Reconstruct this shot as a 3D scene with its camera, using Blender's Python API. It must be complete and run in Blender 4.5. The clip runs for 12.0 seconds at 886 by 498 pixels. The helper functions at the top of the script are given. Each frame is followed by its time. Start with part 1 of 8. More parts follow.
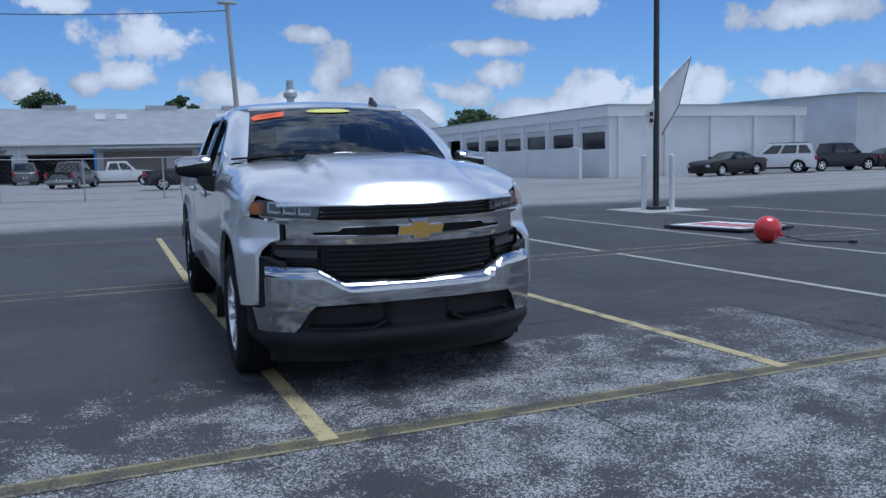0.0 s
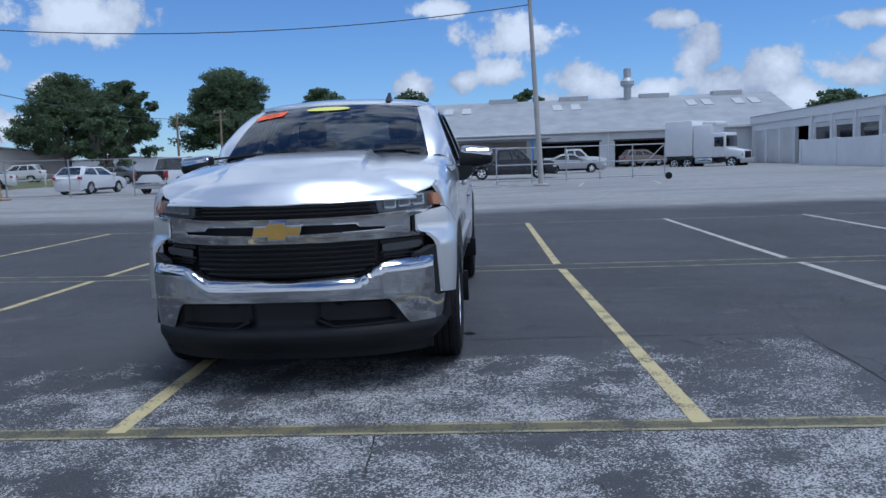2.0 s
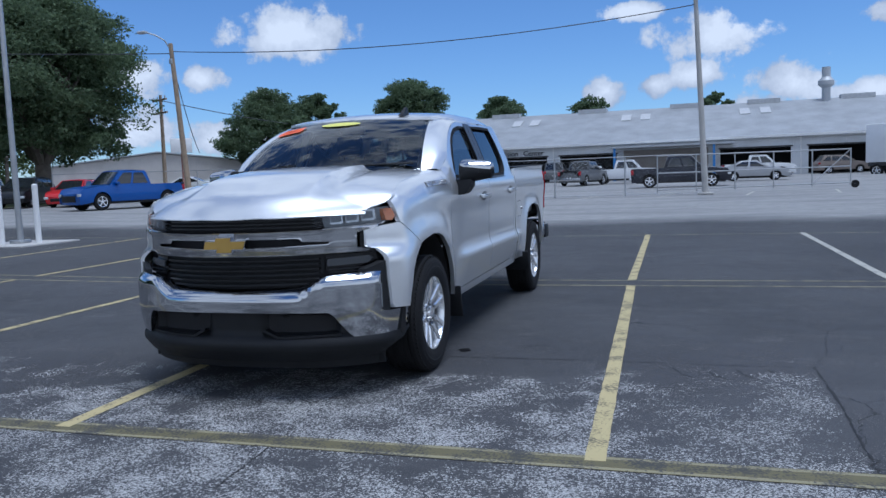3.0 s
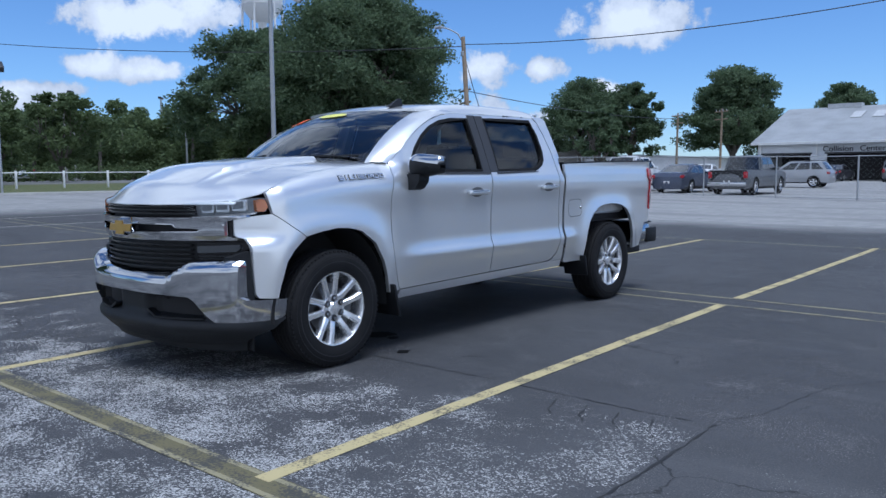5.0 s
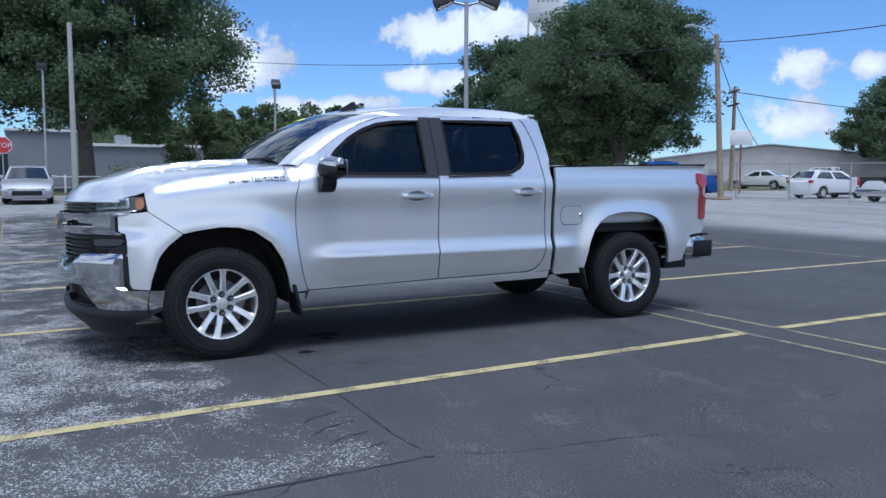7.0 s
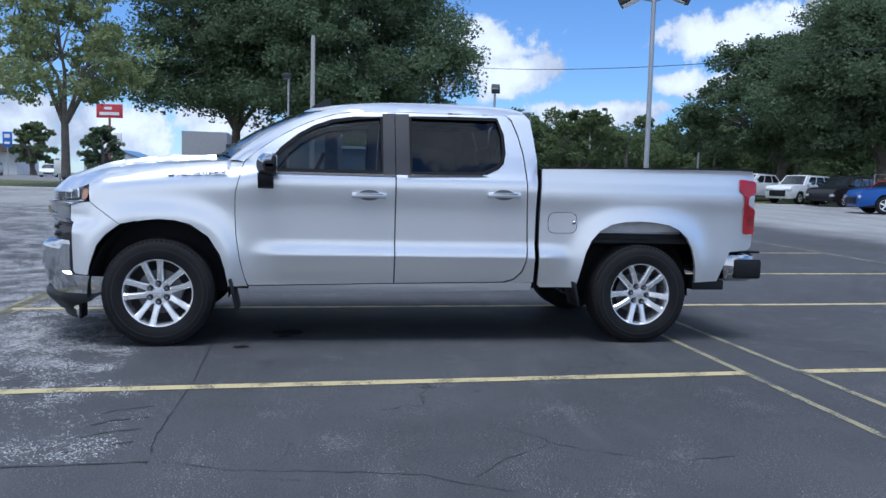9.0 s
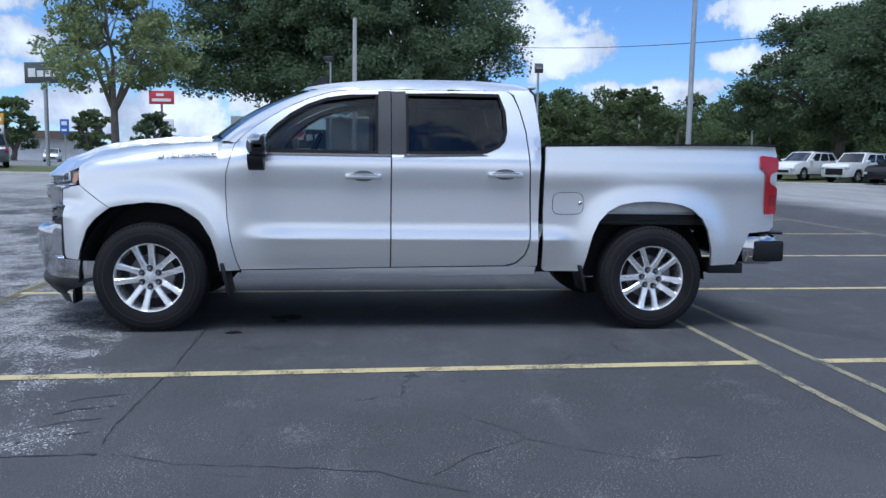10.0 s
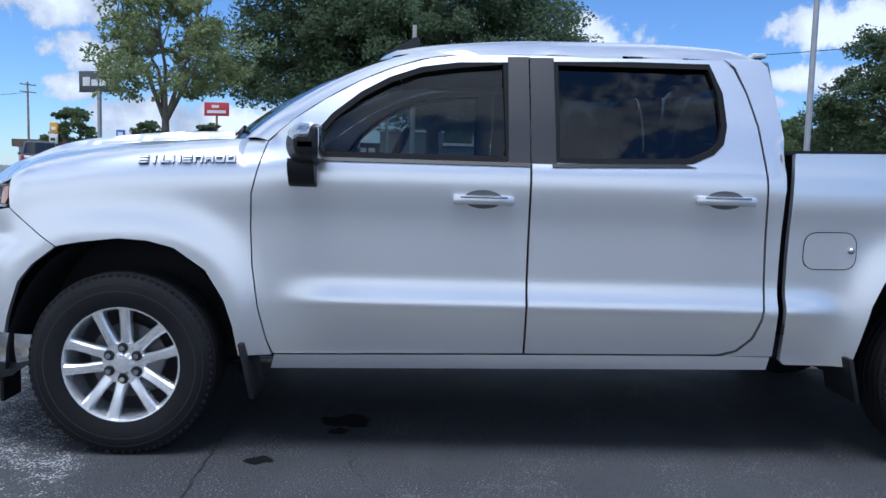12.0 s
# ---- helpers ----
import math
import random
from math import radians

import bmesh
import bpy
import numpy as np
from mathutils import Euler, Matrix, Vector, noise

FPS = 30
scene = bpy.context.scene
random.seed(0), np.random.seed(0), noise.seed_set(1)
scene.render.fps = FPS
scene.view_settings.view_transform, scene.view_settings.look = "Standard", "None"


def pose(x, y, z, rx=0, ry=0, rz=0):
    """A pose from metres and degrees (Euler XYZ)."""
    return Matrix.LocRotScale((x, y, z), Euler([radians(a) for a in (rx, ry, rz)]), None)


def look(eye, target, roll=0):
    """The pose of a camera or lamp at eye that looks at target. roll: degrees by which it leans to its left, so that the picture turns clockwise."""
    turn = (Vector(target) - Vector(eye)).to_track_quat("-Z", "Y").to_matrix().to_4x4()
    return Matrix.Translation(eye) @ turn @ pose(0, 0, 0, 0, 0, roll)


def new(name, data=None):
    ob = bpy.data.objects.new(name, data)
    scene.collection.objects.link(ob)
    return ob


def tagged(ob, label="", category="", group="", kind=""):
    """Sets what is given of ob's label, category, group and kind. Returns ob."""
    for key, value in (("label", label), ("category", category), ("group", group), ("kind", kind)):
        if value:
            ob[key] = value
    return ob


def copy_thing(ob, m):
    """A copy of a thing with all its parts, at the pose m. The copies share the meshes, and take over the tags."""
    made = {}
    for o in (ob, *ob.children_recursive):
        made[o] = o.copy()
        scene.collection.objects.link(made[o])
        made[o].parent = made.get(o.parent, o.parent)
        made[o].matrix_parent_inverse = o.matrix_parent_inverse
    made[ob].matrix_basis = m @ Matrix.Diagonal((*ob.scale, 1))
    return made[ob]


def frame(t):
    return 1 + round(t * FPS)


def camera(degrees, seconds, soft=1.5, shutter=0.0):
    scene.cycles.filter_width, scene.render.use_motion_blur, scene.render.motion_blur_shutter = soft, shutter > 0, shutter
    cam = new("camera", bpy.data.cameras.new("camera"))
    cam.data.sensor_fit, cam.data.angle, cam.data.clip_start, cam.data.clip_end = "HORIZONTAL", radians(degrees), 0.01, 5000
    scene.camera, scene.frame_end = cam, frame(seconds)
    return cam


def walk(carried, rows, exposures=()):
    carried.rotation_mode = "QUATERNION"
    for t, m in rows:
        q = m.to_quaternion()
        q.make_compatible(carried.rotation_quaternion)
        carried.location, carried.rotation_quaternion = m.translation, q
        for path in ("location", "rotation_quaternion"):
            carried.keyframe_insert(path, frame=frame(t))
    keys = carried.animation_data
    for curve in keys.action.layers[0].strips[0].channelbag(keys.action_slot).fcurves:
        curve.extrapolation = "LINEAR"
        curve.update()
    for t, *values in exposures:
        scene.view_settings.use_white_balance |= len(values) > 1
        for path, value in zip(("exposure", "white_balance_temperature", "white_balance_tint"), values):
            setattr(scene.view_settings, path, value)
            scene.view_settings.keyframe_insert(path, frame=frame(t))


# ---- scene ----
cam = camera(58.7, 12.0)
PATH = [
    (0, (-1.591, -5.318, 1.352), (-0.853, -3.472, 1.134), -1.5),
    (0.5, (-0.88, -5.361, 1.333), (-0.31, -3.458, 1.099), -1.7),
    (1, (-0.178, -5.439, 1.322), (0.141, -3.478, 1.092), -2.4),
    (1.5, (0.522, -5.418, 1.332), (0.597, -3.433, 1.099), -2.6),
    (2, (1.244, -5.403, 1.323), (1.111, -3.419, 1.106), -2.1),
    (2.5, (1.957, -5.273, 1.337), (1.578, -3.319, 1.141), -2.3),
    (3, (2.652, -5.102, 1.328), (2.06, -3.2, 1.145), -2.2),
    (3.5, (3.313, -4.783, 1.309), (2.518, -2.958, 1.118), -2.1),
    (3.7, (3.6, -4.672, 1.322), (2.726, -2.884, 1.122), -1.9),
    (5.3, (5.272, -3.211, 1.291), (3.887, -1.782, 1.099), -0.5),
    (5.5, (5.489, -3.013, 1.26), (4.049, -1.638, 1.064), -0.8),
    (6, (5.912, -2.45, 1.256), (4.35, -1.219, 1.052), -1.1),
    (6.5, (6.292, -1.859, 1.267), (4.621, -0.778, 1.071), -0.7),
    (7, (6.586, -1.238, 1.275), (4.83, -0.296, 1.101), 0.1),
    (7.2, (6.628, -0.997, 1.329), (4.843, -0.111, 1.153), 0.4),
    (8.8, (6.996, 0.853, 1.279), (5.045, 1.259, 1.116), 1.5),
    (9, (6.976, 1.103, 1.264), (5.011, 1.434, 1.095), 1.5),
    (9.5, (6.98, 1.422, 1.278), (5.003, 1.666, 1.091), 1.5),
    (10, (6.794, 1.528, 1.252), (4.816, 1.732, 1.036), 0.9),
    (10.5, (6.318, 1.503, 1.262), (4.341, 1.688, 1.018), 0.5),
    (11, (5.717, 1.462, 1.279), (3.738, 1.601, 1.028), 1.8),
    (11.5, (5.046, 1.342, 1.294), (3.065, 1.451, 1.047), 1.2),
    (12, (4.351, 1.235, 1.238), (2.361, 1.314, 1.058), 1.7),
]
EXPOSURES = [(0.0, 0.37, 5310, 10), (3.0, 0.53, 5310, 10), (5.5, 0.73, 5370, 10), (9.0, 0.89, 5430, 10), (12.0, 0.87, 5410, 10)]
walk(cam, [(t, look(eye, target, roll)) for t, eye, target, roll in PATH], EXPOSURES)


# ---- sky, clouds and sun ----
SUN_AZ, SUN_EL = -15.0, 76.0
sun = new("sun", bpy.data.lights.new("sun", "SUN"))
sun.data.energy, sun.data.angle, sun.data.color = 1.75, radians(30), (1.0, 0.96, 0.90)
sun_way = Vector((math.cos(radians(SUN_EL)) * math.cos(radians(SUN_AZ)), math.cos(radians(SUN_EL)) * math.sin(radians(SUN_AZ)), math.sin(radians(SUN_EL))))
sun.matrix_world = look(sun_way * 100, (0, 0, 0))
world = bpy.data.worlds.new("sky")
scene.world = world
world.use_nodes = True
wt = world.node_tree
wt.nodes.clear()


def wnode(kind, **values):
    n = wt.nodes.new("ShaderNode" + kind)
    for key, value in values.items():
        if key == "op":
            n.operation = value
        else:
            n.inputs[int(key[1:])].default_value = value
    return n


def wire_up(a, n, slot=0):
    wt.links.new(a.outputs[0] if not isinstance(a, tuple) else a[0].outputs[a[1]], n.inputs[slot])
    return n


sky = wt.nodes.new("ShaderNodeTexSky")
sky.sky_type, sky.sun_disc = "NISHITA", False
sky.sun_elevation, sky.sun_rotation = radians(SUN_EL), radians(90 - SUN_AZ)
sky.altitude, sky.air_density, sky.dust_density, sky.ozone_density = 800, 1.0, 0.25, 3.0

# cumulus clouds: middle azimuth and elevation, half width and half height, in degrees
CLOUDS = (
    (88.3, 8.7, 4.2, 1.8), (89.3, 6.2, 1.9, 1.3), (92.2, 5.8, 1.5, 1.0), (77.1, 9.1, 2.0, 0.8), (75.7, 6.8, 1.9, 2.2), (71.2, 5.5, 2.4, 2.0), (66.5, 4.8, 2.8, 1.3),
    (64.0, 6.1, 2.1, 1.2), (57.0, 4.7, 3.4, 1.9), (49.5, 4.6, 3.2, 1.8), (64.7, 8.0, 3.4, 0.8), (60.4, 10.7, 4.9, 1.2), (43.3, 4.3, 4.0, 1.4), (43.7, 9.0, 5.7, 1.2),
    (82.8, 5.3, 3.4, 1.7), (53.0, 3.6, 4.0, 1.6), (61.0, 3.4, 4.0, 1.4), (69.5, 3.6, 3.6, 1.5), (74.5, 4.6, 2.6, 1.6), (85.5, 3.8, 3.0, 1.4), (38.0, 4.6, 3.4, 1.5), (79.0, 4.4, 3.8, 1.1), (95.4, 5.5, 1.8, 1.3), (117.0, 10.2, 5.0, 2.1), (93.2, 10.7, 2.4, 0.7), (119.6, 5.6, 1.9, 1.1),
    (123.5, 7.2, 1.8, 1.2), (122.3, 3.2, 3.4, 1.6), (150.6, 10.6, 7.5, 1.7), (127.0, 7.5, 2.5, 1.5), (151.0, 6.9, 3.6, 1.0), (157.6, 5.5, 4.0, 0.9),
    (127.6, 3.9, 3.2, 1.7), (168.6, 9.6, 5.0, 2.6), (166.0, 7.6, 4.2, 1.8), (171.5, 7.0, 3.0, 1.6), (160.5, 5.0, 6.0, 1.3), (186.0, 3.6, 5.0, 2.2), (193.0, 3.0, 6.0, 2.4), (199.0, 3.2, 4.0, 2.0), (178.0, 10.0, 5.0, 2.4), (204.0, 10.5, 5.0, 2.0), (154.0, 7.0, 2.6, 1.0), (201.5, 7.4, 3.6, 1.7), (203.0, 5.2, 2.2, 1.1),
)
co = wnode("TexCoord")
sep = wire_up(co, wnode("SeparateXYZ"))
az = wnode("Math", op="ARCTAN2")
wt.links.new(sep.outputs[1], az.inputs[0])
wt.links.new(sep.outputs[0], az.inputs[1])
az = wire_up(az, wnode("Math", op="MULTIPLY", _1=180 / math.pi))
az = wire_up(wire_up(wire_up(az, wnode("Math", op="ADD", _1=360.0)), wnode("Math", op="MODULO", _1=360.0)), wnode("Math", op="ADD", _1=0.0))
el = wnode("Math", op="ARCSINE")
wt.links.new(sep.outputs[2], el.inputs[0])
el = wire_up(el, wnode("Math", op="MULTIPLY", _1=180 / math.pi))
# ragged edges
nz = wnode("TexNoise")
nz.inputs["Scale"].default_value, nz.inputs["Detail"].default_value, nz.inputs["Roughness"].default_value = 22.0, 8.0, 0.62
wt.links.new(co.outputs["Generated"], nz.inputs["Vector"])
puff = wnode("TexNoise")
puff.inputs["Scale"].default_value, puff.inputs["Detail"].default_value = 9.0, 6.0
wt.links.new(co.outputs["Generated"], puff.inputs["Vector"])
flat = wnode("CombineXYZ")
wt.links.new(az.outputs[0], flat.inputs[0])
wt.links.new(el.outputs[0], flat.inputs[1])
last = None
for a, e, wa, we in CLOUDS:
    d = wire_up(wire_up(wire_up(flat, wnode("VectorMath", op="SUBTRACT", _1=(a, e, 0))), wnode("VectorMath", op="MULTIPLY", _1=(1 / wa, 1 / we, 0))), wnode("VectorMath", op="LENGTH"))
    k = wnode("Math", op="SUBTRACT", _0=1.0)
    wt.links.new(d.outputs["Value"], k.inputs[1])
    if last:
        j = wnode("Math", op="MAXIMUM")
        wt.links.new(last.outputs[0], j.inputs[0])
        wt.links.new(k.outputs[0], j.inputs[1])
        k = j
    last = k
# loose cloud cover over the unseen sky, added denser low to brighten the truck
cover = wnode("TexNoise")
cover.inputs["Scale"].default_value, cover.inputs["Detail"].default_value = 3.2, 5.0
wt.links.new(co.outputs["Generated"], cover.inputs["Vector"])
# more cover near the horizon lights the flanks, less overhead keeps the hood darker
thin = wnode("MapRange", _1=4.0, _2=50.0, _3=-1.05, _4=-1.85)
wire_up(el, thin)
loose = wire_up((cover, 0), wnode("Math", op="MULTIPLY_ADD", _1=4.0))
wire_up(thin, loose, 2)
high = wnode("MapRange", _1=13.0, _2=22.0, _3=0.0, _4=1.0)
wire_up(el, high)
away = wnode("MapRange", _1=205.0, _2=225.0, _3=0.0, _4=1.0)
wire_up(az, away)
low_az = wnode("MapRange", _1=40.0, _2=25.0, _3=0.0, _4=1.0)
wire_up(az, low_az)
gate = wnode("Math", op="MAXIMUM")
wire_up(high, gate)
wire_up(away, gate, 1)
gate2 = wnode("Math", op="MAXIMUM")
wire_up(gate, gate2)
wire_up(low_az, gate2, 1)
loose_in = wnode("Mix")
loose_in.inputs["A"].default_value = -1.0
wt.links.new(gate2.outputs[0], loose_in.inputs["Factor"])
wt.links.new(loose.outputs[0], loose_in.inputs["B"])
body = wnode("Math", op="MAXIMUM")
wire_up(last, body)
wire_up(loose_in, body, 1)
edge_n = wire_up((nz, 0), wnode("Math", op="MULTIPLY_ADD", _1=2.4, _2=-1.20))
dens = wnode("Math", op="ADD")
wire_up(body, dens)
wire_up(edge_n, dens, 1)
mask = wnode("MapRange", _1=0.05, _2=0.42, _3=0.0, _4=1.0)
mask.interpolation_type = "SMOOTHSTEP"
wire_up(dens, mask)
# lit tops and grey undersides
tone_in = wire_up((puff, 0), wnode("Math", op="MULTIPLY_ADD", _1=1.6, _2=-0.55))
tone_sum = wnode("Math", op="ADD")
wire_up(tone_in, tone_sum)
wire_up(wire_up(dens, wnode("Math", op="MULTIPLY", _1=0.55)), tone_sum, 1)
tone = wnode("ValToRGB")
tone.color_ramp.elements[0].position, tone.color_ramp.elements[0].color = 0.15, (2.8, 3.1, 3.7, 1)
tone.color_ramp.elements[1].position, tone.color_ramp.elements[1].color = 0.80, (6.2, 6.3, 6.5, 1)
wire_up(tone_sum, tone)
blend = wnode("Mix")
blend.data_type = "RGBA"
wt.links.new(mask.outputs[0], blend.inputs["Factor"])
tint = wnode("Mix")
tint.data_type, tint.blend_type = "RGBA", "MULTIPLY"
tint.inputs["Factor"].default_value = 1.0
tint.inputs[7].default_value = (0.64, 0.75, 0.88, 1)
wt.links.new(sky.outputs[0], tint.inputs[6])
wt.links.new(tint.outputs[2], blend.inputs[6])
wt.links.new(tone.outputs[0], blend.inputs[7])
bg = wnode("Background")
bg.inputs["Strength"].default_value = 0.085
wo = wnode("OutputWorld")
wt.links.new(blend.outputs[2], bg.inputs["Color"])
wt.links.new(bg.outputs[0], wo.inputs["Surface"])
world.cycles.sampling_method = "MANUAL"
world.cycles.sample_map_resolution = 1024


# ---- materials ----
def material(name, color, rough=0.6, metal=0.0, spread=0.0, scale=4.0, bump=0.0, bump_scale=60.0, coat=0.0, spec=0.5, fine=0.0, fine_scale=90.0):
    """A plain surface whose colour varies at a large and a small scale, with a fine relief."""
    m = bpy.data.materials.new(name)
    m.use_nodes = True
    t = m.node_tree
    b = t.nodes["Principled BSDF"]
    b.inputs["Base Color"].default_value = (*color, 1)
    b.inputs["Roughness"].default_value, b.inputs["Metallic"].default_value = rough, metal
    b.inputs["Specular IOR Level"].default_value = spec
    b.inputs["Coat Weight"].default_value, b.inputs["Coat Roughness"].default_value = coat, 0.04
    co = t.nodes.new("ShaderNodeTexCoord")
    if spread or fine:
        last = None
        for amount, size, detail in ((spread, scale, 4), (fine, fine_scale, 2)):
            if not amount:
                continue
            n = t.nodes.new("ShaderNodeTexNoise")
            n.inputs["Scale"].default_value, n.inputs["Detail"].default_value = size, detail
            t.links.new(co.outputs["Object"], n.inputs["Vector"])
            r = t.nodes.new("ShaderNodeMapRange")
            r.inputs["From Min"].default_value, r.inputs["From Max"].default_value = 0.3, 0.7
            r.inputs["To Min"].default_value, r.inputs["To Max"].default_value = 1 - amount, 1 + amount
            t.links.new(n.outputs["Fac"], r.inputs["Value"])
            mix = t.nodes.new("ShaderNodeMix")
            mix.data_type, mix.blend_type = "RGBA", "MULTIPLY"
            mix.inputs["Factor"].default_value = 1
            mix.inputs["A"].default_value = (*color, 1)
            if last:
                t.links.new(last, mix.inputs["A"])
            t.links.new(r.outputs["Result"], mix.inputs["B"])
            last = mix.outputs["Result"]
        t.links.new(last, b.inputs["Base Color"])
    if bump:
        n = t.nodes.new("ShaderNodeTexNoise")
        n.inputs["Scale"].default_value, n.inputs["Detail"].default_value = bump_scale, 3
        t.links.new(co.outputs["Object"], n.inputs["Vector"])
        u = t.nodes.new("ShaderNodeBump")
        u.inputs["Strength"].default_value, u.inputs["Distance"].default_value = bump, 0.01
        t.links.new(n.outputs["Fac"], u.inputs["Height"])
        t.links.new(u.outputs["Normal"], b.inputs["Normal"])
    return m


SILVER = material("silver_paint", (0.80, 0.815, 0.825), 0.31, 0.76, coat=1.0, fine=0.05, fine_scale=900)
CHROME = material("chrome", (0.54, 0.55, 0.57), 0.09, 1.0, spread=0.04)
ALLOY = material("alloy", (0.90, 0.91, 0.92), 0.26, 0.78, spread=0.05)
ALLOY_DARK = material("alloy_shaded_pocket", (0.25, 0.26, 0.27), 0.45, 0.8)
BLACK = material("black_plastic", (0.012, 0.013, 0.015), 0.5, spec=0.3, bump=0.15, bump_scale=400, spread=0.2)
GLOSSBLACK = material("gloss_black", (0.008, 0.008, 0.009), 0.15)
RUBBER = material("tyre_rubber", (0.013, 0.013, 0.014), 0.8, spec=0.25, spread=0.25, bump=0.2, bump_scale=150)
RED = material("red_lens", (0.40, 0.008, 0.018), 0.2, coat=0.4, spread=0.1)
AMBER = material("amber_lens", (0.36, 0.13, 0.05), 0.2, coat=1.0)
GOLD = material("gold_emblem", (0.50, 0.32, 0.08), 0.35, 0.6, spread=0.1)
WHITE_WALL = material("white_painted_wall", (0.74, 0.75, 0.76), 0.75, spread=0.05, scale=0.7, fine=0.03, fine_scale=12)
GREY_ROOF = material("weathered_metal_roof", (0.42, 0.44, 0.46), 0.55, 0.3, spread=0.10, scale=0.5)
# near-black for dark parts, also put where bays and lug pockets are only shaded
DARK_AND_SHADE = material("dark_parts_and_shade", (0.02, 0.02, 0.022), 0.8)
CONCRETE = material("concrete_pole", (0.42, 0.41, 0.39), 0.85, spread=0.1, scale=2, fine=0.06)
STEEL = material("galvanised_steel", (0.42, 0.43, 0.44), 0.45, 0.7, spread=0.08)
WOOD_POLE = material("weathered_pole_wood", (0.30, 0.23, 0.16), 0.9, spread=0.2, scale=3)
TRIM = material("matt_black_rubber", (0.010, 0.010, 0.011), 0.75, spec=0.2)
DARKSTEEL = material("dark_painted_steel", (0.035, 0.037, 0.04), 0.4)
WHITE_PAINT = material("white_paint", (0.78, 0.78, 0.77), 0.5, spread=0.04)
LED = material("lamp_reflector", (0.80, 0.82, 0.85), 0.25, 0.6)
LAMP_BACK = material("lamp_housing", (0.20, 0.21, 0.225), 0.3, 0.6)


# ---- helpers for shapes ----
def link_mesh(name, bm, mat, parent=None, label="", smooth=True):
    me = bpy.data.meshes.new(name)
    bm.to_mesh(me)
    bm.free()
    for m in (mat if isinstance(mat, (list, tuple)) else [mat]):
        me.materials.append(m)
    if smooth:
        me.shade_smooth()
        me.set_sharp_from_angle(angle=radians(35))
    ob = new(name, me)
    if parent:
        ob.parent = parent
    if label:
        ob["label"] = label
    return ob


def part(name, bm, mat, parent, label="", smooth=True):
    return link_mesh(name, bm, mat, parent, label, smooth)


def thing(name, label, category, m=None, group="", kind=""):
    ob = tagged(new(name), label, category, group, kind)
    if m is not None:
        ob.matrix_basis = m
    return ob


def box(bm, lo, hi, bevel=0.0, m=None):
    """Adds a box from lo to hi, with bevelled edges."""
    verts = bmesh.ops.create_cube(bm, size=1)["verts"]
    for v in verts:
        v.co = Vector([lo[i] + (v.co[i] + 0.5) * (hi[i] - lo[i]) for i in range(3)])
    if bevel:
        edges = list({e for v in verts for e in v.link_edges})
        out = bmesh.ops.bevel(bm, geom=edges, offset=bevel, segments=2, affect="EDGES", profile=0.5)
        verts = list({v for f in out["faces"] for v in f.verts} | {v for v in verts if v.is_valid})
    if m is not None:
        for v in verts:
            v.co = m @ v.co
    return verts


def tube(bm, a, b, r0, r1=None, seg=12, cap=True):
    """Adds a tapered round bar from a to b."""
    a, b = Vector(a), Vector(b)
    r1 = r0 if r1 is None else r1
    q = (b - a).to_track_quat("Z", "Y")
    rings = []
    for p, r in ((a, r0), (b, r1)):
        rings.append([bm.verts.new(p + q @ Vector((r * math.cos(k * math.tau / seg), r * math.sin(k * math.tau / seg), 0))) for k in range(seg)])
    for k in range(seg):
        bm.faces.new((rings[0][k], rings[0][(k + 1) % seg], rings[1][(k + 1) % seg], rings[1][k]))
    if cap:
        bm.faces.new(rings[0][::-1])
        bm.faces.new(rings[1])


def B():
    return bmesh.new()


# ---- ground ----
def ground_z(x, y):
    """The lot climbs gently to the west and north; the verge and the road beyond its west side lie higher."""
    k = min(1, max(0, (-32 - x) / 12))
    return 0.014 * min(28, max(0, -4 - x)) + 0.004 * min(74, max(0, y - 6)) + 0.30 * k * k * (3 - 2 * k)


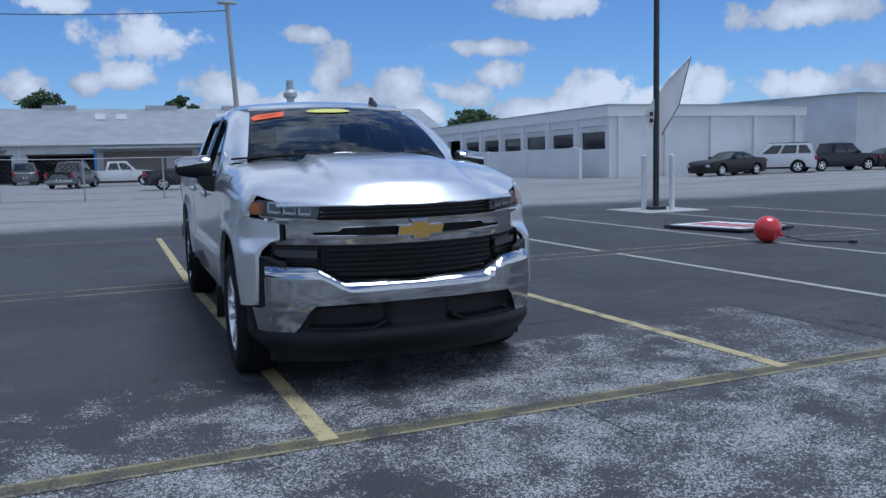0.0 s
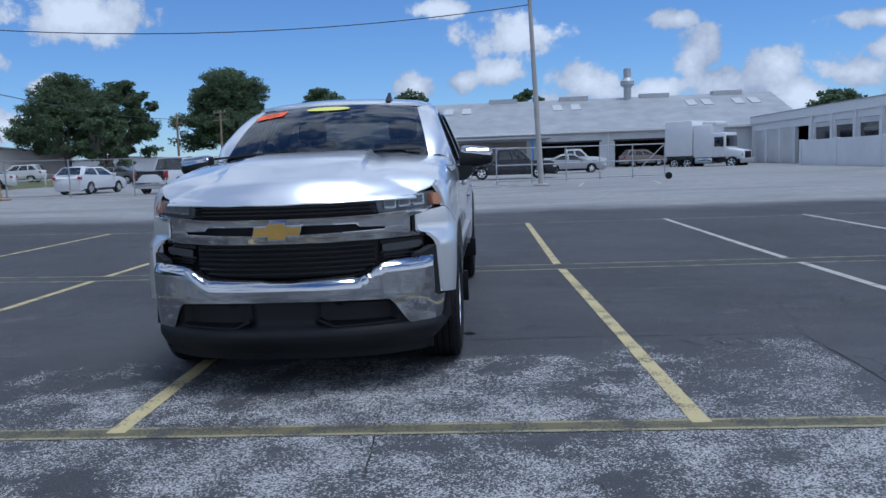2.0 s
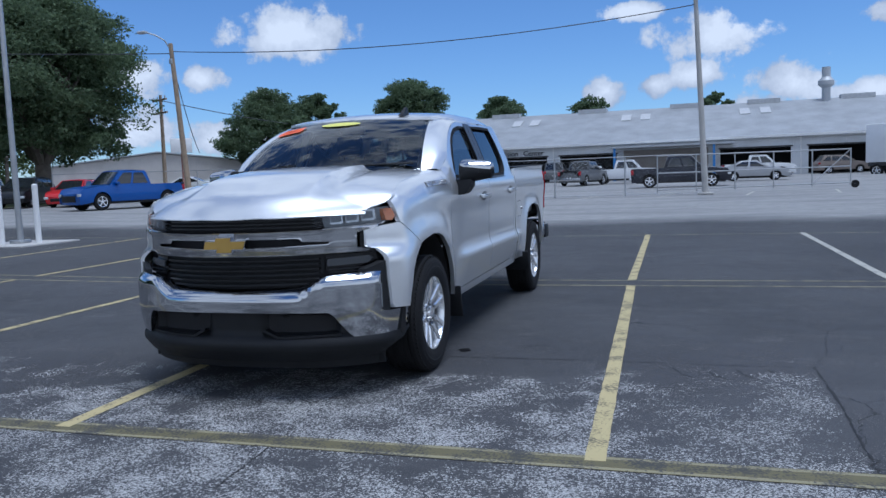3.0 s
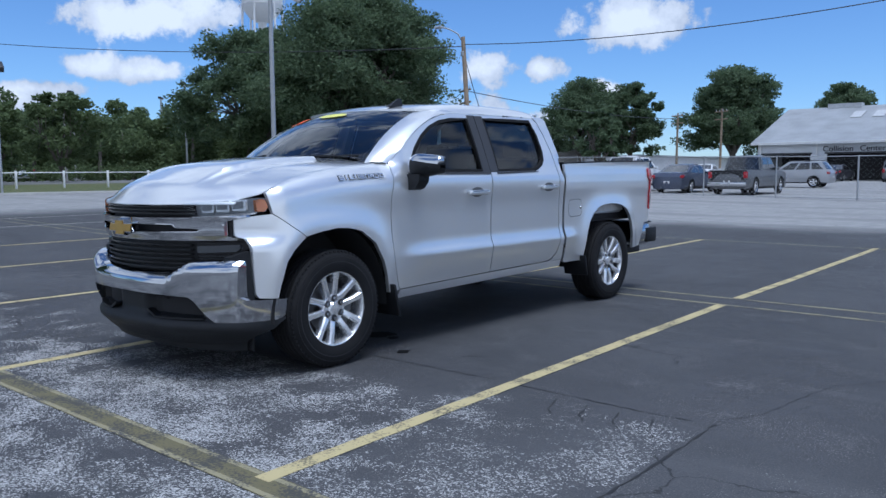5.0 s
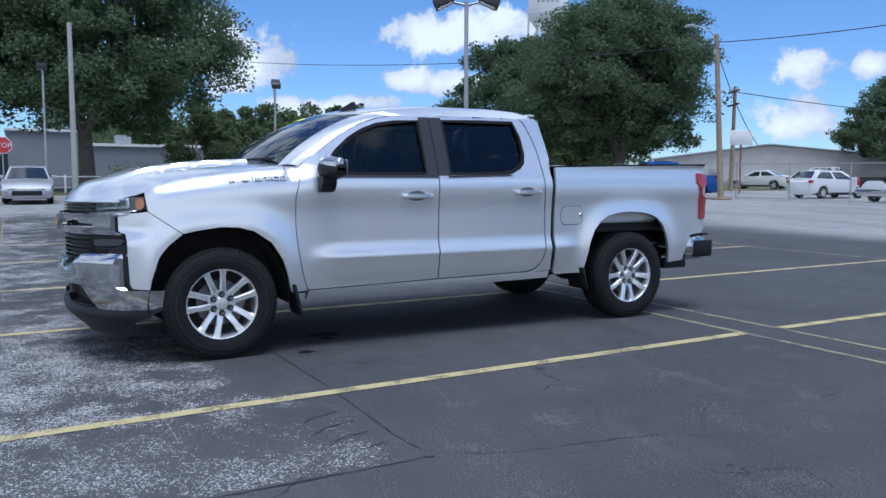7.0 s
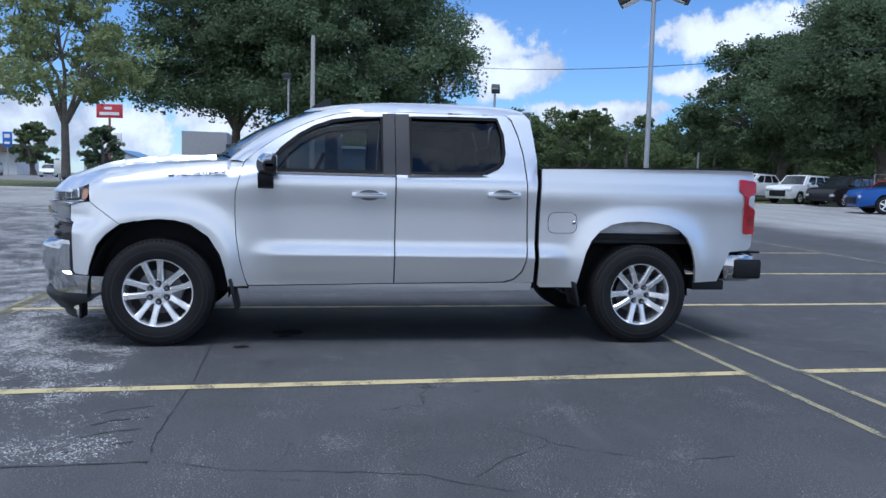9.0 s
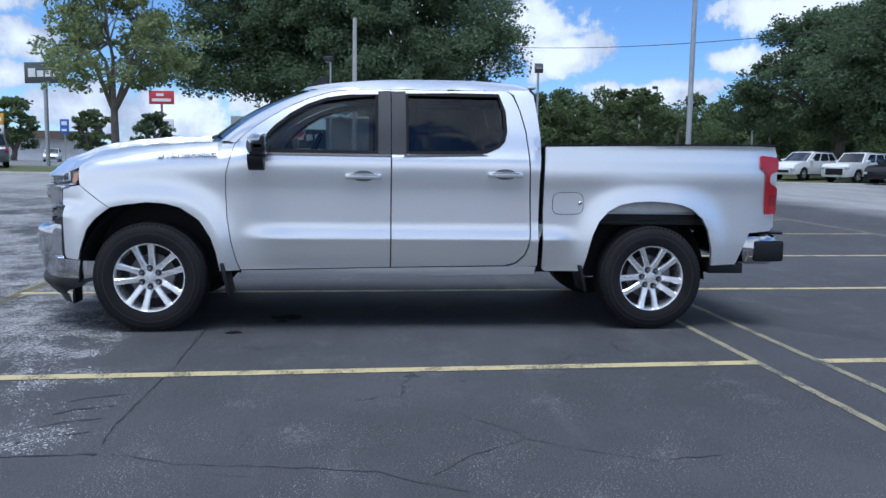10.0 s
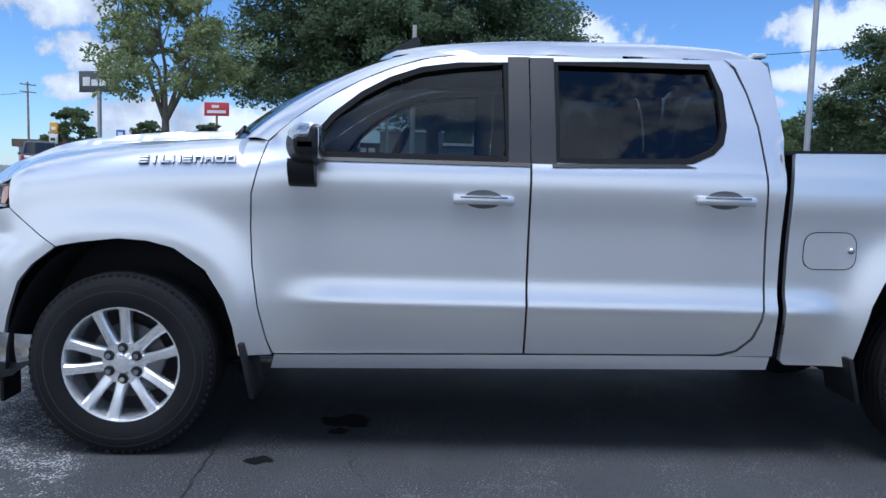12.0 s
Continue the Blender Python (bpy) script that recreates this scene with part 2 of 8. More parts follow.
def asphalt_material():
    """Sealed dark asphalt by the truck, worn to pale stone in patches towards the front line, and older, paler asphalt farther out."""
    m = bpy.data.materials.new("asphalt")
    m.use_nodes = True
    t = m.node_tree
    b = t.nodes["Principled BSDF"]
    b.inputs["Specular IOR Level"].default_value = 0.35
    geo = t.nodes.new("ShaderNodeNewGeometry")
    sep = t.nodes.new("ShaderNodeSeparateXYZ")
    t.links.new(geo.outputs["Position"], sep.inputs[0])

    def noise(scale, detail, rough=0.5, stretch=None):
        n = t.nodes.new("ShaderNodeTexNoise")
        n.inputs["Scale"].default_value, n.inputs["Detail"].default_value, n.inputs["Roughness"].default_value = scale, detail, rough
        if stretch:
            p = t.nodes.new("ShaderNodeMapping")
            p.inputs["Scale"].default_value = stretch
            t.links.new(geo.outputs["Position"], p.inputs["Vector"])
            t.links.new(p.outputs[0], n.inputs["Vector"])
        else:
            t.links.new(geo.outputs["Position"], n.inputs["Vector"])
        return n.outputs["Fac"]

    def math_node(op, a, c, d=None):
        n = t.nodes.new("ShaderNodeMath")
        n.operation = op
        for k, v in enumerate((a, c, d)):
            if v is None:
                continue
            if isinstance(v, (int, float)):
                n.inputs[k].default_value = v
            else:
                t.links.new(v, n.inputs[k])
        return n.outputs[0]

    def span(v, a, c, lo=0.0, hi=1.0):
        n = t.nodes.new("ShaderNodeMapRange")
        n.interpolation_type = "SMOOTHSTEP"
        for k, q in zip(("From Min", "From Max", "To Min", "To Max"), (a, c, lo, hi)):
            n.inputs[k].default_value = q
        t.links.new(v, n.inputs["Value"])
        return n.outputs[0]

    def mix(f, a, c):
        n = t.nodes.new("ShaderNodeMix")
        n.data_type = "RGBA"
        t.links.new(f, n.inputs["Factor"])
        for k, v in ((6, a), (7, c)):
            if isinstance(v, tuple):
                n.inputs[k].default_value = (*v, 1)
            else:
                t.links.new(v, n.inputs[k])
        return n.outputs[2]

    x, y = sep.outputs[0], sep.outputs[1]
    blot, mid, fine, grit = noise(0.45, 5, 0.6), noise(2.6, 5, 0.6), noise(30, 3, 0.7), noise(120, 2, 0.6)
    streak = noise(1.0, 4, 0.6, (0.35, 2.2, 1))
    sealed = mix(span(blot, 0.3, 0.7), (0.035, 0.036, 0.0395), (0.057, 0.058, 0.0625))
    sealed = mix(math_node("MULTIPLY", span(streak, 0.55, 0.75), 0.35), sealed, (0.10, 0.10, 0.104))
    sealed = mix(math_node("MULTIPLY", span(grit, 0.48, 0.66), 0.42), sealed, (0.13, 0.13, 0.134))
    pale = math_node("MULTIPLY", span(grit, 0.62, 0.68), span(mid, 0.42, 0.60))
    sealed = mix(math_node("MULTIPLY", pale, 0.7), sealed, (0.42, 0.42, 0.41))
    scuff = math_node("MULTIPLY", span(mid, 0.56, 0.72), span(fine, 0.40, 0.62))
    sealed = mix(math_node("MULTIPLY", scuff, 0.35), sealed, (0.20, 0.20, 0.205))
    # worn zone: in front of the cut joint, left of the patch edge
    wob = math_node("MULTIPLY_ADD", mid, 0.5, -0.25)
    front = span(math_node("ADD", math_node("ADD", y, math_node("MULTIPLY", span(x, 2.25, 1.85), 0.40)), math_node("MULTIPLY", wob, 0.5)), 0.42, 0.20)
    deep = span(y, -0.3, -2.2)
    worn = math_node("MULTIPLY_ADD", blot, 1.7, -0.47)
    worn = math_node("ADD", worn, math_node("MULTIPLY_ADD", mid, 1.9, -0.95))
    worn = math_node("ADD", worn, math_node("MULTIPLY_ADD", deep, 0.22, -0.10))
    worn = math_node("MULTIPLY", span(worn, -0.1, 0.95), front)
    # the newer patch beside the crack has kept its seal
    patch = math_node("MULTIPLY", span(math_node("ADD", x, math_node("MULTIPLY", wob, 0.10)), 3.39, 3.45), span(y, -1.9, -1.3))
    worn = math_node("MULTIPLY", worn, math_node("MULTIPLY_ADD", patch, -0.85, 1.0))
    inner = math_node("MULTIPLY", span(math_node("ADD", x, wob), 2.25, 2.6), span(y, -1.75, -1.3))
    worn = math_node("MULTIPLY", worn, math_node("MULTIPLY_ADD", inner, -0.42, 1.0))
    chip = t.nodes.new("ShaderNodeTexVoronoi")
    chip.inputs["Scale"].default_value, chip.inputs["Randomness"].default_value = 140, 1.0
    t.links.new(geo.outputs["Position"], chip.inputs["Vector"])
    toss = t.nodes.new("ShaderNodeSeparateColor")
    t.links.new(chip.outputs["Color"], toss.inputs[0])
    clump = math_node("ADD", math_node("MULTIPLY", toss.outputs[0], 0.55), math_node("MULTIPLY", noise(24, 5, 0.75), 0.75))
    speck = span(math_node("ADD", clump, math_node("MULTIPLY_ADD", worn, 0.50, -0.36)), 0.63, 0.74)
    speck = math_node("MULTIPLY", speck, span(worn, 0.02, 0.30))
    speck = math_node("MULTIPLY", speck, span(toss.outputs[1], -0.6, 0.8))
    col = mix(math_node("MULTIPLY", worn, 0.30), sealed, (0.075, 0.075, 0.078))
    col = mix(math_node("MULTIPLY", speck, 0.92), col, (0.46, 0.46, 0.45))
    # older, paler asphalt beyond the bays
    far_y = span(math_node("ADD", y, math_node("MULTIPLY_ADD", blot, 2.0, -1.0)), 13.5, 16.5)
    far_x = span(math_node("ADD", x, math_node("MULTIPLY_ADD", blot, 3.0, -1.5)), -17.5, -22.0)
    far = math_node("MAXIMUM", far_y, far_x)
    pale = mix(span(mid, 0.3, 0.7), (0.22, 0.22, 0.218), (0.31, 0.308, 0.30))
    pale = mix(math_node("MULTIPLY", span(noise(0.25, 4, 0.6, (0.5, 2.0, 1)), 0.45, 0.65), 0.6), pale, (0.16, 0.161, 0.163))
    col = mix(far, col, pale)
    # thin random cracks
    v = t.nodes.new("ShaderNodeTexVoronoi")
    v.feature = "DISTANCE_TO_EDGE"
    v.inputs["Scale"].default_value = 0.42
    bend = t.nodes.new("ShaderNodeVectorMath")
    bend.operation = "ADD"
    nv = t.nodes.new("ShaderNodeTexNoise")
    nv.inputs["Scale"].default_value, nv.inputs["Detail"].default_value = 1.6, 5
    t.links.new(geo.outputs["Position"], nv.inputs["Vector"])
    t.links.new(geo.outputs["Position"], bend.inputs[0])
    t.links.new(nv.outputs["Color"], bend.inputs[1])
    t.links.new(bend.outputs[0], v.inputs["Vector"])
    crack = math_node("MULTIPLY", span(v.outputs["Distance"], 0.0028, 0.0012), span(noise(0.8, 3), 0.50, 0.56))
    col = mix(math_node("MULTIPLY", crack, 0.7), col, (0.015, 0.015, 0.016))
    # grass verge beyond the west kerb, then road
    green = span(math_node("ADD", x, wob), -32.5, -32.7)
    road = span(x, -47.6, -48.0)
    turf = mix(span(noise(6, 4), 0.35, 0.65), (0.055, 0.085, 0.022), (0.12, 0.115, 0.05))
    col = mix(green, col, turf)
    col = mix(road, col, (0.16, 0.16, 0.16))
    t.links.new(col, b.inputs["Base Color"])
    t.links.new(span(mid, 0.3, 0.7, 0.72, 0.9), b.inputs["Roughness"])
    h = math_node("ADD", math_node("MULTIPLY", grit, 0.5), math_node("ADD", math_node("MULTIPLY", fine, 0.7), math_node("MULTIPLY", crack, -1.5)))
    u = t.nodes.new("ShaderNodeBump")
    u.inputs["Strength"].default_value, u.inputs["Distance"].default_value = 0.55, 0.012
    t.links.new(h, u.inputs["Height"])
    t.links.new(u.outputs["Normal"], b.inputs["Normal"])
    return m


ASPHALT = asphalt_material()
bm = B()
xs = [-2500, -900, -400, -200, -120, -80, -60, -50] + [-44 + i for i in range(13)] + [-20, -10, -4, 0, 10, 20, 40, 80, 200, 600, 2500]
ys = [-2500, -600, -200, -80, -40, -20, -10, 0, 6, 20, 40, 80, 160, 400, 1000, 2500]
grid = [[bm.verts.new((x, y, ground_z(x, y))) for y in ys] for x in xs]
for i in range(len(xs) - 1):
    for j in range(len(ys) - 1):
        bm.faces.new((grid[i][j], grid[i + 1][j], grid[i + 1][j + 1], grid[i][j + 1]))
ground = tagged(link_mesh("ground", bm, ASPHALT), "dark weathered asphalt parking lot running out to the verge", "ground", kind="structure")


# ---- buildings ----
def slab(name, lo, hi, mat, parent, label="", bevel=0.0, m=None):
    bm = B()
    box(bm, lo, hi, bevel, m)
    return part(name, bm, mat, parent, label, smooth=bevel > 0)


def holed_wall(name, a, b, z0, z1, thick, holes, mat, parent, label=""):
    """An upright wall from a to b (plan), with rectangular holes (s0, s1, z0, z1) cut through it; s runs from a."""
    a, b = Vector((*a, 0)), Vector((*b, 0))
    way = (b - a).normalized()
    back = Vector((-way.y, way.x, 0)) * thick
    ss = sorted({0.0, (b - a).length, *[h[0] for h in holes], *[h[1] for h in holes]})
    zs = sorted({z0, z1, *[h[2] for h in holes], *[h[3] for h in holes]})
    bm = B()

    def solid(i, j):
        if not (0 <= i < len(ss) - 1 and 0 <= j < len(zs) - 1):
            return False
        s, z = (ss[i] + ss[i + 1]) / 2, (zs[j] + zs[j + 1]) / 2
        return not any(h[0] < s < h[1] and h[2] < z < h[3] for h in holes)

    def P(i, j, k):
        return a + way * ss[i] + Vector((0, 0, zs[j])) + back * k

    for i in range(len(ss) - 1):
        for j in range(len(zs) - 1):
            if not solid(i, j):
                continue
            for k, order in ((0, 1), (1, -1)):
                q = [P(i, j, k), P(i + 1, j, k), P(i + 1, j + 1, k), P(i, j + 1, k)]
                bm.faces.new([bm.verts.new(p) for p in q[::order]])
            for di, dj, e in ((-1, 0, ((i, j), (i, j + 1))), (1, 0, ((i + 1, j), (i + 1, j + 1))), (0, -1, ((i, j), (i + 1, j))), (0, 1, ((i, j + 1), (i + 1, j + 1)))):
                if not solid(i + di, j + dj):
                    bm.faces.new([bm.verts.new(p) for p in (P(*e[0], 0), P(*e[1], 0), P(*e[1], 1), P(*e[0], 1))])
    bmesh.ops.remove_doubles(bm, verts=bm.verts, dist=0.001)
    bmesh.ops.recalc_face_normals(bm, faces=bm.faces)
    return part(name, bm, mat, parent, label, smooth=False)


def ribbed_material(name, color, pitch, axis, rough=0.5, metal=0.2, depth=0.5, spread=0.08):
    """Sheet metal with standing ribs along one axis."""
    m = material(name, color, rough, metal, spread=spread, scale=0.6, fine=0.04, fine_scale=8)
    t = m.node_tree
    w = t.nodes.new("ShaderNodeTexWave")
    w.wave_type, w.bands_direction, w.wave_profile = "BANDS", axis, "SAW"
    w.inputs["Scale"].default_value = 0.314 / pitch
    g = t.nodes.new("ShaderNodeNewGeometry")
    t.links.new(g.outputs["Position"], w.inputs["Vector"])
    u = t.nodes.new("ShaderNodeBump")
    u.inputs["Strength"].default_value, u.inputs["Distance"].default_value = depth, 0.04
    t.links.new(w.outputs["Fac"], u.inputs["Height"])
    t.links.new(u.outputs["Normal"], t.nodes["Principled BSDF"].inputs["Normal"])
    return m


RIB_WALL = ribbed_material("white_ribbed_siding", (0.66, 0.68, 0.70), 0.30, "X", 0.6)
RIB_ROOF = ribbed_material("grey_ribbed_roof", (0.33, 0.345, 0.36), 0.45, "X", 0.5, 0.3, 0.7, 0.14)
GREY_RIB = ribbed_material("grey_beige_siding", (0.56, 0.53, 0.50), 0.30, "X", 0.65, 0.1)
SHUTTER = ribbed_material("white_roller_shutter", (0.70, 0.71, 0.72), 0.09, "Z", 0.5, 0.1)
BLUE_POST = material("blue_painted_steel", (0.05, 0.22, 0.55), 0.4)
SIGN_DARK = material("dark_sign_letters", (0.03, 0.035, 0.05), 0.5)
PANE = material("dark_window_pane", (0.02, 0.024, 0.03), 0.12, coat=0.6)
GREY_WALL = material("grey_painted_wall", (0.24, 0.25, 0.27), 0.8, spread=0.06, scale=0.5)
BRICK_BAND = material("brick_red_band", (0.28, 0.12, 0.09), 0.85, spread=0.1)

# the long workshop behind the fence
shop = thing("workshop_building", "long white metal workshop with grey ribbed roof and open bays", "building")
X0, X1, Y0, Y1, EAVE, RIDGE = -22.6, 32.0, 76.0, 97.0, 4.0, 7.8
bays = [(0.5, 4.9, 0, 2.9), (6.3, 11.6, 0, 2.9), (12.9, 18.6, 0, 2.9), (28.4, 34.7, 0, 2.9), (36.2, 42.6, 0, 2.9), (45.5, 47.0, 0, 2.4)]
holed_wall("front_wall", (X0, Y0), (X1, Y0), 0, EAVE, 0.25, bays, RIB_WALL, shop)
slab("back_wall", (X0, Y1 - 0.25, 0), (X1, Y1, EAVE), RIB_WALL, shop)
for x in (X0, X1 - 0.25):
    bm = B()
    prof = [(Y0 + 0.25, 0), (Y1 - 0.25, 0), (Y1 - 0.25, EAVE), ((Y0 + Y1) / 2, RIDGE - 0.1), (Y0 + 0.25, EAVE)]
    lo = [bm.verts.new((x, y, z)) for y, z in prof]
    hi = [bm.verts.new((x + 0.25, y, z)) for y, z in prof]
    bm.faces.new(lo)
    bm.faces.new(hi[::-1])
    for k in range(5):
        bm.faces.new((lo[k - 1], lo[k], hi[k], hi[k - 1]))
    bmesh.ops.recalc_face_normals(bm, faces=bm.faces)
    part("gable_wall", bm, RIB_WALL, shop, smooth=False)
roof_parent = None
for s in (1, -1):
    ya, yb = ((Y0 - 0.6, (Y0 + Y1) / 2) if s > 0 else (Y1 + 0.6, (Y0 + Y1) / 2))
    bm = B()
    q = [(X0 - 0.5, ya, EAVE - 0.1), (X1 + 0.5, ya, EAVE - 0.1), (X1 + 0.5, yb, RIDGE), (X0 - 0.5, yb, RIDGE)]
    f = [bm.verts.new(p) for p in q]
    g = [bm.verts.new((p[0], p[1], p[2] + 0.15)) for p in q]
    bm.faces.new(f[::-1])
    bm.faces.new(g)
    for k in range(4):
        bm.faces.new((f[k - 1], f[k], g[k], g[k - 1]))
    bmesh.ops.recalc_face_normals(bm, faces=bm.faces)
    ob = part("roof", bm, RIB_ROOF, shop, "weathered grey ribbed metal roof", smooth=False)
    roof_parent = roof_parent or ob
SKYLIGHT = material("rooflight_panel", (0.46, 0.47, 0.48), 0.5, spread=0.1)
slope = (RIDGE - EAVE + 0.1) / ((Y1 - Y0) / 2 + 0.6)
for x in (-16, -14, -4, -2, 8, 10, 22.5, 24.2, 27.5, 29.2):
    bm = B()
    y0, y1 = Y0 + 6.4, Y0 + 8.4
    q = [(x, y0, EAVE + 0.07 + slope * (y0 - Y0 + 0.6)), (x + 1.0, y0, EAVE + 0.07 + slope * (y0 - Y0 + 0.6)), (x + 1.0, y1, EAVE + 0.07 + slope * (y1 - Y0 + 0.6)), (x, y1, EAVE + 0.07 + slope * (y1 - Y0 + 0.6))]
    lo = [bm.verts.new(p) for p in q]
    hi = [bm.verts.new((p[0], p[1], p[2] + 0.06)) for p in q]
    bm.faces.new(hi)
    for k in range(4):
        bm.faces.new((lo[k - 1], lo[k], hi[k], hi[k - 1]))
    bmesh.ops.recalc_face_normals(bm, faces=bm.faces)
    part("rooflight", bm, SKYLIGHT, roof_parent, smooth=False)
for x in (-19, -9, 1, 9, 18, 26):
    slab("ridge_vent", (x, (Y0 + Y1) / 2 - 0.6, RIDGE - 0.05), (x + 3.2, (Y0 + Y1) / 2 + 0.6, RIDGE + 0.45), SKYLIGHT, roof_parent)
# near-black sheets stand in for shade inside the bays; then lintels and canopy
slab("bay_shade_wall", (X0 + 0.4, Y0 + 6.0, 0), (X1 - 0.4, Y0 + 6.2, EAVE), DARK_AND_SHADE, shop)
slab("bay_shade_ceiling", (X0 + 0.4, Y0 + 0.4, EAVE - 0.3), (X1 - 0.4, Y0 + 6.0, EAVE - 0.2), DARK_AND_SHADE, shop)
slab("eave_trim", (X0 - 0.5, Y0 - 0.66, EAVE - 0.16), (X1 + 0.5, Y0 - 0.60, EAVE + 0.06), WHITE_PAINT, shop)
for s0, s1, z0, z1 in bays[:5]:
    slab("bay_lintel", (X0 + s0 - 0.15, Y0 - 0.06, z1), (X0 + s1 + 0.15, Y0 + 0.05, z1 + 0.14), DARKSTEEL, shop)
slab("canopy", (-4.2, Y0 - 4.2, 3.35), (6.9, Y0 - 0.06, 3.55), GREY_ROOF, shop, "flat metal entrance canopy")
for x in (-4.0, 5.0):
    slab("canopy_post", (x, Y0 - 4.0, 0), (x + 0.22, Y0 - 3.78, 3.35), BLUE_POST, shop, "blue steel canopy post")
slab("wall_panel", (-3.3, Y0 - 0.05, 0.0), (4.7, Y0 - 0.004, 3.2), material("shaded_tan_siding", (0.34, 0.31, 0.28), 0.8, spread=0.08), shop)
slab("notice", (2.3, Y0 - 0.09, 1.5), (3.2, Y0 - 0.055, 2.5), WHITE_PAINT, shop)
for x in (-22.4, -17.2, -10.4, 12.9, 20.5, 25.5):
    slab("downpipe", (x, Y0 - 0.12, 0), (x + 0.10, Y0 - 0.02, EAVE - 0.1), WHITE_PAINT, shop)


def letters(text, size, depth, mat, m, parent=None, name="lettering"):
    """Raised letters in the built-in font, turned into a mesh."""
    cu = bpy.data.curves.new(name, "FONT")
    cu.body, cu.size, cu.extrude = text, size, depth
    cu.align_x = "CENTER"
    tmp = bpy.data.objects.new(name, cu)
    me = bpy.data.meshes.new_from_object(tmp)
    bpy.data.objects.remove(tmp)
    me.materials.append(mat)
    ob = new(name, me)
    ob.matrix_basis = m
    if parent:
        ob.parent = parent
    return ob


letters("Collision", 0.74, 0.04, SIGN_DARK, pose(-15.3, Y0 - 0.10, 3.12, 90), shop)
letters("Center", 0.74, 0.04, SIGN_DARK, pose(-12.4, Y0 - 0.10, 3.12, 90), shop)
# flue on the roof
bm = B()
tube(bm, (16.6, 86, RIDGE - 0.3), (16.6, 86, RIDGE + 1.2), 0.42, 0.42, 14)
tube(bm, (16.6, 86, RIDGE + 1.2), (16.6, 86, RIDGE + 1.5), 0.42, 0.78, 14)
tube(bm, (16.6, 86, RIDGE + 1.5), (16.6, 86, RIDGE + 1.9), 0.78, 0.78, 14)
tube(bm, (16.6, 86, RIDGE + 1.9), (16.6, 86, RIDGE + 2.3), 0.78, 0.42, 14)
tube(bm, (16.6, 86, RIDGE + 2.3), (16.6, 86, RIDGE + 3.3), 0.42, 0.42, 14)
part("flue", bm, GREY_ROOF, shop, "grey metal roof flue")

# the white garage with its window strip
gar = thing("garage_building", "white painted garage with a strip of dark windows and parapet", "building")
GX, GY, GX1, GY1, GH = 27.0, 37.4, 43.2, 75.5, 4.6
wins = []
for k in range(6):
    y = 37.85 + 3.87 * k
    wins.append((y - GY, y - GY + 2.95, 1.95, 3.45))
doors = [(23.9 + 3.5 * k, 23.9 + 3.5 * k + 2.9, 0, 3.3) for k in range(4)]
# west wall runs north from the corner; holes measured along it
holed_wall("west_wall", (GX, GY1), (GX, GY), 0, GH, 0.3, [(GY1 - GY - b, GY1 - GY - a, z0, z1) for a, b, z0, z1 in wins + doors], WHITE_WALL, gar)
slab("south_wall", (GX + 0.3, GY, 0), (GX1, GY + 0.3, GH), WHITE_WALL, gar)
slab("east_wall", (GX1 - 0.3, GY + 0.3, 0), (GX1, GY1, GH), WHITE_WALL, gar)
slab("north_wall", (GX + 0.3, GY1 - 0.3, 0), (GX1 - 0.3, GY1, GH), WHITE_WALL, gar)
slab("flat_roof", (GX + 0.3, GY + 0.3, GH - 0.35), (GX1 - 0.3, GY1 - 0.3, GH - 0.2), GREY_ROOF, gar)
slab("parapet", (GX - 0.16, GY - 0.16, GH - 0.62), (GX1 + 0.1, GY - 0.003, GH + 0.06), WHITE_PAINT, gar)
slab("parapet", (GX - 0.16, GY - 0.003, GH - 0.62), (GX - 0.003, GY1, GH + 0.06), WHITE_PAINT, gar)
slab("coping", (GX - 0.22, GY - 0.22, GH + 0.06), (GX1 + 0.16, GY + 0.3, GH + 0.14), GREY_ROOF, gar)
slab("coping", (GX - 0.22, GY + 0.3, GH + 0.06), (GX + 0.3, GY1, GH + 0.14), GREY_ROOF, gar)
for k, x in enumerate((27.6, 31.2, 34.9, 38.6, 42.3)):
    slab("pilaster", (x, GY - 0.14, 0), (x + 0.4, GY - 0.003, GH - 0.62), WHITE_WALL, gar)
# near-black sheet puts the garage's inner shade behind its open door and windows
slab("inner_shade", (GX + 2.2, GY + 0.4, 0), (GX + 2.3, GY1 - 0.4, GH - 0.4), DARK_AND_SHADE, gar)
for a, b, z0, z1 in wins:
    w = slab("window", (GX + 0.14, GY + a, z0), (GX + 0.17, GY + b, z1), PANE, gar, "dark window with a white frame")
    slab("window_frame", (GX + 0.05, GY + a, z0), (GX + 0.13, GY + a + 0.07, z1), WHITE_PAINT, w)
    slab("window_frame", (GX + 0.05, GY + b - 0.07, z0), (GX + 0.13, GY + b, z1), WHITE_PAINT, w)
    slab("window_blind", (GX + 0.10, GY + a + 0.08, z1 - 0.38), (GX + 0.13, GY + b - 0.08, z1 - 0.02), SHUTTER, w)
    slab("pier", (GX - 0.16, GY + b + 0.16, 0), (GX - 0.003, GY + b + 0.56, GH - 0.62), WHITE_WALL, gar)
for k, (a, b, z0, z1) in enumerate(doors):
    if k != 0:
        slab("roller_door", (GX + 0.12, GY + a, 0), (GX + 0.18, GY + b, z1), SHUTTER, gar, "white roller door")
low = thing("low_wall", "low white screen wall in front of the garage windows", "wall")
slab("wall", (GX - 2.2, GY + 0.0, 0), (GX - 2.0, GY + 20.0, 2.05), WHITE_WALL, low)
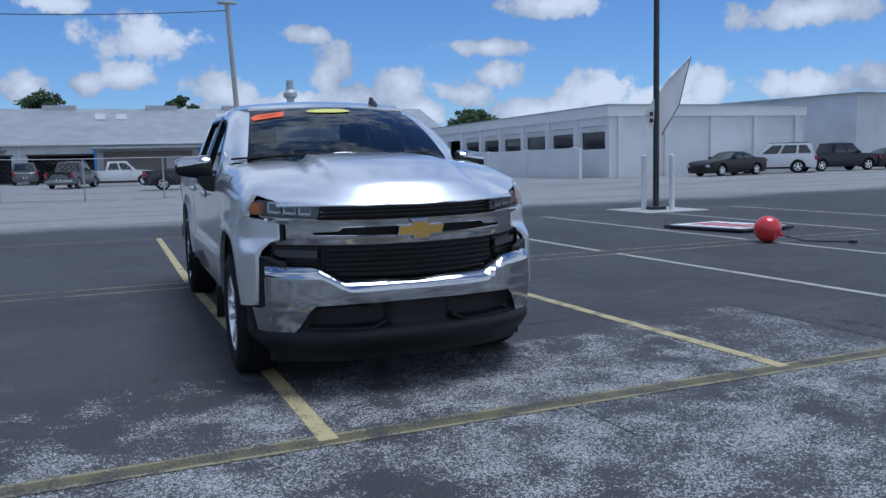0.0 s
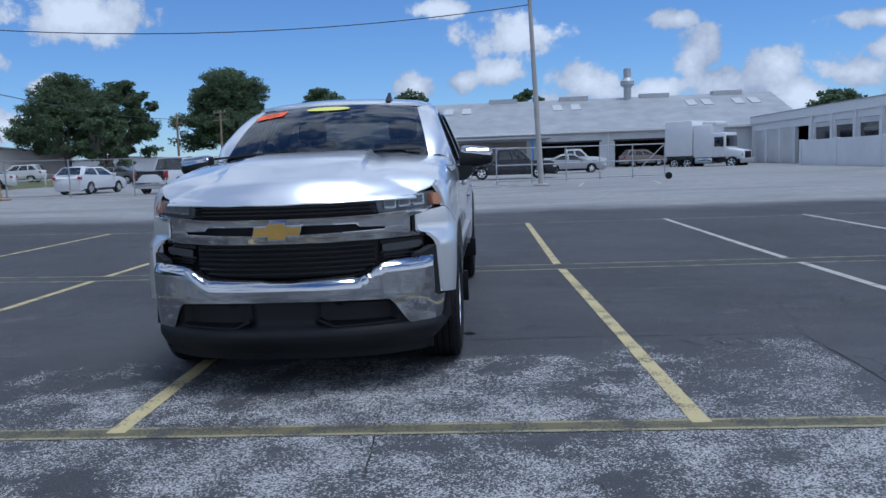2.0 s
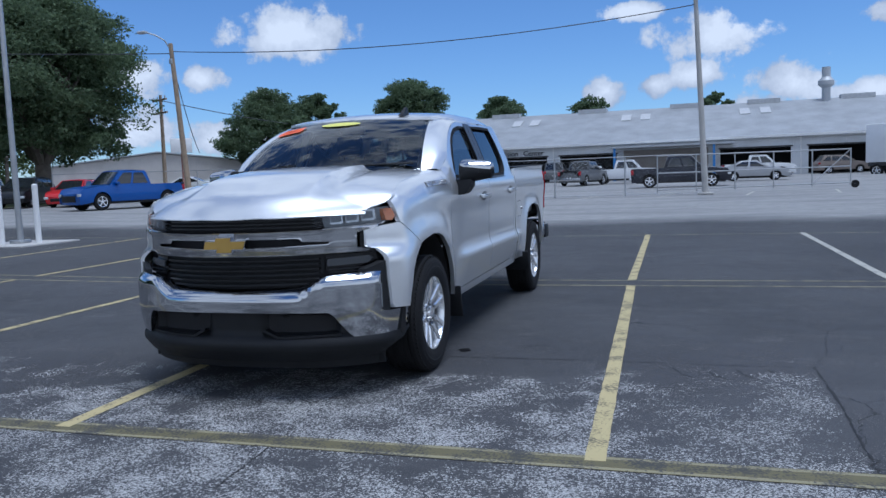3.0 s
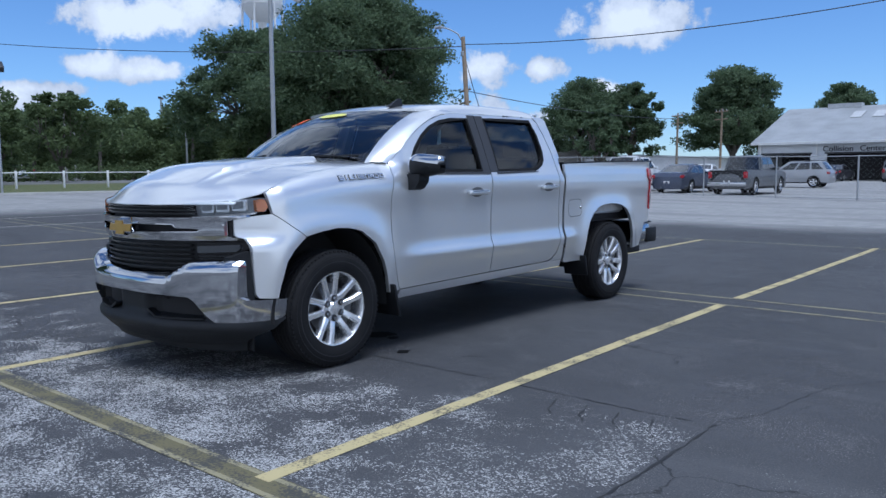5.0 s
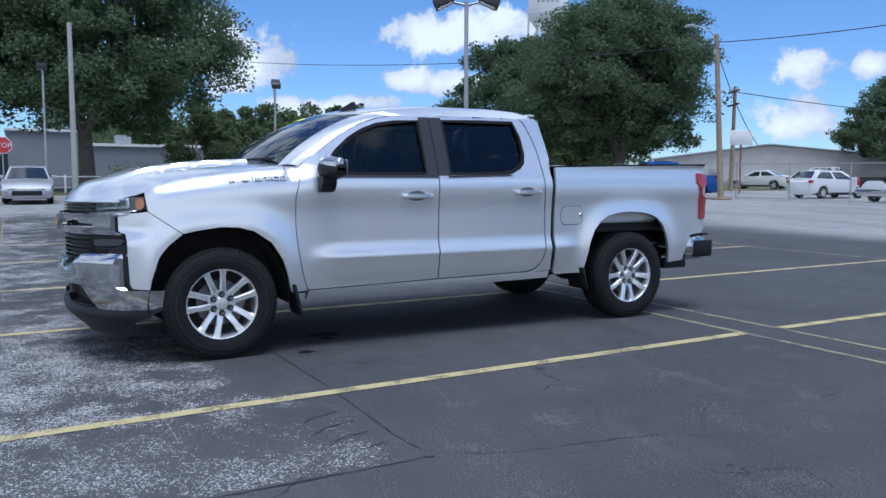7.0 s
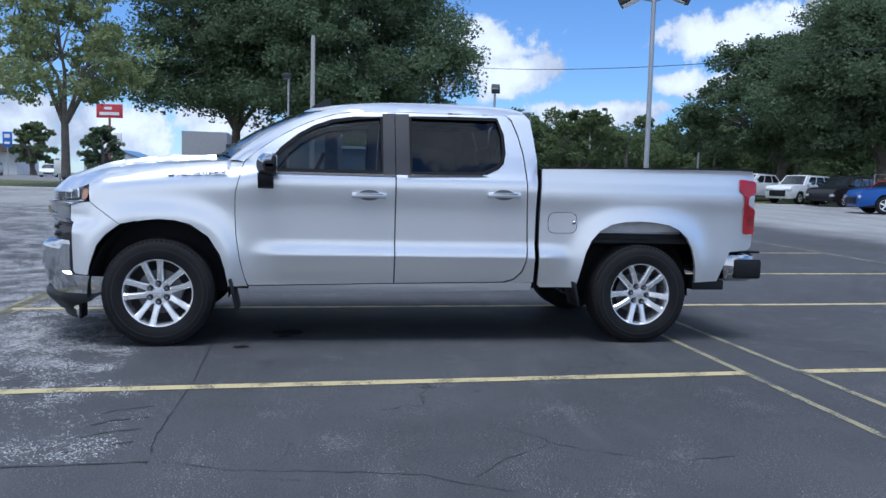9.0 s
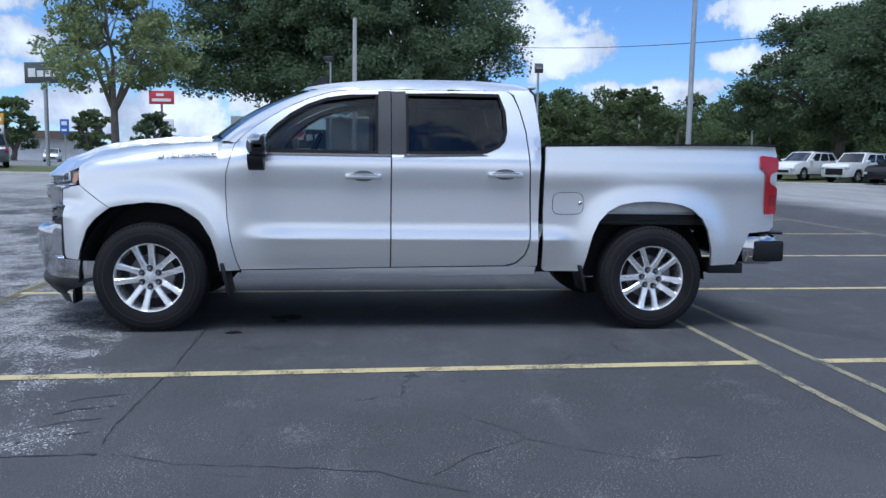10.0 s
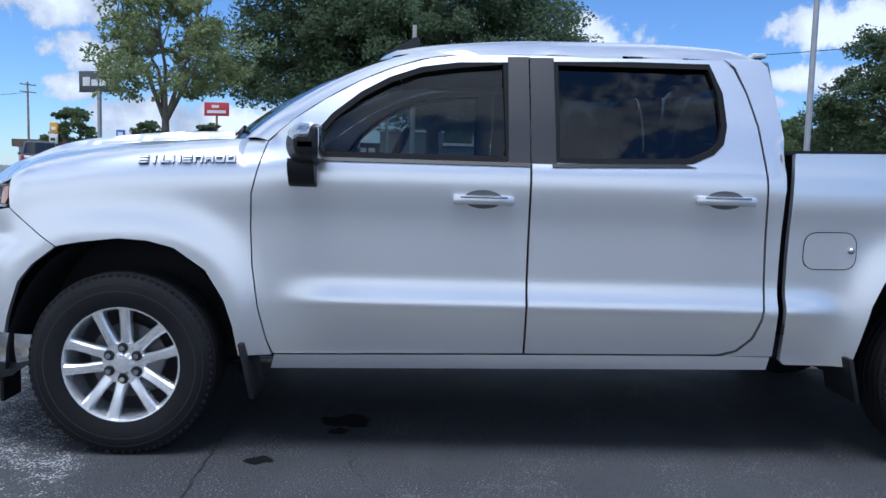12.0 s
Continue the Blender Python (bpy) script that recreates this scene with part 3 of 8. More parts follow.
for k in range(4):
    slab("wall_pier", (GX - 2.26, GY + 0.6 + 6.3 * k, 0), (GX - 1.94, GY + 1.0 + 6.3 * k, 2.10), WHITE_WALL, low)
KERB = material("worn_yellow_kerb", (0.45, 0.38, 0.16), 0.85, spread=0.25, scale=3)
for k in range(8):
    bm = B()
    box(bm, (GX - 2.75, GY + 0.6 + 2.4 * k, 0), (GX - 2.45, GY + 2.6 + 2.4 * k, 0.13), 0.02)
    tagged(link_mesh("wheel_stop", bm, KERB), "worn yellow concrete wheel stop beside the wall", "wheel stop", group="wheel stops")
bm = B()
for k in range(2):
    tube(bm, (GX - 0.6, GY + 19.8 + 0.8 * k, 0), (GX - 0.6, GY + 19.8 + 0.8 * k, 0.95), 0.3, 0.3, 14)
    tagged(link_mesh("drum", bm, BLUE_POST), "blue steel drum beside the garage", "drum", group="drums")
    bm = B()
bm.free()

# larger white hall to the east, and low buildings far out
hall = thing("white_hall", "large white metal hall beyond the garage", "building")
slab("wall", (49.0, 38.0, 0), (92.0, 75.0, 5.7), RIB_WALL, hall)
bm = B()
q = [(48.6, 37.6), (92.4, 37.6), (92.4, 75.4), (48.6, 75.4)]
lo = [bm.verts.new((*p, 5.7)) for p in q]
hi = [bm.verts.new((48.6, 57.5, 6.1)), bm.verts.new((92.4, 57.5, 6.1))]
bm.faces.new(lo[::-1])
# flat grey oval paints the shade of the handle's recess on the door
bm.faces.new((lo[0], lo[1], hi[1], hi[0]))
bm.faces.new((lo[2], lo[3], hi[0], hi[1]))
bm.faces.new((lo[1], lo[2], hi[1]))
bm.faces.new((lo[3], lo[0], hi[0]))
part("roof", bm, GREY_ROOF, hall, smooth=False)

ware = thing("warehouse", "wide grey-beige metal warehouse with a low gabled roof", "warehouse")


def gabled(parent, m, w, d, eave, ridge, wall_mat, roof_mat):
    """A gabled block, w wide along its front, d deep, in the pose m."""
    bm = B()
    prof = [(-w / 2, 0), (w / 2, 0), (w / 2, eave), (0, ridge), (-w / 2, eave)]
    lo = [bm.verts.new(m @ Vector((x, 0, z))) for x, z in prof]
    hi = [bm.verts.new(m @ Vector((x, d, z))) for x, z in prof]
    bm.faces.new(lo)
    bm.faces.new(hi[::-1])
    for k in range(5):
        bm.faces.new((lo[k - 1], lo[k], hi[k], hi[k - 1]))
    bmesh.ops.recalc_face_normals(bm, faces=bm.faces)
    part("wall", bm, wall_mat, parent, smooth=False)
    for s in (1, -1):
        bm = B()
        q = [(s * (w / 2 + 0.4), -0.4, eave - 0.05), (0, -0.4, ridge + 0.1), (0, d + 0.4, ridge + 0.1), (s * (w / 2 + 0.4), d + 0.4, eave - 0.05)]
        f = [bm.verts.new(m @ Vector(p)) for p in q]
        g = [bm.verts.new(m @ (Vector(p) + Vector((0, 0, 0.18)))) for p in q]
        bm.faces.new(f)
        bm.faces.new(g[::-1])
        for k in range(4):
            bm.faces.new((f[k - 1], f[k], g[k], g[k - 1]))
        bmesh.ops.recalc_face_normals(bm, faces=bm.faces)
        part("roof", bm, roof_mat, parent, smooth=False)


gabled(ware, pose(-70.0, 92.0, 0, 0, 0, 38), 32, 30, 4.4, 6.2, GREY_RIB, GREY_ROOF)
slab("red_band", (-16.0, -0.06, 0.0), (16.0, -0.004, 1.1), material("dark_red_base", (0.20, 0.12, 0.10), 0.8), ware, m=pose(-70.0, 92.0, 0, 0, 0, 38))
slab("vent_hood", (-8.0, -0.4, 2.4), (-6.6, -0.004, 3.0), GREY_ROOF, ware, m=pose(-70.0, 92.0, 0, 0, 0, 38))
far_white = thing("white_shed", "low white storage shed beyond the cars", "shed")
gabled(far_white, pose(-62.0, 128.0, 0, 0, 0, 20), 46, 18, 3.2, 4.2, WHITE_WALL, GREY_ROOF)

# west side, across the road
shopw = thing("grey_shop", "grey flat-roofed shop building behind the oak", "building")
slab("wall", (-86.0, -2.0, 0.75), (-70.0, 4.0, 5.4), GREY_WALL, shopw)
slab("wall", (-84.0, 4.0, 0.75), (-69.0, 14.0, 4.2), GREY_WALL, shopw)
slab("roof_edge", (-84.2, 3.9, 4.2), (-68.8, 14.2, 4.45), WHITE_PAINT, shopw)
slab("roof_edge", (-86.2, -2.2, 5.4), (-69.8, 4.0, 5.6), WHITE_PAINT, shopw)
slab("base_band", (-68.995, 4.2, 0.75), (-68.95, 14.0, 1.3), material("pale_block_base", (0.42, 0.40, 0.37), 0.85), shopw)
slab("roof_unit", (-76.0, 7.0, 4.45), (-74.6, 8.4, 5.5), STEEL, shopw)
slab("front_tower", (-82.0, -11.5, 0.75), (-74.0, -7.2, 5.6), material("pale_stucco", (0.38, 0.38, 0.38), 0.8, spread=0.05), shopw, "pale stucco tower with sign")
slab("shop_front", (-80.0, -7.2, 0.75), (-73.0, -2.0, 4.4), SIGN_DARK, shopw)
for k in range(5):
    slab("sign_bar", (-72.995, -6.6 + 0.85 * k, 3.3), (-72.93, -6.0 + 0.85 * k, 3.9), WHITE_PAINT, shopw)
blue_house = thing("blue_roof_building", "low white building with a blue roof across the road", "building")
gabled(blue_house, pose(-128.0, -30.0, 0.6, 0, 0, 90), 10, 16, 2.6, 4.4, WHITE_WALL, material("blue_metal_roof", (0.09, 0.19, 0.33), 0.5))
for k in range(6):
    slab("window", (-4.4 + 1.55 * k, -0.05, 0.9), (-3.6 + 1.55 * k, -0.004, 2.0), PANE, blue_house, m=pose(-128.0, -30.0, 0.6, 0, 0, 90))
road_shop = thing("roadside_shop", "long low white shop building beside the road", "building")
slab("wall", (-135.0, -62.0, 0.6), (-125.0, -44.0, 4.2), WHITE_WALL, road_shop)
slab("roof", (-136.0, -62.6, 4.2), (-124.0, -43.4, 5.4), material("brown_shingle_roof", (0.16, 0.12, 0.09), 0.9, spread=0.1), road_shop)
long_shop = thing("long_store", "long pale store far beyond the trees", "building")
slab("wall", (-150.0, 20.0, 0.6), (-135.0, 70.0, 4.6), WHITE_WALL, long_shop)
slab("roof", (-150.5, 19.5, 4.6), (-134.5, 70.5, 4.9), GREY_ROOF, long_shop)

# water tower
tower = thing("water_tower", "white elevated water tank seen over the oak crown", "water tower")
tx, ty = -115.4, 86.1
bm = B()
prof = [(0.05, 28.6), (1.2, 28.8), (2.4, 29.6), (3.3, 30.8), (3.65, 32.0), (3.7, 36.0), (3.2, 37.6), (1.9, 38.6), (0.05, 39.0)]
rings = [[bm.verts.new((tx + r * math.cos(k * math.tau / 36), ty + r * math.sin(k * math.tau / 36), z)) for k in range(36)] for r, z in prof]
for a, b in zip(rings, rings[1:]):
    for k in range(36):
        bm.faces.new((a[k], a[(k + 1) % 36], b[(k + 1) % 36], b[k]))
part("tank", bm, WHITE_PAINT, tower)
bm = B()
for z, r in ((31.6, 4.1), (32.6, 4.1)):
    ring = [Vector((tx + r * math.cos(k * math.tau / 24), ty + r * math.sin(k * math.tau / 24), z)) for k in range(24)]
    for k in range(24):
        tube(bm, ring[k - 1], ring[k], 0.06, seg=6)
part("walkway_rail", bm, WHITE_PAINT, tower)
for k in range(6):
    a = k * math.tau / 6
    bm = B()
    tube(bm, (tx + 4.4 * math.cos(a), ty + 4.4 * math.sin(a), 0), (tx + 3.5 * math.cos(a), ty + 3.5 * math.sin(a), 31.8), 0.24, 0.2, 8)
    part("leg", bm, WHITE_PAINT, tower)
bm = B()
tube(bm, (tx, ty, 0), (tx, ty, 29), 0.8, 0.8, 12)
part("riser", bm, WHITE_PAINT, tower)
bm = B()
for z in (10, 20):
    ring = [Vector((tx + 4.1 * math.cos(k * math.tau / 6), ty + 4.1 * math.sin(k * math.tau / 6), z)) for k in range(6)]
    for k in range(6):
        tube(bm, ring[k - 1], ring[k], 0.1, seg=6)
part("bracing", bm, WHITE_PAINT, tower)
to_lot = Vector((121.0, -88.0, 0)).normalized()
across = Vector((-to_lot.y, to_lot.x, 0))
for row, n in ((35.0, 4), (33.7, 5)):
    for k in range(n):
        w = (k - (n - 1) / 2) * 0.85
        q = to_lot * math.sqrt(3.75**2 - w * w) + across * w
        bm = B()
        box(bm, (-0.28, -0.03, -0.4), (0.28, 0.05, 0.4), m=Matrix.Translation(Vector((tx, ty, row)) + q) @ Matrix.Rotation(math.atan2(q.y, q.x) + math.pi / 2, 4, "Z"))
        part("letter_bar", bm, GREY_ROOF, tower, smooth=False)

# kerb of the verge, and hedge-side fence
bm = B()
box(bm, (-32.65, -60, 0.30), (-32.5, 60, 0.55), 0.02)
tagged(link_mesh("kerb", bm, CONCRETE), "pale concrete kerb along the grass verge", "kerb", kind="structure")


# ---- poles, fence, wires, signs ----
def lamp_head(bm, m, w=0.55, d=0.42, h=0.26):
    box(bm, (-w / 2, -d / 2, -h / 2), (w / 2, d / 2, h / 2), 0.03, m=m)


def light_pole(x, y, h, r0, r1, mat, label, heads=(), lean=(0, 0), bollards=(), z=None, cap=False):
    z = ground_z(x, y) if z is None else z
    p = thing("light_pole", label, "light pole", pose(x, y, z))
    bm = B()
    tube(bm, (0, 0, 0), (lean[0], lean[1], h), r0, r1, 16)
    part("pole", bm, mat, p)
    bm = B()
    box(bm, (-r0 * 2.4, -r0 * 2.4, 0), (r0 * 2.4, r0 * 2.4, 0.10), 0.02)
    part("base_plate", bm, mat, p)
    for ax, tilt in heads:
        bm = B()
        d = Vector((math.cos(radians(ax)), math.sin(radians(ax)), 0))
        top = Vector((lean[0], lean[1], h))
        tube(bm, top - Vector((0, 0, 0.1)), top + d * 0.35 - Vector((0, 0, 0.02)), 0.035, seg=8)
        arm = part("arm", bm, mat, p)
        bm = B()
        lamp_head(bm, Matrix.Translation(top + d * 0.62) @ Matrix.Rotation(radians(ax), 4, "Z") @ Matrix.Rotation(radians(tilt), 4, "Y"))
        hd = part("lamp_head", bm, DARKSTEEL, p, "dark floodlight head")
        bm = B()
        box(bm, (-0.22, -0.17, -0.145), (0.22, 0.17, -0.132), m=Matrix.Translation(top + d * 0.62) @ Matrix.Rotation(radians(ax), 4, "Z") @ Matrix.Rotation(radians(tilt), 4, "Y"))
        part("lamp_glass", bm, LED, hd, smooth=False)
    return p


light_pole(-12.3, 9.6, 5.95, 0.07, 0.055, STEEL, "tall slim grey metal light pole with two floodlights", ((60, 25), (240, 25)))
light_pole(10.78, 11.1, 9.0, 0.078, 0.066, DARKSTEEL, "tall dark metal light pole between white bollards", ((60, 15), (240, 15)))
light_pole(-32.9, 10.3, 5.6, 0.055, 0.06, STEEL, "slim grey light pole with a tilted floodlight", ((-10, 35),))
light_pole(-34.5, 1.1, 8.1, 0.14, 0.10, CONCRETE, "pale round concrete pole beside the verge")
light_pole(-34.0, -0.1, 5.9, 0.055, 0.05, STEEL, "slim grey light pole with a wide floodlight", ((-5, 10),))
light_pole(-72.0, 31.3, 8.4, 0.12, 0.09, CONCRETE, "pale concrete street light pole by the wood", ((-40, 0),))
light_pole(-92.0, 52.0, 10.5, 0.14, 0.10, CONCRETE, "pale concrete street light pole by the wood", ((-40, 0), (140, 0)))
light_pole(-62.0, 12.0, 10.7, 0.12, 0.09, WOOD_POLE, "brown wooden utility pole by the verge")
light_pole(-62.0, 26.0, 7.0, 0.10, 0.08, CONCRETE, "pale concrete pole beside the verge")
light_pole(-55.0, 33.0, 8.0, 0.09, 0.07, STEEL, "slim grey light pole beyond the cars", ((-40, 0),))

# white bollards round the two inner poles, each pole on a pale concrete pad
for i, (x, y) in enumerate(((-12.3, 9.6), (10.78, 11.1))):
    g = ground_z(x, y)
    bm = B()
    box(bm, (x - 0.9, y - 0.9, g - 0.05), (x + 0.9, y + 0.9, g + 0.02), 0.006)
    tagged(link_mesh("concrete_pad", bm, CONCRETE), "pale concrete pad round the pole", "concrete pad", kind="structure")
    for dx, dy in ((-0.18, -0.35), (0.42, 0.12)) if i == 0 else ((-0.21, 0.21), (0.27, -0.28)):
        b = thing("bollard", "white painted steel bollard beside a light pole", "bollard", pose(x + dx, y + dy, g), group="white bollards")
        bm = B()
        tube(bm, (0, 0, 0), (0, 0, 1.36), 0.065, 0.065, 16)
        part("post", bm, WHITE_PAINT, b)
        bm = B()
        bmesh.ops.create_uvsphere(bm, u_segments=16, v_segments=8, radius=0.066, matrix=Matrix.Translation((0, 0, 1.36)) @ Matrix.Diagonal((1, 1, 0.5, 1)))
        part("cap", bm, WHITE_PAINT, b)

# two tall poles that carry the overhead wire
pole_a = light_pole(3.45, 31.4, 8.5, 0.14, 0.09, CONCRETE, "tall leaning concrete street light pole at the fence", lean=(-0.35, 0.0))
bm = B()
box(bm, (-0.75, -0.12, 8.45), (0.05, 0.12, 8.58), 0.04)
part("lamp_head", bm, GREY_ROOF, pole_a)
pole_b = light_pole(-21.4, 29.4, 8.1, 0.155, 0.105, WOOD_POLE, "tall leaning wooden street light pole with a curved arm", lean=(-0.45, -0.15))
bm = B()
pts = [(-0.45, -0.15, 7.8), (-0.65, -0.32, 8.25), (-1.0, -0.58, 8.5), (-1.35, -0.8, 8.62)]
for a, b in zip(pts, pts[1:]):
    tube(bm, a, b, 0.035, seg=8)
part("arm", bm, STEEL, pole_b)
bm = B()
box(bm, (-1.75, -1.02, 8.55), (-1.25, -0.75, 8.68), 0.05)
part("lamp_head", bm, GREY_ROOF, pole_b)
bm = B()
box(bm, (-0.52, -0.28, 7.1), (-0.34, -0.06, 7.36), 0.02)
part("transformer_box", bm, STEEL, pole_b)
for x, y, h, label in ((-32.5, 42.5, 7.2, "brown wooden utility pole with cross arms"), (-36.5, 88.0, 7.6, "grey wooden utility pole among the oaks"), (-31.5, 89.0, 8.0, "grey wooden utility pole among the oaks"), (-98.0, -47.5, 11.0, "grey wooden utility pole by the road")):
    u = thing("utility_pole", label, "utility pole", pose(x, y, ground_z(x, y)))
    bm = B()
    tube(bm, (0, 0, 0), (0.1, 0, h), 0.16, 0.11, 10)
    part("pole", bm, WOOD_POLE, u)
    for z in (h - 0.4, h - 1.3):
        bm = B()
        box(bm, (-1.1, -0.06, z), (1.1, 0.06, z + 0.12), 0.01, m=Matrix.Rotation(radians(-30), 4, "Z"))
        part("cross_arm", bm, WOOD_POLE, u, smooth=False)
    for k in range(4):
        bm = B()
        p = Matrix.Rotation(radians(-30), 4, "Z") @ Vector((-0.9 + 0.6 * k, 0, h - 0.28))
        tube(bm, p, p + Vector((0, 0, 0.2)), 0.05, 0.03, 8)
        part("insulator", bm, GREY_ROOF, u)


def overhead(a, b, sag, r=0.022, label="black overhead wire hung between poles"):
    a, b = Vector(a), Vector(b)
    bm = B()
    cross = (b - a).cross(Vector((0, 0, 1))).normalized()
    rings = []
    for k in range(33):
        s = k / 32
        p = a.lerp(b, s) - Vector((0, 0, 4 * sag * s * (1 - s)))
        rings.append([bm.verts.new(p + cross * (r * math.cos(q * math.tau / 6)) + Vector((0, 0, r * math.sin(q * math.tau / 6)))) for q in range(6)])
    for p, q in zip(rings, rings[1:]):
        for k in range(6):
            bm.faces.new((p[k - 1], p[k], q[k], q[k - 1]))
    tagged(link_mesh("overhead_wire", bm, DARKSTEEL), label, "wire")


overhead((3.15, 31.4, 8.3), (-21.85, 29.25, 8.05), 0.65)
overhead((-21.85, 29.25, 7.95), (-62.0, 12.0, 11.4), 0.8)
overhead((-21.85, 29.25, 7.8), (-26.5, 38.0, 3.4), 0.5)
overhead((-98.0, -47.5, 10.4), (-120.0, -120.0, 10.4), 1.5, 0.03)
overhead((-32.5, 42.5, 7.4), (-36.5, 88.0, 7.7), 0.5, 0.03)

# wire fence along the north side, with its rolling gate
FENCE_Y, FENCE_TOP = 31.6, (-32.0, -4.0, 2.5)
fence = thing("wire_fence", "galvanised chain-link fence with round posts along the lot", "fence")
xs_f = [-32.0 + 3.2 * k for k in range(14)]
for x in xs_f[:-3]:
    bm = B()
    tube(bm, (x, FENCE_Y, ground_z(x, FENCE_Y)), (x, FENCE_Y, ground_z(x, FENCE_Y) + 1.83), 0.035, seg=8)
    part("post", bm, STEEL, fence)
for z in (1.80, 0.08):
    bm = B()
    for p, q in zip(FENCE_TOP, FENCE_TOP[1:]):
        tube(bm, (p, FENCE_Y, ground_z(p, FENCE_Y) + z), (q, FENCE_Y, ground_z(q, FENCE_Y) + z), 0.020, seg=6)
    part("rail", bm, STEEL, fence)


def chain_link():
    """Thin wire mesh: crossing wires with open gaps."""
    m = bpy.data.materials.new("chain_link")
    m.use_nodes = True
    t = m.node_tree
    b = t.nodes["Principled BSDF"]
    b.inputs["Base Color"].default_value, b.inputs["Metallic"].default_value, b.inputs["Roughness"].default_value = (0.45, 0.46, 0.47, 1), 0.7, 0.45
    return m


bm = B()
for k in range(0, 160):
    x = -32.0 + 0.22 * k
    if x > 2.5:
        break
    for s in (1, -1):
        x0, x1 = (x, x + 1.7) if s > 0 else (x + 1.7, x)
        tube(bm, (x0, FENCE_Y, ground_z(x0, FENCE_Y) + 0.08), (x1, FENCE_Y, ground_z(x1, FENCE_Y) + 1.80), 0.0018, seg=3, cap=False)
part("wire_mesh", bm, chain_link(), fence)
gate = thing("rolling_gate", "galvanised pipe rolling gate standing across the entrance", "gate")
for z in (0.25, 1.0, 1.78):
    bm = B()
    tube(bm, (1.4, 32.0, z + 0.1), (9.8, 34.8, z + 0.1), 0.028, seg=8)
    part("rail", bm, STEEL, gate)
for k in range(6):
    bm = B()
    x, y = 1.4 + 8.4 * k / 5, 32.0 + 2.8 * k / 5
    tube(bm, (x, y, 0.22), (x, y, 1.93), 0.03, seg=8)
    part("post", bm, STEEL, gate)
bm = B()
tube(bm, (9.8, 34.76, 1.88), (8.1, 34.2, 0.35), 0.02, seg=6)
part("brace", bm, STEEL, gate)
bm = B()
revolve_pts = [(0.02, -0.06), (0.16, -0.06), (0.18, 0.0), (0.16, 0.06), (0.02, 0.06)]
rings = [[bm.verts.new((10.0 + r * math.cos(k * math.tau / 16), 34.85 + x, 0.29 + r * math.sin(k * math.tau / 16))) for k in range(16)] for r, x in revolve_pts]
for a, b in zip(rings, rings[1:]):
    for k in range(16):
        bm.faces.new((a[k], a[(k + 1) % 16], b[(k + 1) % 16], b[k]))
part("gate_wheel", bm, RUBBER, gate)

# white rail fences: by the verge, and behind the far cars
for pts, label in ((((-39.0, -9.0), (-39.0, 33.0)), "low white rail fence on the grass verge"), (((-38.0, 56.0), (-27.0, 60.0)), "white rail fence behind the far cars")):
    rail = thing("rail_fence", label, "fence")
    a, b = Vector((*pts[0], 0)), Vector((*pts[1], 0))
    n = int((b - a).length / 2.4)
    for k in range(n + 1):
        p = a.lerp(b, k / n)
        z = ground_z(p.x, p.y)
        bm = B()
        box(bm, (p.x - 0.05, p.y - 0.05, z), (p.x + 0.05, p.y + 0.05, z + 0.95), 0.01)
        part("post", bm, WHITE_PAINT, rail)
    for dz in ((0.82,) if pts[0][0] == -39.0 else (0.45, 0.85)):
        bm = B()
        tube(bm, a + Vector((0, 0, ground_z(a.x, a.y) + dz)), b + Vector((0, 0, ground_z(b.x, b.y) + dz)), 0.03, seg=6)
        part("rail", bm, WHITE_PAINT, rail)


# signs
def panel_sign(name, label, x, y, face, w, h, z0, mat, posts=1, bars=(), bar_mat=None, post_mat=STEEL, zbase=None, thick=0.12):
    zb = ground_z(x, y) if zbase is None else zbase
    s = thing(name, label, "sign", pose(x, y, zb, 0, 0, face))
    for k in range(posts):
        px = 0 if posts == 1 else (-w * 0.35 + w * 0.7 * k / (posts - 1))
        bm = B()
        tube(bm, (px, 0, 0), (px, 0, z0 + 0.05), max(0.03, w * 0.045), seg=10)
        part("post", bm, post_mat, s)
    bm = B()
    box(bm, (-w / 2, -thick / 2, z0), (w / 2, thick / 2, z0 + h), 0.015)
    pn = part("panel", bm, mat, s)
    for x0, x1, b0, b1 in bars:
        bm = B()
        box(bm, (x0 * w, -thick / 2 - 0.02, z0 + b0 * h), (x1 * w, -thick / 2 + 0.005, z0 + b1 * h))
        part("bar", bm, bar_mat or WHITE_PAINT, pn, smooth=False)
    return s


SIGN_GREY = material("dark_grey_sign", (0.07, 0.08, 0.085), 0.4)
SIGN_RED = material("red_sign", (0.50, 0.04, 0.05), 0.45)
SIGN_BLUE = material("blue_sign", (0.03, 0.12, 0.45), 0.45)
SIGN_YEL = material("amber_sign", (0.70, 0.36, 0.04), 0.45)
panel_sign("pylon_sign", "dark grey pylon sign with pale bars on a steel pole", -46.0, -18.4, 72, 2.9, 1.3, 5.2, SIGN_GREY, bars=((-0.4, -0.22, 0.3, 0.72), (-0.18, -0.02, 0.3, 0.6), (0.02, 0.18, 0.3, 0.6), (0.22, 0.4, 0.3, 0.6)))
panel_sign("roadside_sign", "red roadside sign with pale bars over a white board", -83.0, -20.3, 80, 2.8, 1.45, 6.5, SIGN_RED, bars=((-0.38, 0.38, 0.2, 0.42), (-0.2, 0.1, 0.6, 0.8)), post_mat=BRICK_BAND)
panel_sign("letter_board", "white letter board on the red sign's post", -82.6, -20.2, 80, 2.6, 1.0, 3.9, WHITE_PAINT, posts=2, bars=((-0.4, 0.4, 0.2, 0.35), (-0.4, 0.3, 0.6, 0.75)), bar_mat=SIGN_DARK)
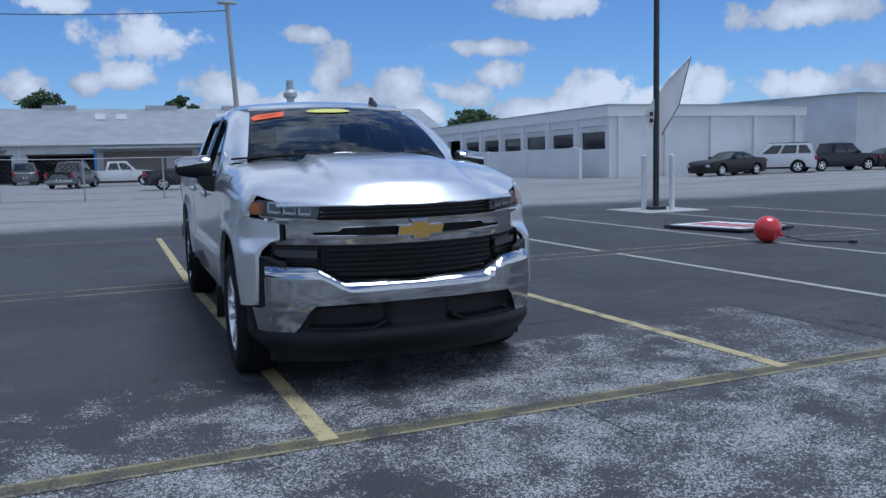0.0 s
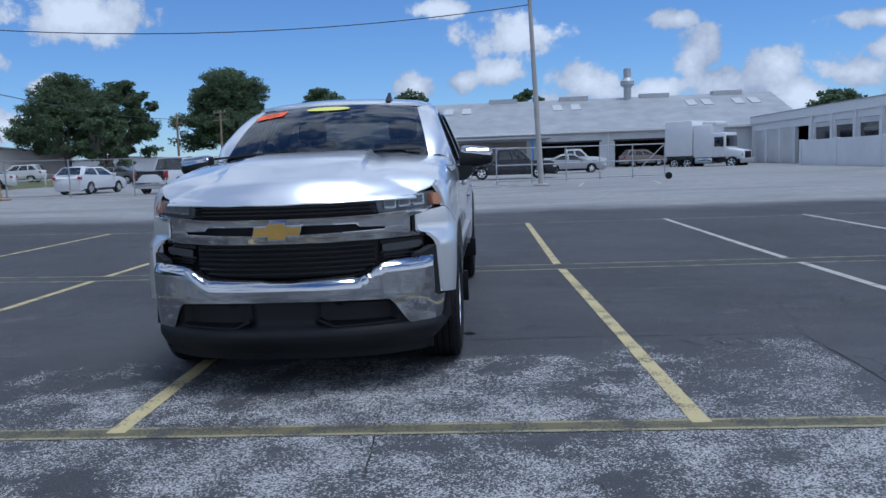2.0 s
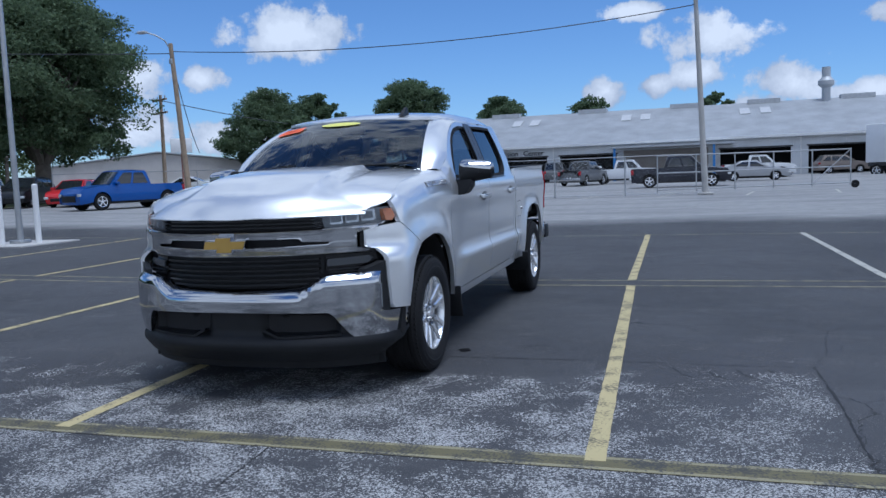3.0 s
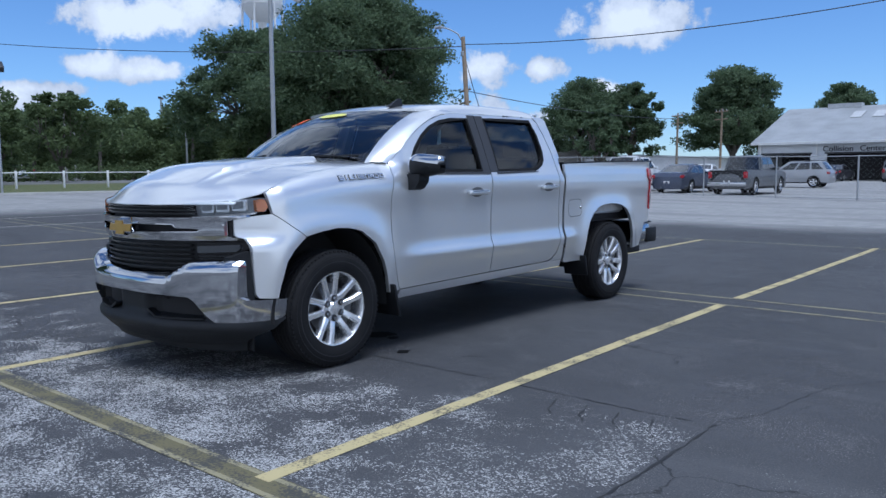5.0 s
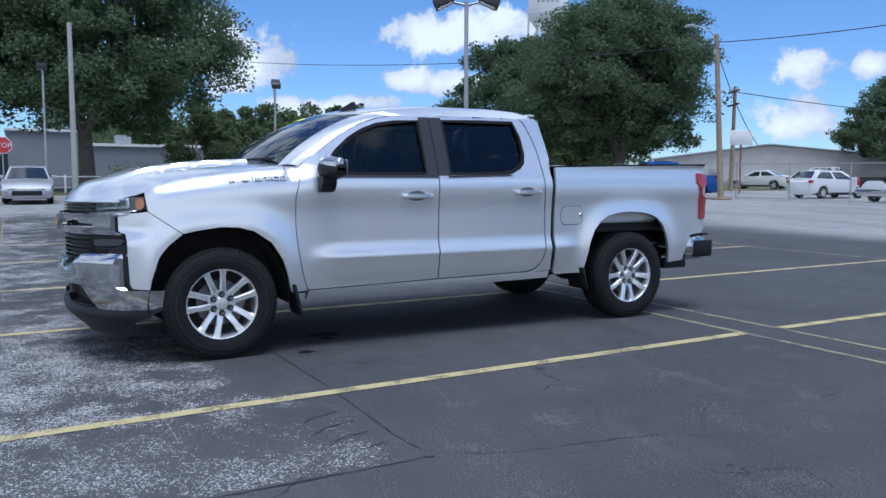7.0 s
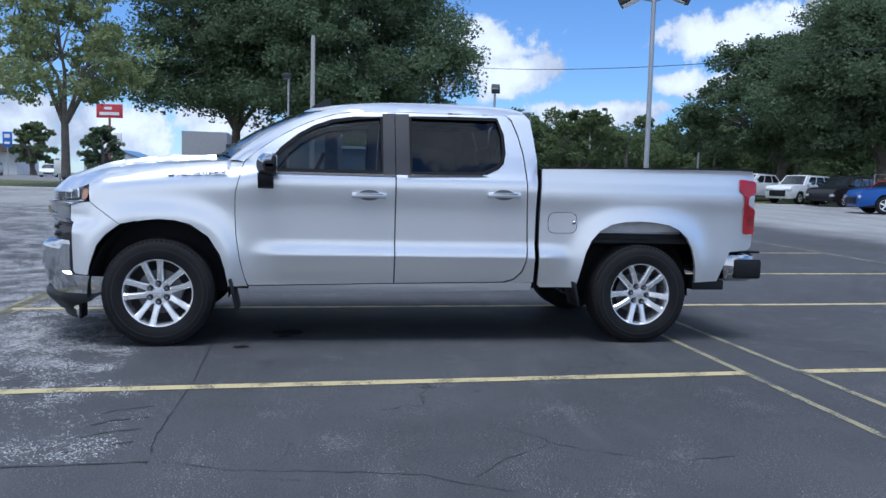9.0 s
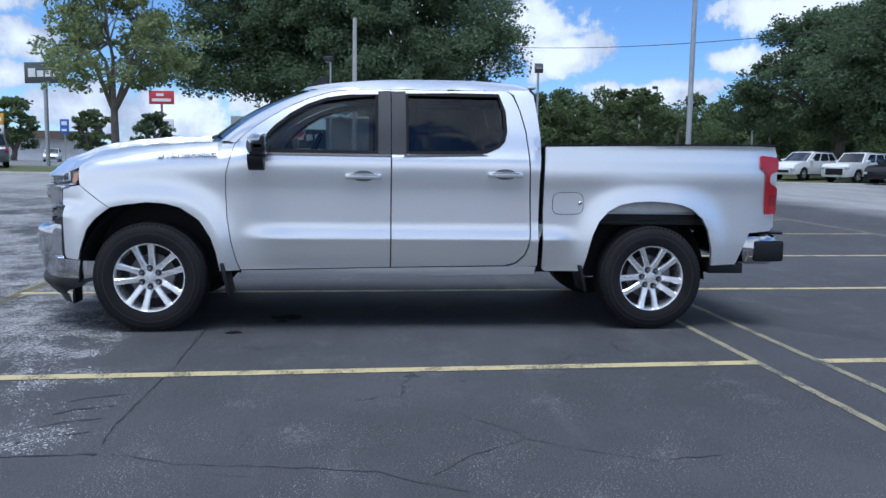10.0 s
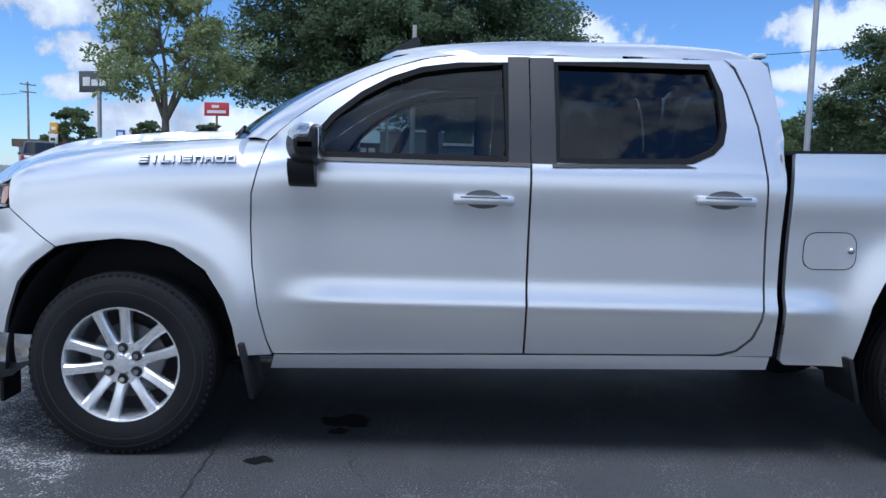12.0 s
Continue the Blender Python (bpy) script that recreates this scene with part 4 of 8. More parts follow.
panel_sign("route_sign", "blue road sign with white bars on a post", -77.0, -28.4, 75, 0.95, 1.5, 2.9, SIGN_BLUE, bars=((-0.3, 0.3, 0.6, 0.85), (-0.3, 0.3, 0.2, 0.35)))
panel_sign("warning_sign", "amber and white road sign on a thin post", -48.7, -22.4, 70, 0.62, 0.7, 2.7, SIGN_YEL, bars=((-0.3, 0.3, 0.3, 0.6),))
panel_sign("info_sign", "white road sign under the amber one", -48.4, -22.3, 70, 0.62, 0.65, 2.0, WHITE_PAINT, bars=((-0.3, 0.3, 0.3, 0.6),), bar_mat=SIGN_DARK)
panel_sign("small_sign", "small white notice board on the grass verge", -43.0, -13.6, 75, 0.7, 0.8, 0.5, WHITE_PAINT)
panel_sign("house_sign", "white sign board on a red and white post", -27.8, 38.0, 40, 1.3, 0.9, 3.0, WHITE_PAINT, post_mat=BRICK_BAND)
stop = thing("stop_sign", "red octagonal stop sign on a grey post", "sign", pose(-35.4, -1.85, 0.45, 0, 0, 90))
bm = B()
tube(bm, (0, 0, 0), (0, 0, 2.75), 0.03, seg=8)
part("post", bm, STEEL, stop)
for r, mat, y0, nm in ((0.42, WHITE_PAINT, -0.045, "rim"), (0.385, SIGN_RED, -0.052, "face")):
    bm = B()
    ring = [Vector((r * math.cos(math.pi / 8 + k * math.pi / 4), 0, 2.4 + r * math.sin(math.pi / 8 + k * math.pi / 4))) for k in range(8)]
    f = [bm.verts.new(p + Vector((0, y0, 0))) for p in ring]
    g = [bm.verts.new(p + Vector((0, -0.03, 0))) for p in ring]
    bm.faces.new(f)
    bm.faces.new(g[::-1])
    for k in range(8):
        bm.faces.new((f[k - 1], f[k], g[k], g[k - 1]))
    bmesh.ops.recalc_face_normals(bm, faces=bm.faces)
    part(nm, bm, mat, stop, smooth=False)
letters("STOP", 0.30, 0.004, WHITE_PAINT, pose(0, -0.058, 2.30, 90), stop)

# ---- things by the east pole ----
RED_VINYL = material("red_vinyl", (0.62, 0.03, 0.035), 0.3, coat=0.4, spread=0.05)
ball = thing("balloon", "large round red vinyl balloon lying on the asphalt", "balloon")
bm = B()
bmesh.ops.create_uvsphere(bm, u_segments=32, v_segments=20, radius=0.205, matrix=pose(7.55, 4.05, 0.205))
part("skin", bm, RED_VINYL, ball)
bm = B()
tube(bm, (7.72, 4.0, 0.13), (7.78, 3.98, 0.10), 0.02, 0.028, 10)
part("neck", bm, RED_VINYL, ball)
bm = B()
pts = [(7.80, 3.97, 0.09), (8.0, 3.75, 0.02), (8.25, 3.45, 0.02), (8.40, 3.25, 0.025)]
for a, b in zip(pts, pts[1:]):
    tube(bm, a, b, 0.012, seg=6)
box(bm, (8.36, 3.20, 0.0), (8.46, 3.28, 0.05), 0.01)
tagged(link_mesh("flag_stick", bm, DARKSTEEL), "thin black stick lying on the asphalt", "stick")
sign = thing("fallen_sign", "white banner sign with red bars lying flat on the asphalt", "sign")
corners = [Vector((7.85, 6.95, 0.02)), Vector((8.25, 5.35, 0.02)), Vector((9.50, 5.45, 0.02)), Vector((9.15, 7.05, 0.02))]
bm = B()
lo = [bm.verts.new(p) for p in corners]
hi = [bm.verts.new(p + Vector((0, 0, 0.05))) for p in corners]
bm.faces.new(lo[::-1])
bm.faces.new(hi)
for k in range(4):
    bm.faces.new((lo[k - 1], lo[k], hi[k], hi[k - 1]))
bmesh.ops.recalc_face_normals(bm, faces=bm.faces)
part("panel", bm, WHITE_PAINT, sign, smooth=False)
for k in range(4):
    a, b = corners[k], corners[(k + 1) % 4]
    bm = B()
    tube(bm, a + Vector((0, 0, 0.03)), b + Vector((0, 0, 0.03)), 0.03, seg=8)
    part("frame_bar", bm, DARKSTEEL, sign)
for k in range(5):
    s0, s1 = 0.12 + 0.16 * k, 0.22 + 0.16 * k
    q = [corners[1].lerp(corners[2], 0.25).lerp(corners[0].lerp(corners[3], 0.25), s0), corners[1].lerp(corners[2], 0.75).lerp(corners[0].lerp(corners[3], 0.75), s0), corners[1].lerp(corners[2], 0.75).lerp(corners[0].lerp(corners[3], 0.75), s1), corners[1].lerp(corners[2], 0.25).lerp(corners[0].lerp(corners[3], 0.25), s1)]
    bm = B()
    bm.faces.new([bm.verts.new(p + Vector((0, 0, 0.056))) for p in q])
    part("red_bar", bm, SIGN_RED, sign, smooth=False)
# white feather flag tied to the pole
flag = thing("feather_flag", "white feather flag leaning from the dark pole", "flag")
left_edge = ((10.44, 2.09), (10.46, 2.43), (10.69, 2.78), (11.03, 3.22), (11.80, 3.84))
right_edge = ((11.00, 2.08), (11.25, 2.35), (11.46, 2.64), (11.62, 3.20), (11.81, 3.84))


def on_edge(e, s):
    q = min(3, int(s * 4))
    f = s * 4 - q
    return Vector((e[q][0] + (e[q + 1][0] - e[q][0]) * f, 11.08, e[q][1] + (e[q + 1][1] - e[q][1]) * f))


bm = B()
rows = []
for k in range(21):
    s = k / 20
    a, b = on_edge(left_edge, s), on_edge(right_edge, s)
    rows.append([bm.verts.new(a.lerp(b, j / 6) + Vector((0, 0.07 * math.sin(s * 6 + j * 0.9) * (1 - j / 6), 0))) for j in range(7)])
for a, b in zip(rows, rows[1:]):
    for j in range(6):
        bm.faces.new((a[j], a[j + 1], b[j + 1], b[j]))
part("cloth", bm, WHITE_PAINT, flag)
bm = B()
for k in range(12):
    tube(bm, on_edge(right_edge, 0.25 + k / 16), on_edge(right_edge, 0.25 + (k + 1) / 16), 0.013, seg=6)
tube(bm, on_edge(right_edge, 0.25), Vector((11.0, 11.16, 1.9)), 0.013, seg=6)
part("flag_rod", bm, DARKSTEEL, flag)
for z in (2.20, 2.36):
    bm = B()
    box(bm, (10.50, 10.985, z), (10.60, 10.995, z + 0.10))
    part("print_bar", bm, SIGN_DARK, flag, smooth=False)


# ---- trees ----
def leaf_material(name, dark, light, rough=0.55):
    m = bpy.data.materials.new(name)
    m.use_nodes = True
    t = m.node_tree
    b = t.nodes["Principled BSDF"]
    b.inputs["Roughness"].default_value = rough
    b.inputs["Specular IOR Level"].default_value = 0.3
    g = t.nodes.new("ShaderNodeNewGeometry")
    r = t.nodes.new("ShaderNodeValToRGB")
    r.color_ramp.elements[0].color, r.color_ramp.elements[1].color = (*dark, 1), (*light, 1)
    t.links.new(g.outputs["Random Per Island"], r.inputs[0])
    t.links.new(r.outputs[0], b.inputs["Base Color"])
    # light shines through the leaves
    tr, mx = t.nodes.new("ShaderNodeBsdfTranslucent"), t.nodes.new("ShaderNodeMixShader")
    mx.inputs[0].default_value = 0.48
    t.links.new(r.outputs[0], tr.inputs["Color"])
    t.links.new(b.outputs[0], mx.inputs[1])
    t.links.new(tr.outputs[0], mx.inputs[2])
    t.links.new(mx.outputs[0], t.nodes["Material Output"].inputs["Surface"])
    return m


OAK_LEAF = leaf_material("oak_leaves", (0.080, 0.122, 0.064), (0.160, 0.218, 0.120), 0.65)
PLANE_LEAF = leaf_material("plane_leaves", (0.19, 0.24, 0.105), (0.32, 0.37, 0.18), 0.65)
WOOD_LEAF = leaf_material("woodland_leaves", (0.095, 0.135, 0.058), (0.16, 0.21, 0.095), 0.7)
BARK = material("grey_bark", (0.16, 0.14, 0.12), 0.9, spread=0.25, scale=3, bump=0.5, bump_scale=14)


def leaf_mesh(name, centres, size, rng, mat, droop=0.0):
    """One small bent leaf clump of two triangles at every centre."""
    n = len(centres)
    c = np.asarray(centres)
    u = rng.normal(size=(n, 3))
    u[:, 2] = u[:, 2] * 0.6 - droop
    u /= np.linalg.norm(u, axis=1, keepdims=True)
    w = np.cross(u, rng.normal(size=(n, 3)))
    w /= np.linalg.norm(w, axis=1, keepdims=True)
    s = size * rng.uniform(0.6, 1.35, size=(n, 1))
    k = np.cross(u, w) * s * 0.18
    v = np.stack([c - u * s, c + w * s * 0.55 + k, c + u * s, c - w * s * 0.55 + k], axis=1).reshape(-1, 3)
    f = np.arange(4 * n).reshape(n, 4)
    me = bpy.data.meshes.new(name)
    me.from_pydata(v.tolist(), [], f.tolist())
    me.materials.append(mat)
    return me


def limb(bm, pts, radii, seg=8):
    rings = []
    for i, (p, r) in enumerate(zip(pts, radii)):
        a = pts[max(0, i - 1)]
        b = pts[min(len(pts) - 1, i + 1)]
        q = (b - a).to_track_quat("Z", "Y")
        rings.append([bm.verts.new(p + q @ Vector((r * math.cos(k * math.tau / seg), r * math.sin(k * math.tau / seg), 0))) for k in range(seg)])
    for a, b in zip(rings, rings[1:]):
        for k in range(seg):
            bm.faces.new((a[k], a[(k + 1) % seg], b[(k + 1) % seg], b[k]))


def tree(x, y, height, radius, seed, label, leaves=9000, clumps=26, leaf=0.30, mat=None, base=0.22, trunk=0.45, lean=0.0, open_crown=False, squash=1.0):
    """A trunk that forks into limbs, each ending in flat drooping clumps of leaves; base is where the crown begins, as a share of the height."""
    rng = np.random.default_rng(seed)
    z = ground_z(x, y)
    t = thing("tree", label, "tree", pose(x, y, z))
    ends = []
    for k in range(clumps):
        a = k * 2.399963 + rng.uniform(-0.4, 0.4)
        s = (k + 0.5) / clumps
        zz = base + (0.95 - base) * s ** 0.9
        spread = math.sqrt(max(0.04, 1 - (0.97 * s) ** 1.5)) * min(1, 0.72 + 1.0 * s)
        lobe = 1 + 0.17 * math.sin(2 * a + seed) + 0.13 * math.sin(3 * a + 1.7 * seed) + 0.10 * math.sin(9 * zz + a)
        rr = radius * 0.80 * lobe * spread * rng.uniform(0.10, 1) ** 0.38
        ends.append(Vector((rr * math.cos(a) + lean * zz, rr * math.sin(a) * squash, height * zz + height * 0.03 * rng.normal())))
    bm = B()
    fork = Vector((rng.uniform(-0.3, 0.3), rng.uniform(-0.3, 0.3), height * base * 0.75))
    limb(bm, [Vector((0, 0, -0.1)), Vector((0.05, 0, 0.5)), fork * 0.6, fork], [trunk * 1.35, trunk, trunk * 0.85, trunk * 0.75], 12)
    mains = []
    for k in range(6):
        a = k * math.tau / 6 + rng.uniform(-0.4, 0.4)
        tip = Vector((radius * 0.45 * math.cos(a), radius * 0.45 * math.sin(a) * squash, height * rng.uniform(0.5, 0.75)))
        mid = fork.lerp(tip, 0.5) + Vector((rng.uniform(-0.4, 0.4), rng.uniform(-0.4, 0.4), 0.3))
        limb(bm, [fork - Vector((0, 0, 0.2)), mid, tip], [trunk * 0.55, trunk * 0.36, trunk * 0.14])
        mains.append((mid, tip))
    for e in ends:
        mid, tip = min(mains, key=lambda q: (q[1] - e).length)
        limb(bm, [mid.lerp(tip, 0.4), mid.lerp(tip, 0.4).lerp(e, 0.55) + Vector((0, 0, 0.25)), e], [trunk * 0.20, trunk * 0.10, 0.02], 6)
    part("trunk", bm, BARK, t)
    pts = []
    twigs = 18 if not open_crown else 12
    per = leaves // clumps // twigs
    for e in ends:
        r = radius * rng.uniform(0.15, 0.27) * (1.15 if not open_crown else 0.95)
        # each clump is a bunch of twigs with leaves round them
        d = rng.normal(size=(twigs, 3))
        d /= np.linalg.norm(d, axis=1, keepdims=True)
        d *= r * rng.uniform(0.05, 1, size=(twigs, 1)) ** 0.4 * np.array([1, 1, 0.50])
        for q in d:
            spray = np.clip(rng.normal(size=(per, 3)), -1.5, 1.5) * np.array([0.18, 0.18, 0.13]) * r
            pts.append(np.array(e) + q + spray)
    crown = new("crown", leaf_mesh("crown", np.concatenate(pts), leaf, rng, mat or OAK_LEAF, 0.35))
    crown.parent = t
    return t


tree(-37.2, 36.3, 13.4, 8.4, 11, "broad dark green live oak with drooping leaves beyond the fence", 170000, 100, 0.115, base=0.25, trunk=0.6)
tree(-45.6, 34.6, 11.4, 7.0, 31, "dark green live oak beside a larger one beyond the cars", 70000, 70, 0.14, base=0.30, trunk=0.4)
tree(-45.2, 2.4, 16.4, 10.6, 12, "large dark green oak with a leaning trunk on the verge", 160000, 105, 0.115, base=0.28, trunk=0.5)
tree(-47.5, -4.0, 16.0, 8.6, 18, "dark green oak standing close behind the plane tree", 90000, 70, 0.12, base=0.31, trunk=0.35)
tree(-36.9, -11.5, 11.2, 5.4, 13, "light green plane tree with an open thin crown on the verge", 17000, 60, 0.115, mat=PLANE_LEAF, base=0.40, trunk=0.24, open_crown=True)
tree(-33.5, 98.0, 13.5, 7.8, 14, "dense dark green oak in the row behind the workshop", 60000, 70, 0.17, base=0.28, trunk=0.5)
tree(-46.5, 95.0, 12.0, 5.4, 15, "rounded dark green oak in the row beyond the cars", 34000, 50, 0.17, base=0.30, trunk=0.4)
tree(-55.5, 98.0, 13.0, 8.5, 16, "wide dark green oak in the row beyond the cars", 60000, 70, 0.17, base=0.28, trunk=0.5)
tree(-24.0, 112.0, 12.0, 6.5, 17, "dark green oak rising behind the workshop roof", 34000, 50, 0.17, base=0.25, trunk=0.45)
tree(6.5, 118.0, 12.0, 4.0, 19, "small oak top showing over the workshop roof", 5000, 20, 0.28)
tree(-12.0, 122.0, 12.5, 5.5, 20, "oak top showing over the workshop roof", 7000, 24, 0.28)
tree(45.0, 98.0, 8.5, 6.0, 21, "oak top showing over the garage roof", 8000, 24, 0.26)
tree(66.0, 82.0, 8.0, 3.2, 22, "oak top showing over the white hall", 6000, 22, 0.28)
tree(-34.5, 66.0, 7.0, 3.2, 23, "small oak beside the beige warehouse", 6000, 22, 0.20)
tree(-70.0, -18.0, 5.0, 2.6, 24, "small rounded green tree by the grey shop", 5000, 20, 0.16)
tree(-104.0, -62.0, 11.0, 7.0, 25, "green roadside oak by the far shops", 9000, 34, 0.28, mat=WOOD_LEAF)
tree(-112.0, -48.0, 9.0, 4.5, 26, "green roadside tree by the far shops", 6000, 24, 0.26, mat=WOOD_LEAF)
tree(-120.0, -40.0, 8.0, 4.0, 27, "green roadside tree by the far shops", 5000, 20, 0.26, mat=WOOD_LEAF)
tree(-52.0, 17.0, 5.5, 3.2, 28, "small light green tree on the verge", 7000, 26, 0.15, mat=WOOD_LEAF, trunk=0.14)
tree(-54.0, 11.0, 6.0, 3.4, 29, "small green tree with a thin trunk on the verge", 7000, 26, 0.15, mat=WOOD_LEAF, trunk=0.14)
tree(-58.0, 24.0, 7.0, 4.2, 30, "light green tree in front of the wood", 8000, 30, 0.17, mat=WOOD_LEAF, trunk=0.18)

# the wood beyond the road: one mass of uneven crowns
rng = np.random.default_rng(77)
pts = []
bm = B()
for k in range(64):
    s = (k + rng.uniform(-0.4, 0.4)) / 63
    az_w = radians(178 - 38 * s)
    d = rng.uniform(82, 112)
    cx, cy = 6 + d * math.cos(az_w), d * math.sin(az_w)
    h = rng.uniform(6.0, 9.6)
    gz = ground_z(cx, cy)
    limb(bm, [Vector((cx, cy, gz - 0.1)), Vector((cx + 0.2, cy, gz + h * 0.4)), Vector((cx, cy + 0.2, gz + h * 0.8))], [0.22, 0.16, 0.05], 6)
    for j in range(9):
        c = np.array([cx, cy, gz]) + np.array([rng.uniform(-2.6, 2.6), rng.uniform(-2.6, 2.6), h * (0.12 + 0.10 * j)])
        r = rng.uniform(1.1, 2.1) * (1.0 if j < 7 else 0.7)
        q = rng.normal(size=(380, 3))
        q /= np.linalg.norm(q, axis=1, keepdims=True)
        pts.append(c + q * r * rng.uniform(0.5, 1.1, size=(380, 1)) * np.array([1, 1, 0.75]))
wood = thing("woodland", "dense green mixed woodland across the road", "woodland", kind="stuff")
part("trunks", bm, BARK, wood)
crown = new("foliage", leaf_mesh("foliage", np.concatenate(pts), 0.20, rng, WOOD_LEAF, 0.2))
crown.parent = wood
# a low clipped hedge and shrubs at the verge
pts = []
for k in range(160):
    c = np.array([-66.0 + rng.uniform(-0.6, 0.6), 6 + 0.25 * k, 0.8 + rng.uniform(0.2, 1.2)])
    pts.append(c + rng.normal(size=(40, 3)) * 0.35)
for k in range(40):
    c = np.array([-60.0 + rng.uniform(-0.6, 0.6), -13 + 0.18 * k, 0.85 + rng.uniform(0.1, 0.6)])
    pts.append(c + rng.normal(size=(30, 3)) * 0.25)
hedge = thing("hedge", "low green hedge along the far edge of the verge", "hedge", kind="stuff")
crown = new("foliage", leaf_mesh("foliage", np.concatenate(pts), 0.14, rng, WOOD_LEAF))
crown.parent = hedge


# ---- painted bay lines, joints and stains ----
def worn_paint(name, color, cover, under=(0.05, 0.05, 0.052)):
    m = bpy.data.materials.new(name)
    m.use_nodes = True
    t = m.node_tree
    b = t.nodes["Principled BSDF"]
    b.inputs["Roughness"].default_value = 0.8
    geo = t.nodes.new("ShaderNodeNewGeometry")
    out = None
    for scale, detail, w in ((5, 5, 0.9), (70, 3, 0.8)):
        n = t.nodes.new("ShaderNodeTexNoise")
        n.inputs["Scale"].default_value, n.inputs["Detail"].default_value = scale, detail
        t.links.new(geo.outputs["Position"], n.inputs["Vector"])
        a = t.nodes.new("ShaderNodeMath")
        a.operation = "MULTIPLY_ADD"
        a.inputs[1].default_value, a.inputs[2].default_value = w, cover if out is None else 0
        t.links.new(n.outputs["Fac"], a.inputs[0])
        if out:
            s = t.nodes.new("ShaderNodeMath")
            s.operation = "ADD"
            t.links.new(out, s.inputs[0])
            t.links.new(a.outputs[0], s.inputs[1])
            out = s.outputs[0]
        else:
            out = a.outputs[0]
    r = t.nodes.new("ShaderNodeMapRange")
    r.interpolation_type = "SMOOTHSTEP"
    r.inputs["From Min"].default_value, r.inputs["From Max"].default_value = 0.72, 0.92
    t.links.new(out, r.inputs["Value"])
    mx = t.nodes.new("ShaderNodeMix")
    mx.data_type = "RGBA"
    mx.inputs[6].default_value, mx.inputs[7].default_value = (*under, 1), (*color, 1)
    t.links.new(r.outputs[0], mx.inputs["Factor"])
    t.links.new(mx.outputs[2], b.inputs["Base Color"])
    return m


YELLOW_LINE = worn_paint("worn_yellow_paint", (0.46, 0.385, 0.195), 0.06, (0.15, 0.135, 0.085))
PALE_LINE = worn_paint("worn_white_paint", (0.40, 0.39, 0.34), 0.10, (0.14, 0.14, 0.13))
OLIVE_LINE = worn_paint("old_olive_paint", (0.13, 0.115, 0.058), 0.0, (0.052, 0.052, 0.046))
FAINT_LINE = worn_paint("faint_yellow_paint", (0.26, 0.235, 0.14), 0.02, (0.065, 0.064, 0.06))


def strip(name, a, b, width, mat, label, z=0.004, seed=0):
    """A painted stripe from a to b with slightly uneven edges."""
    rng = random.Random(seed)
    a, b = Vector((*a, z)), Vector((*b, z))
    way = (b - a).normalized()
    side_way = Vector((-way.y, way.x, 0))
    n = max(2, int((b - a).length / 0.12))
    bm = B()
    rows = []
    for k in range(n + 1):
        p = a.lerp(b, k / n)
        w = width / 2
        rows.append((bm.verts.new(p + side_way * (w + rng.uniform(-0.0022, 0.0022)) + Vector((0, 0, ground_z(p.x, p.y)))), bm.verts.new(p - side_way * (w + rng.uniform(-0.0022, 0.0022)) + Vector((0, 0, ground_z(p.x, p.y))))))
    for p, q in zip(rows, rows[1:]):
        bm.faces.new((p[0], p[1], q[1], q[0]))
    return tagged(link_mesh(name, bm, mat), label, "road marking", kind="structure", group="bay lines")


LINES = (
    ((-0.735, -1.595), (-0.93, 4.10)), ((2.238, -1.555), (2.035, 4.09)), ((4.98, -1.50), (4.84, 4.10)), ((-3.66, -1.60), (-3.83, 4.12)), ((-6.72, -1.6), (-6.90, 4.12)),
    ((-9.75, -1.6), (-9.95, 4.12)), ((7.80, -1.45), (7.62, 4.05)), ((10.6, -1.4), (10.40, 4.02)), ((13.4, -1.35), (13.2, 4.0)),
)
for k, (a, b) in enumerate(LINES):
    strip("bay_line", a, b, 0.098, YELLOW_LINE if a[0] < 4 else PALE_LINE, "worn yellow painted parking bay line on asphalt", seed=k)
    c = (b[0] - 0.02, 4.53)
    strip("bay_line", c, (c[0] - 0.10, 11.0), 0.10, YELLOW_LINE if a[0] < 4 else PALE_LINE, "worn yellow painted parking bay line on asphalt", seed=k + 20)
for k, x in enumerate((-14.2, -17.1)):
    strip("bay_line", (x + 0.1, -1.6), (x - 0.2, 10.8), 0.10, PALE_LINE, "faded white parking bay line on asphalt", seed=50 + k)
# the line across the front of the bays: an old stripe with brighter edges
strip("front_line", (-17.0, -1.70), (14.0, -1.50), 0.17, OLIVE_LINE, "old olive-yellow stripe across the bay fronts", z=0.003, seed=60)
for d in (-0.065, 0.065):
    strip("front_line", (-17.0, -1.70 + d), (14.0, -1.50 + d), 0.03, FAINT_LINE, "faded yellow edge of an old stripe", z=0.0036, seed=61)
for y in (4.12, 4.55):
    strip("centre_line", (-17.0, y + 0.12), (14.0, y - 0.14), 0.055, FAINT_LINE, "thin faded yellow line between two rows of bays", z=0.0028, seed=62)
strip("far_line", (-17.0, 11.3), (14.0, 10.7), 0.06, FAINT_LINE, "thin faded yellow line at the end of the bays", z=0.0028, seed=64)
for k, (a, b) in enumerate((((-2.0, 36.0 - 6.5), (-1.2, 36.0 - 2)), ((1.5, 29.5), (2.2, 33.5)), ((5.0, 29.5), (5.6, 33.5)), ((8.5, 29.5), (9.0, 33.5)), ((25.5, 27.0), (33.0, 24.5)), ((15.0, 21.0), (21.0, 17.5)))):
    strip("far_bay_line", a, b, 0.12, PALE_LINE, "faded white parking line near the fence", seed=70 + k)

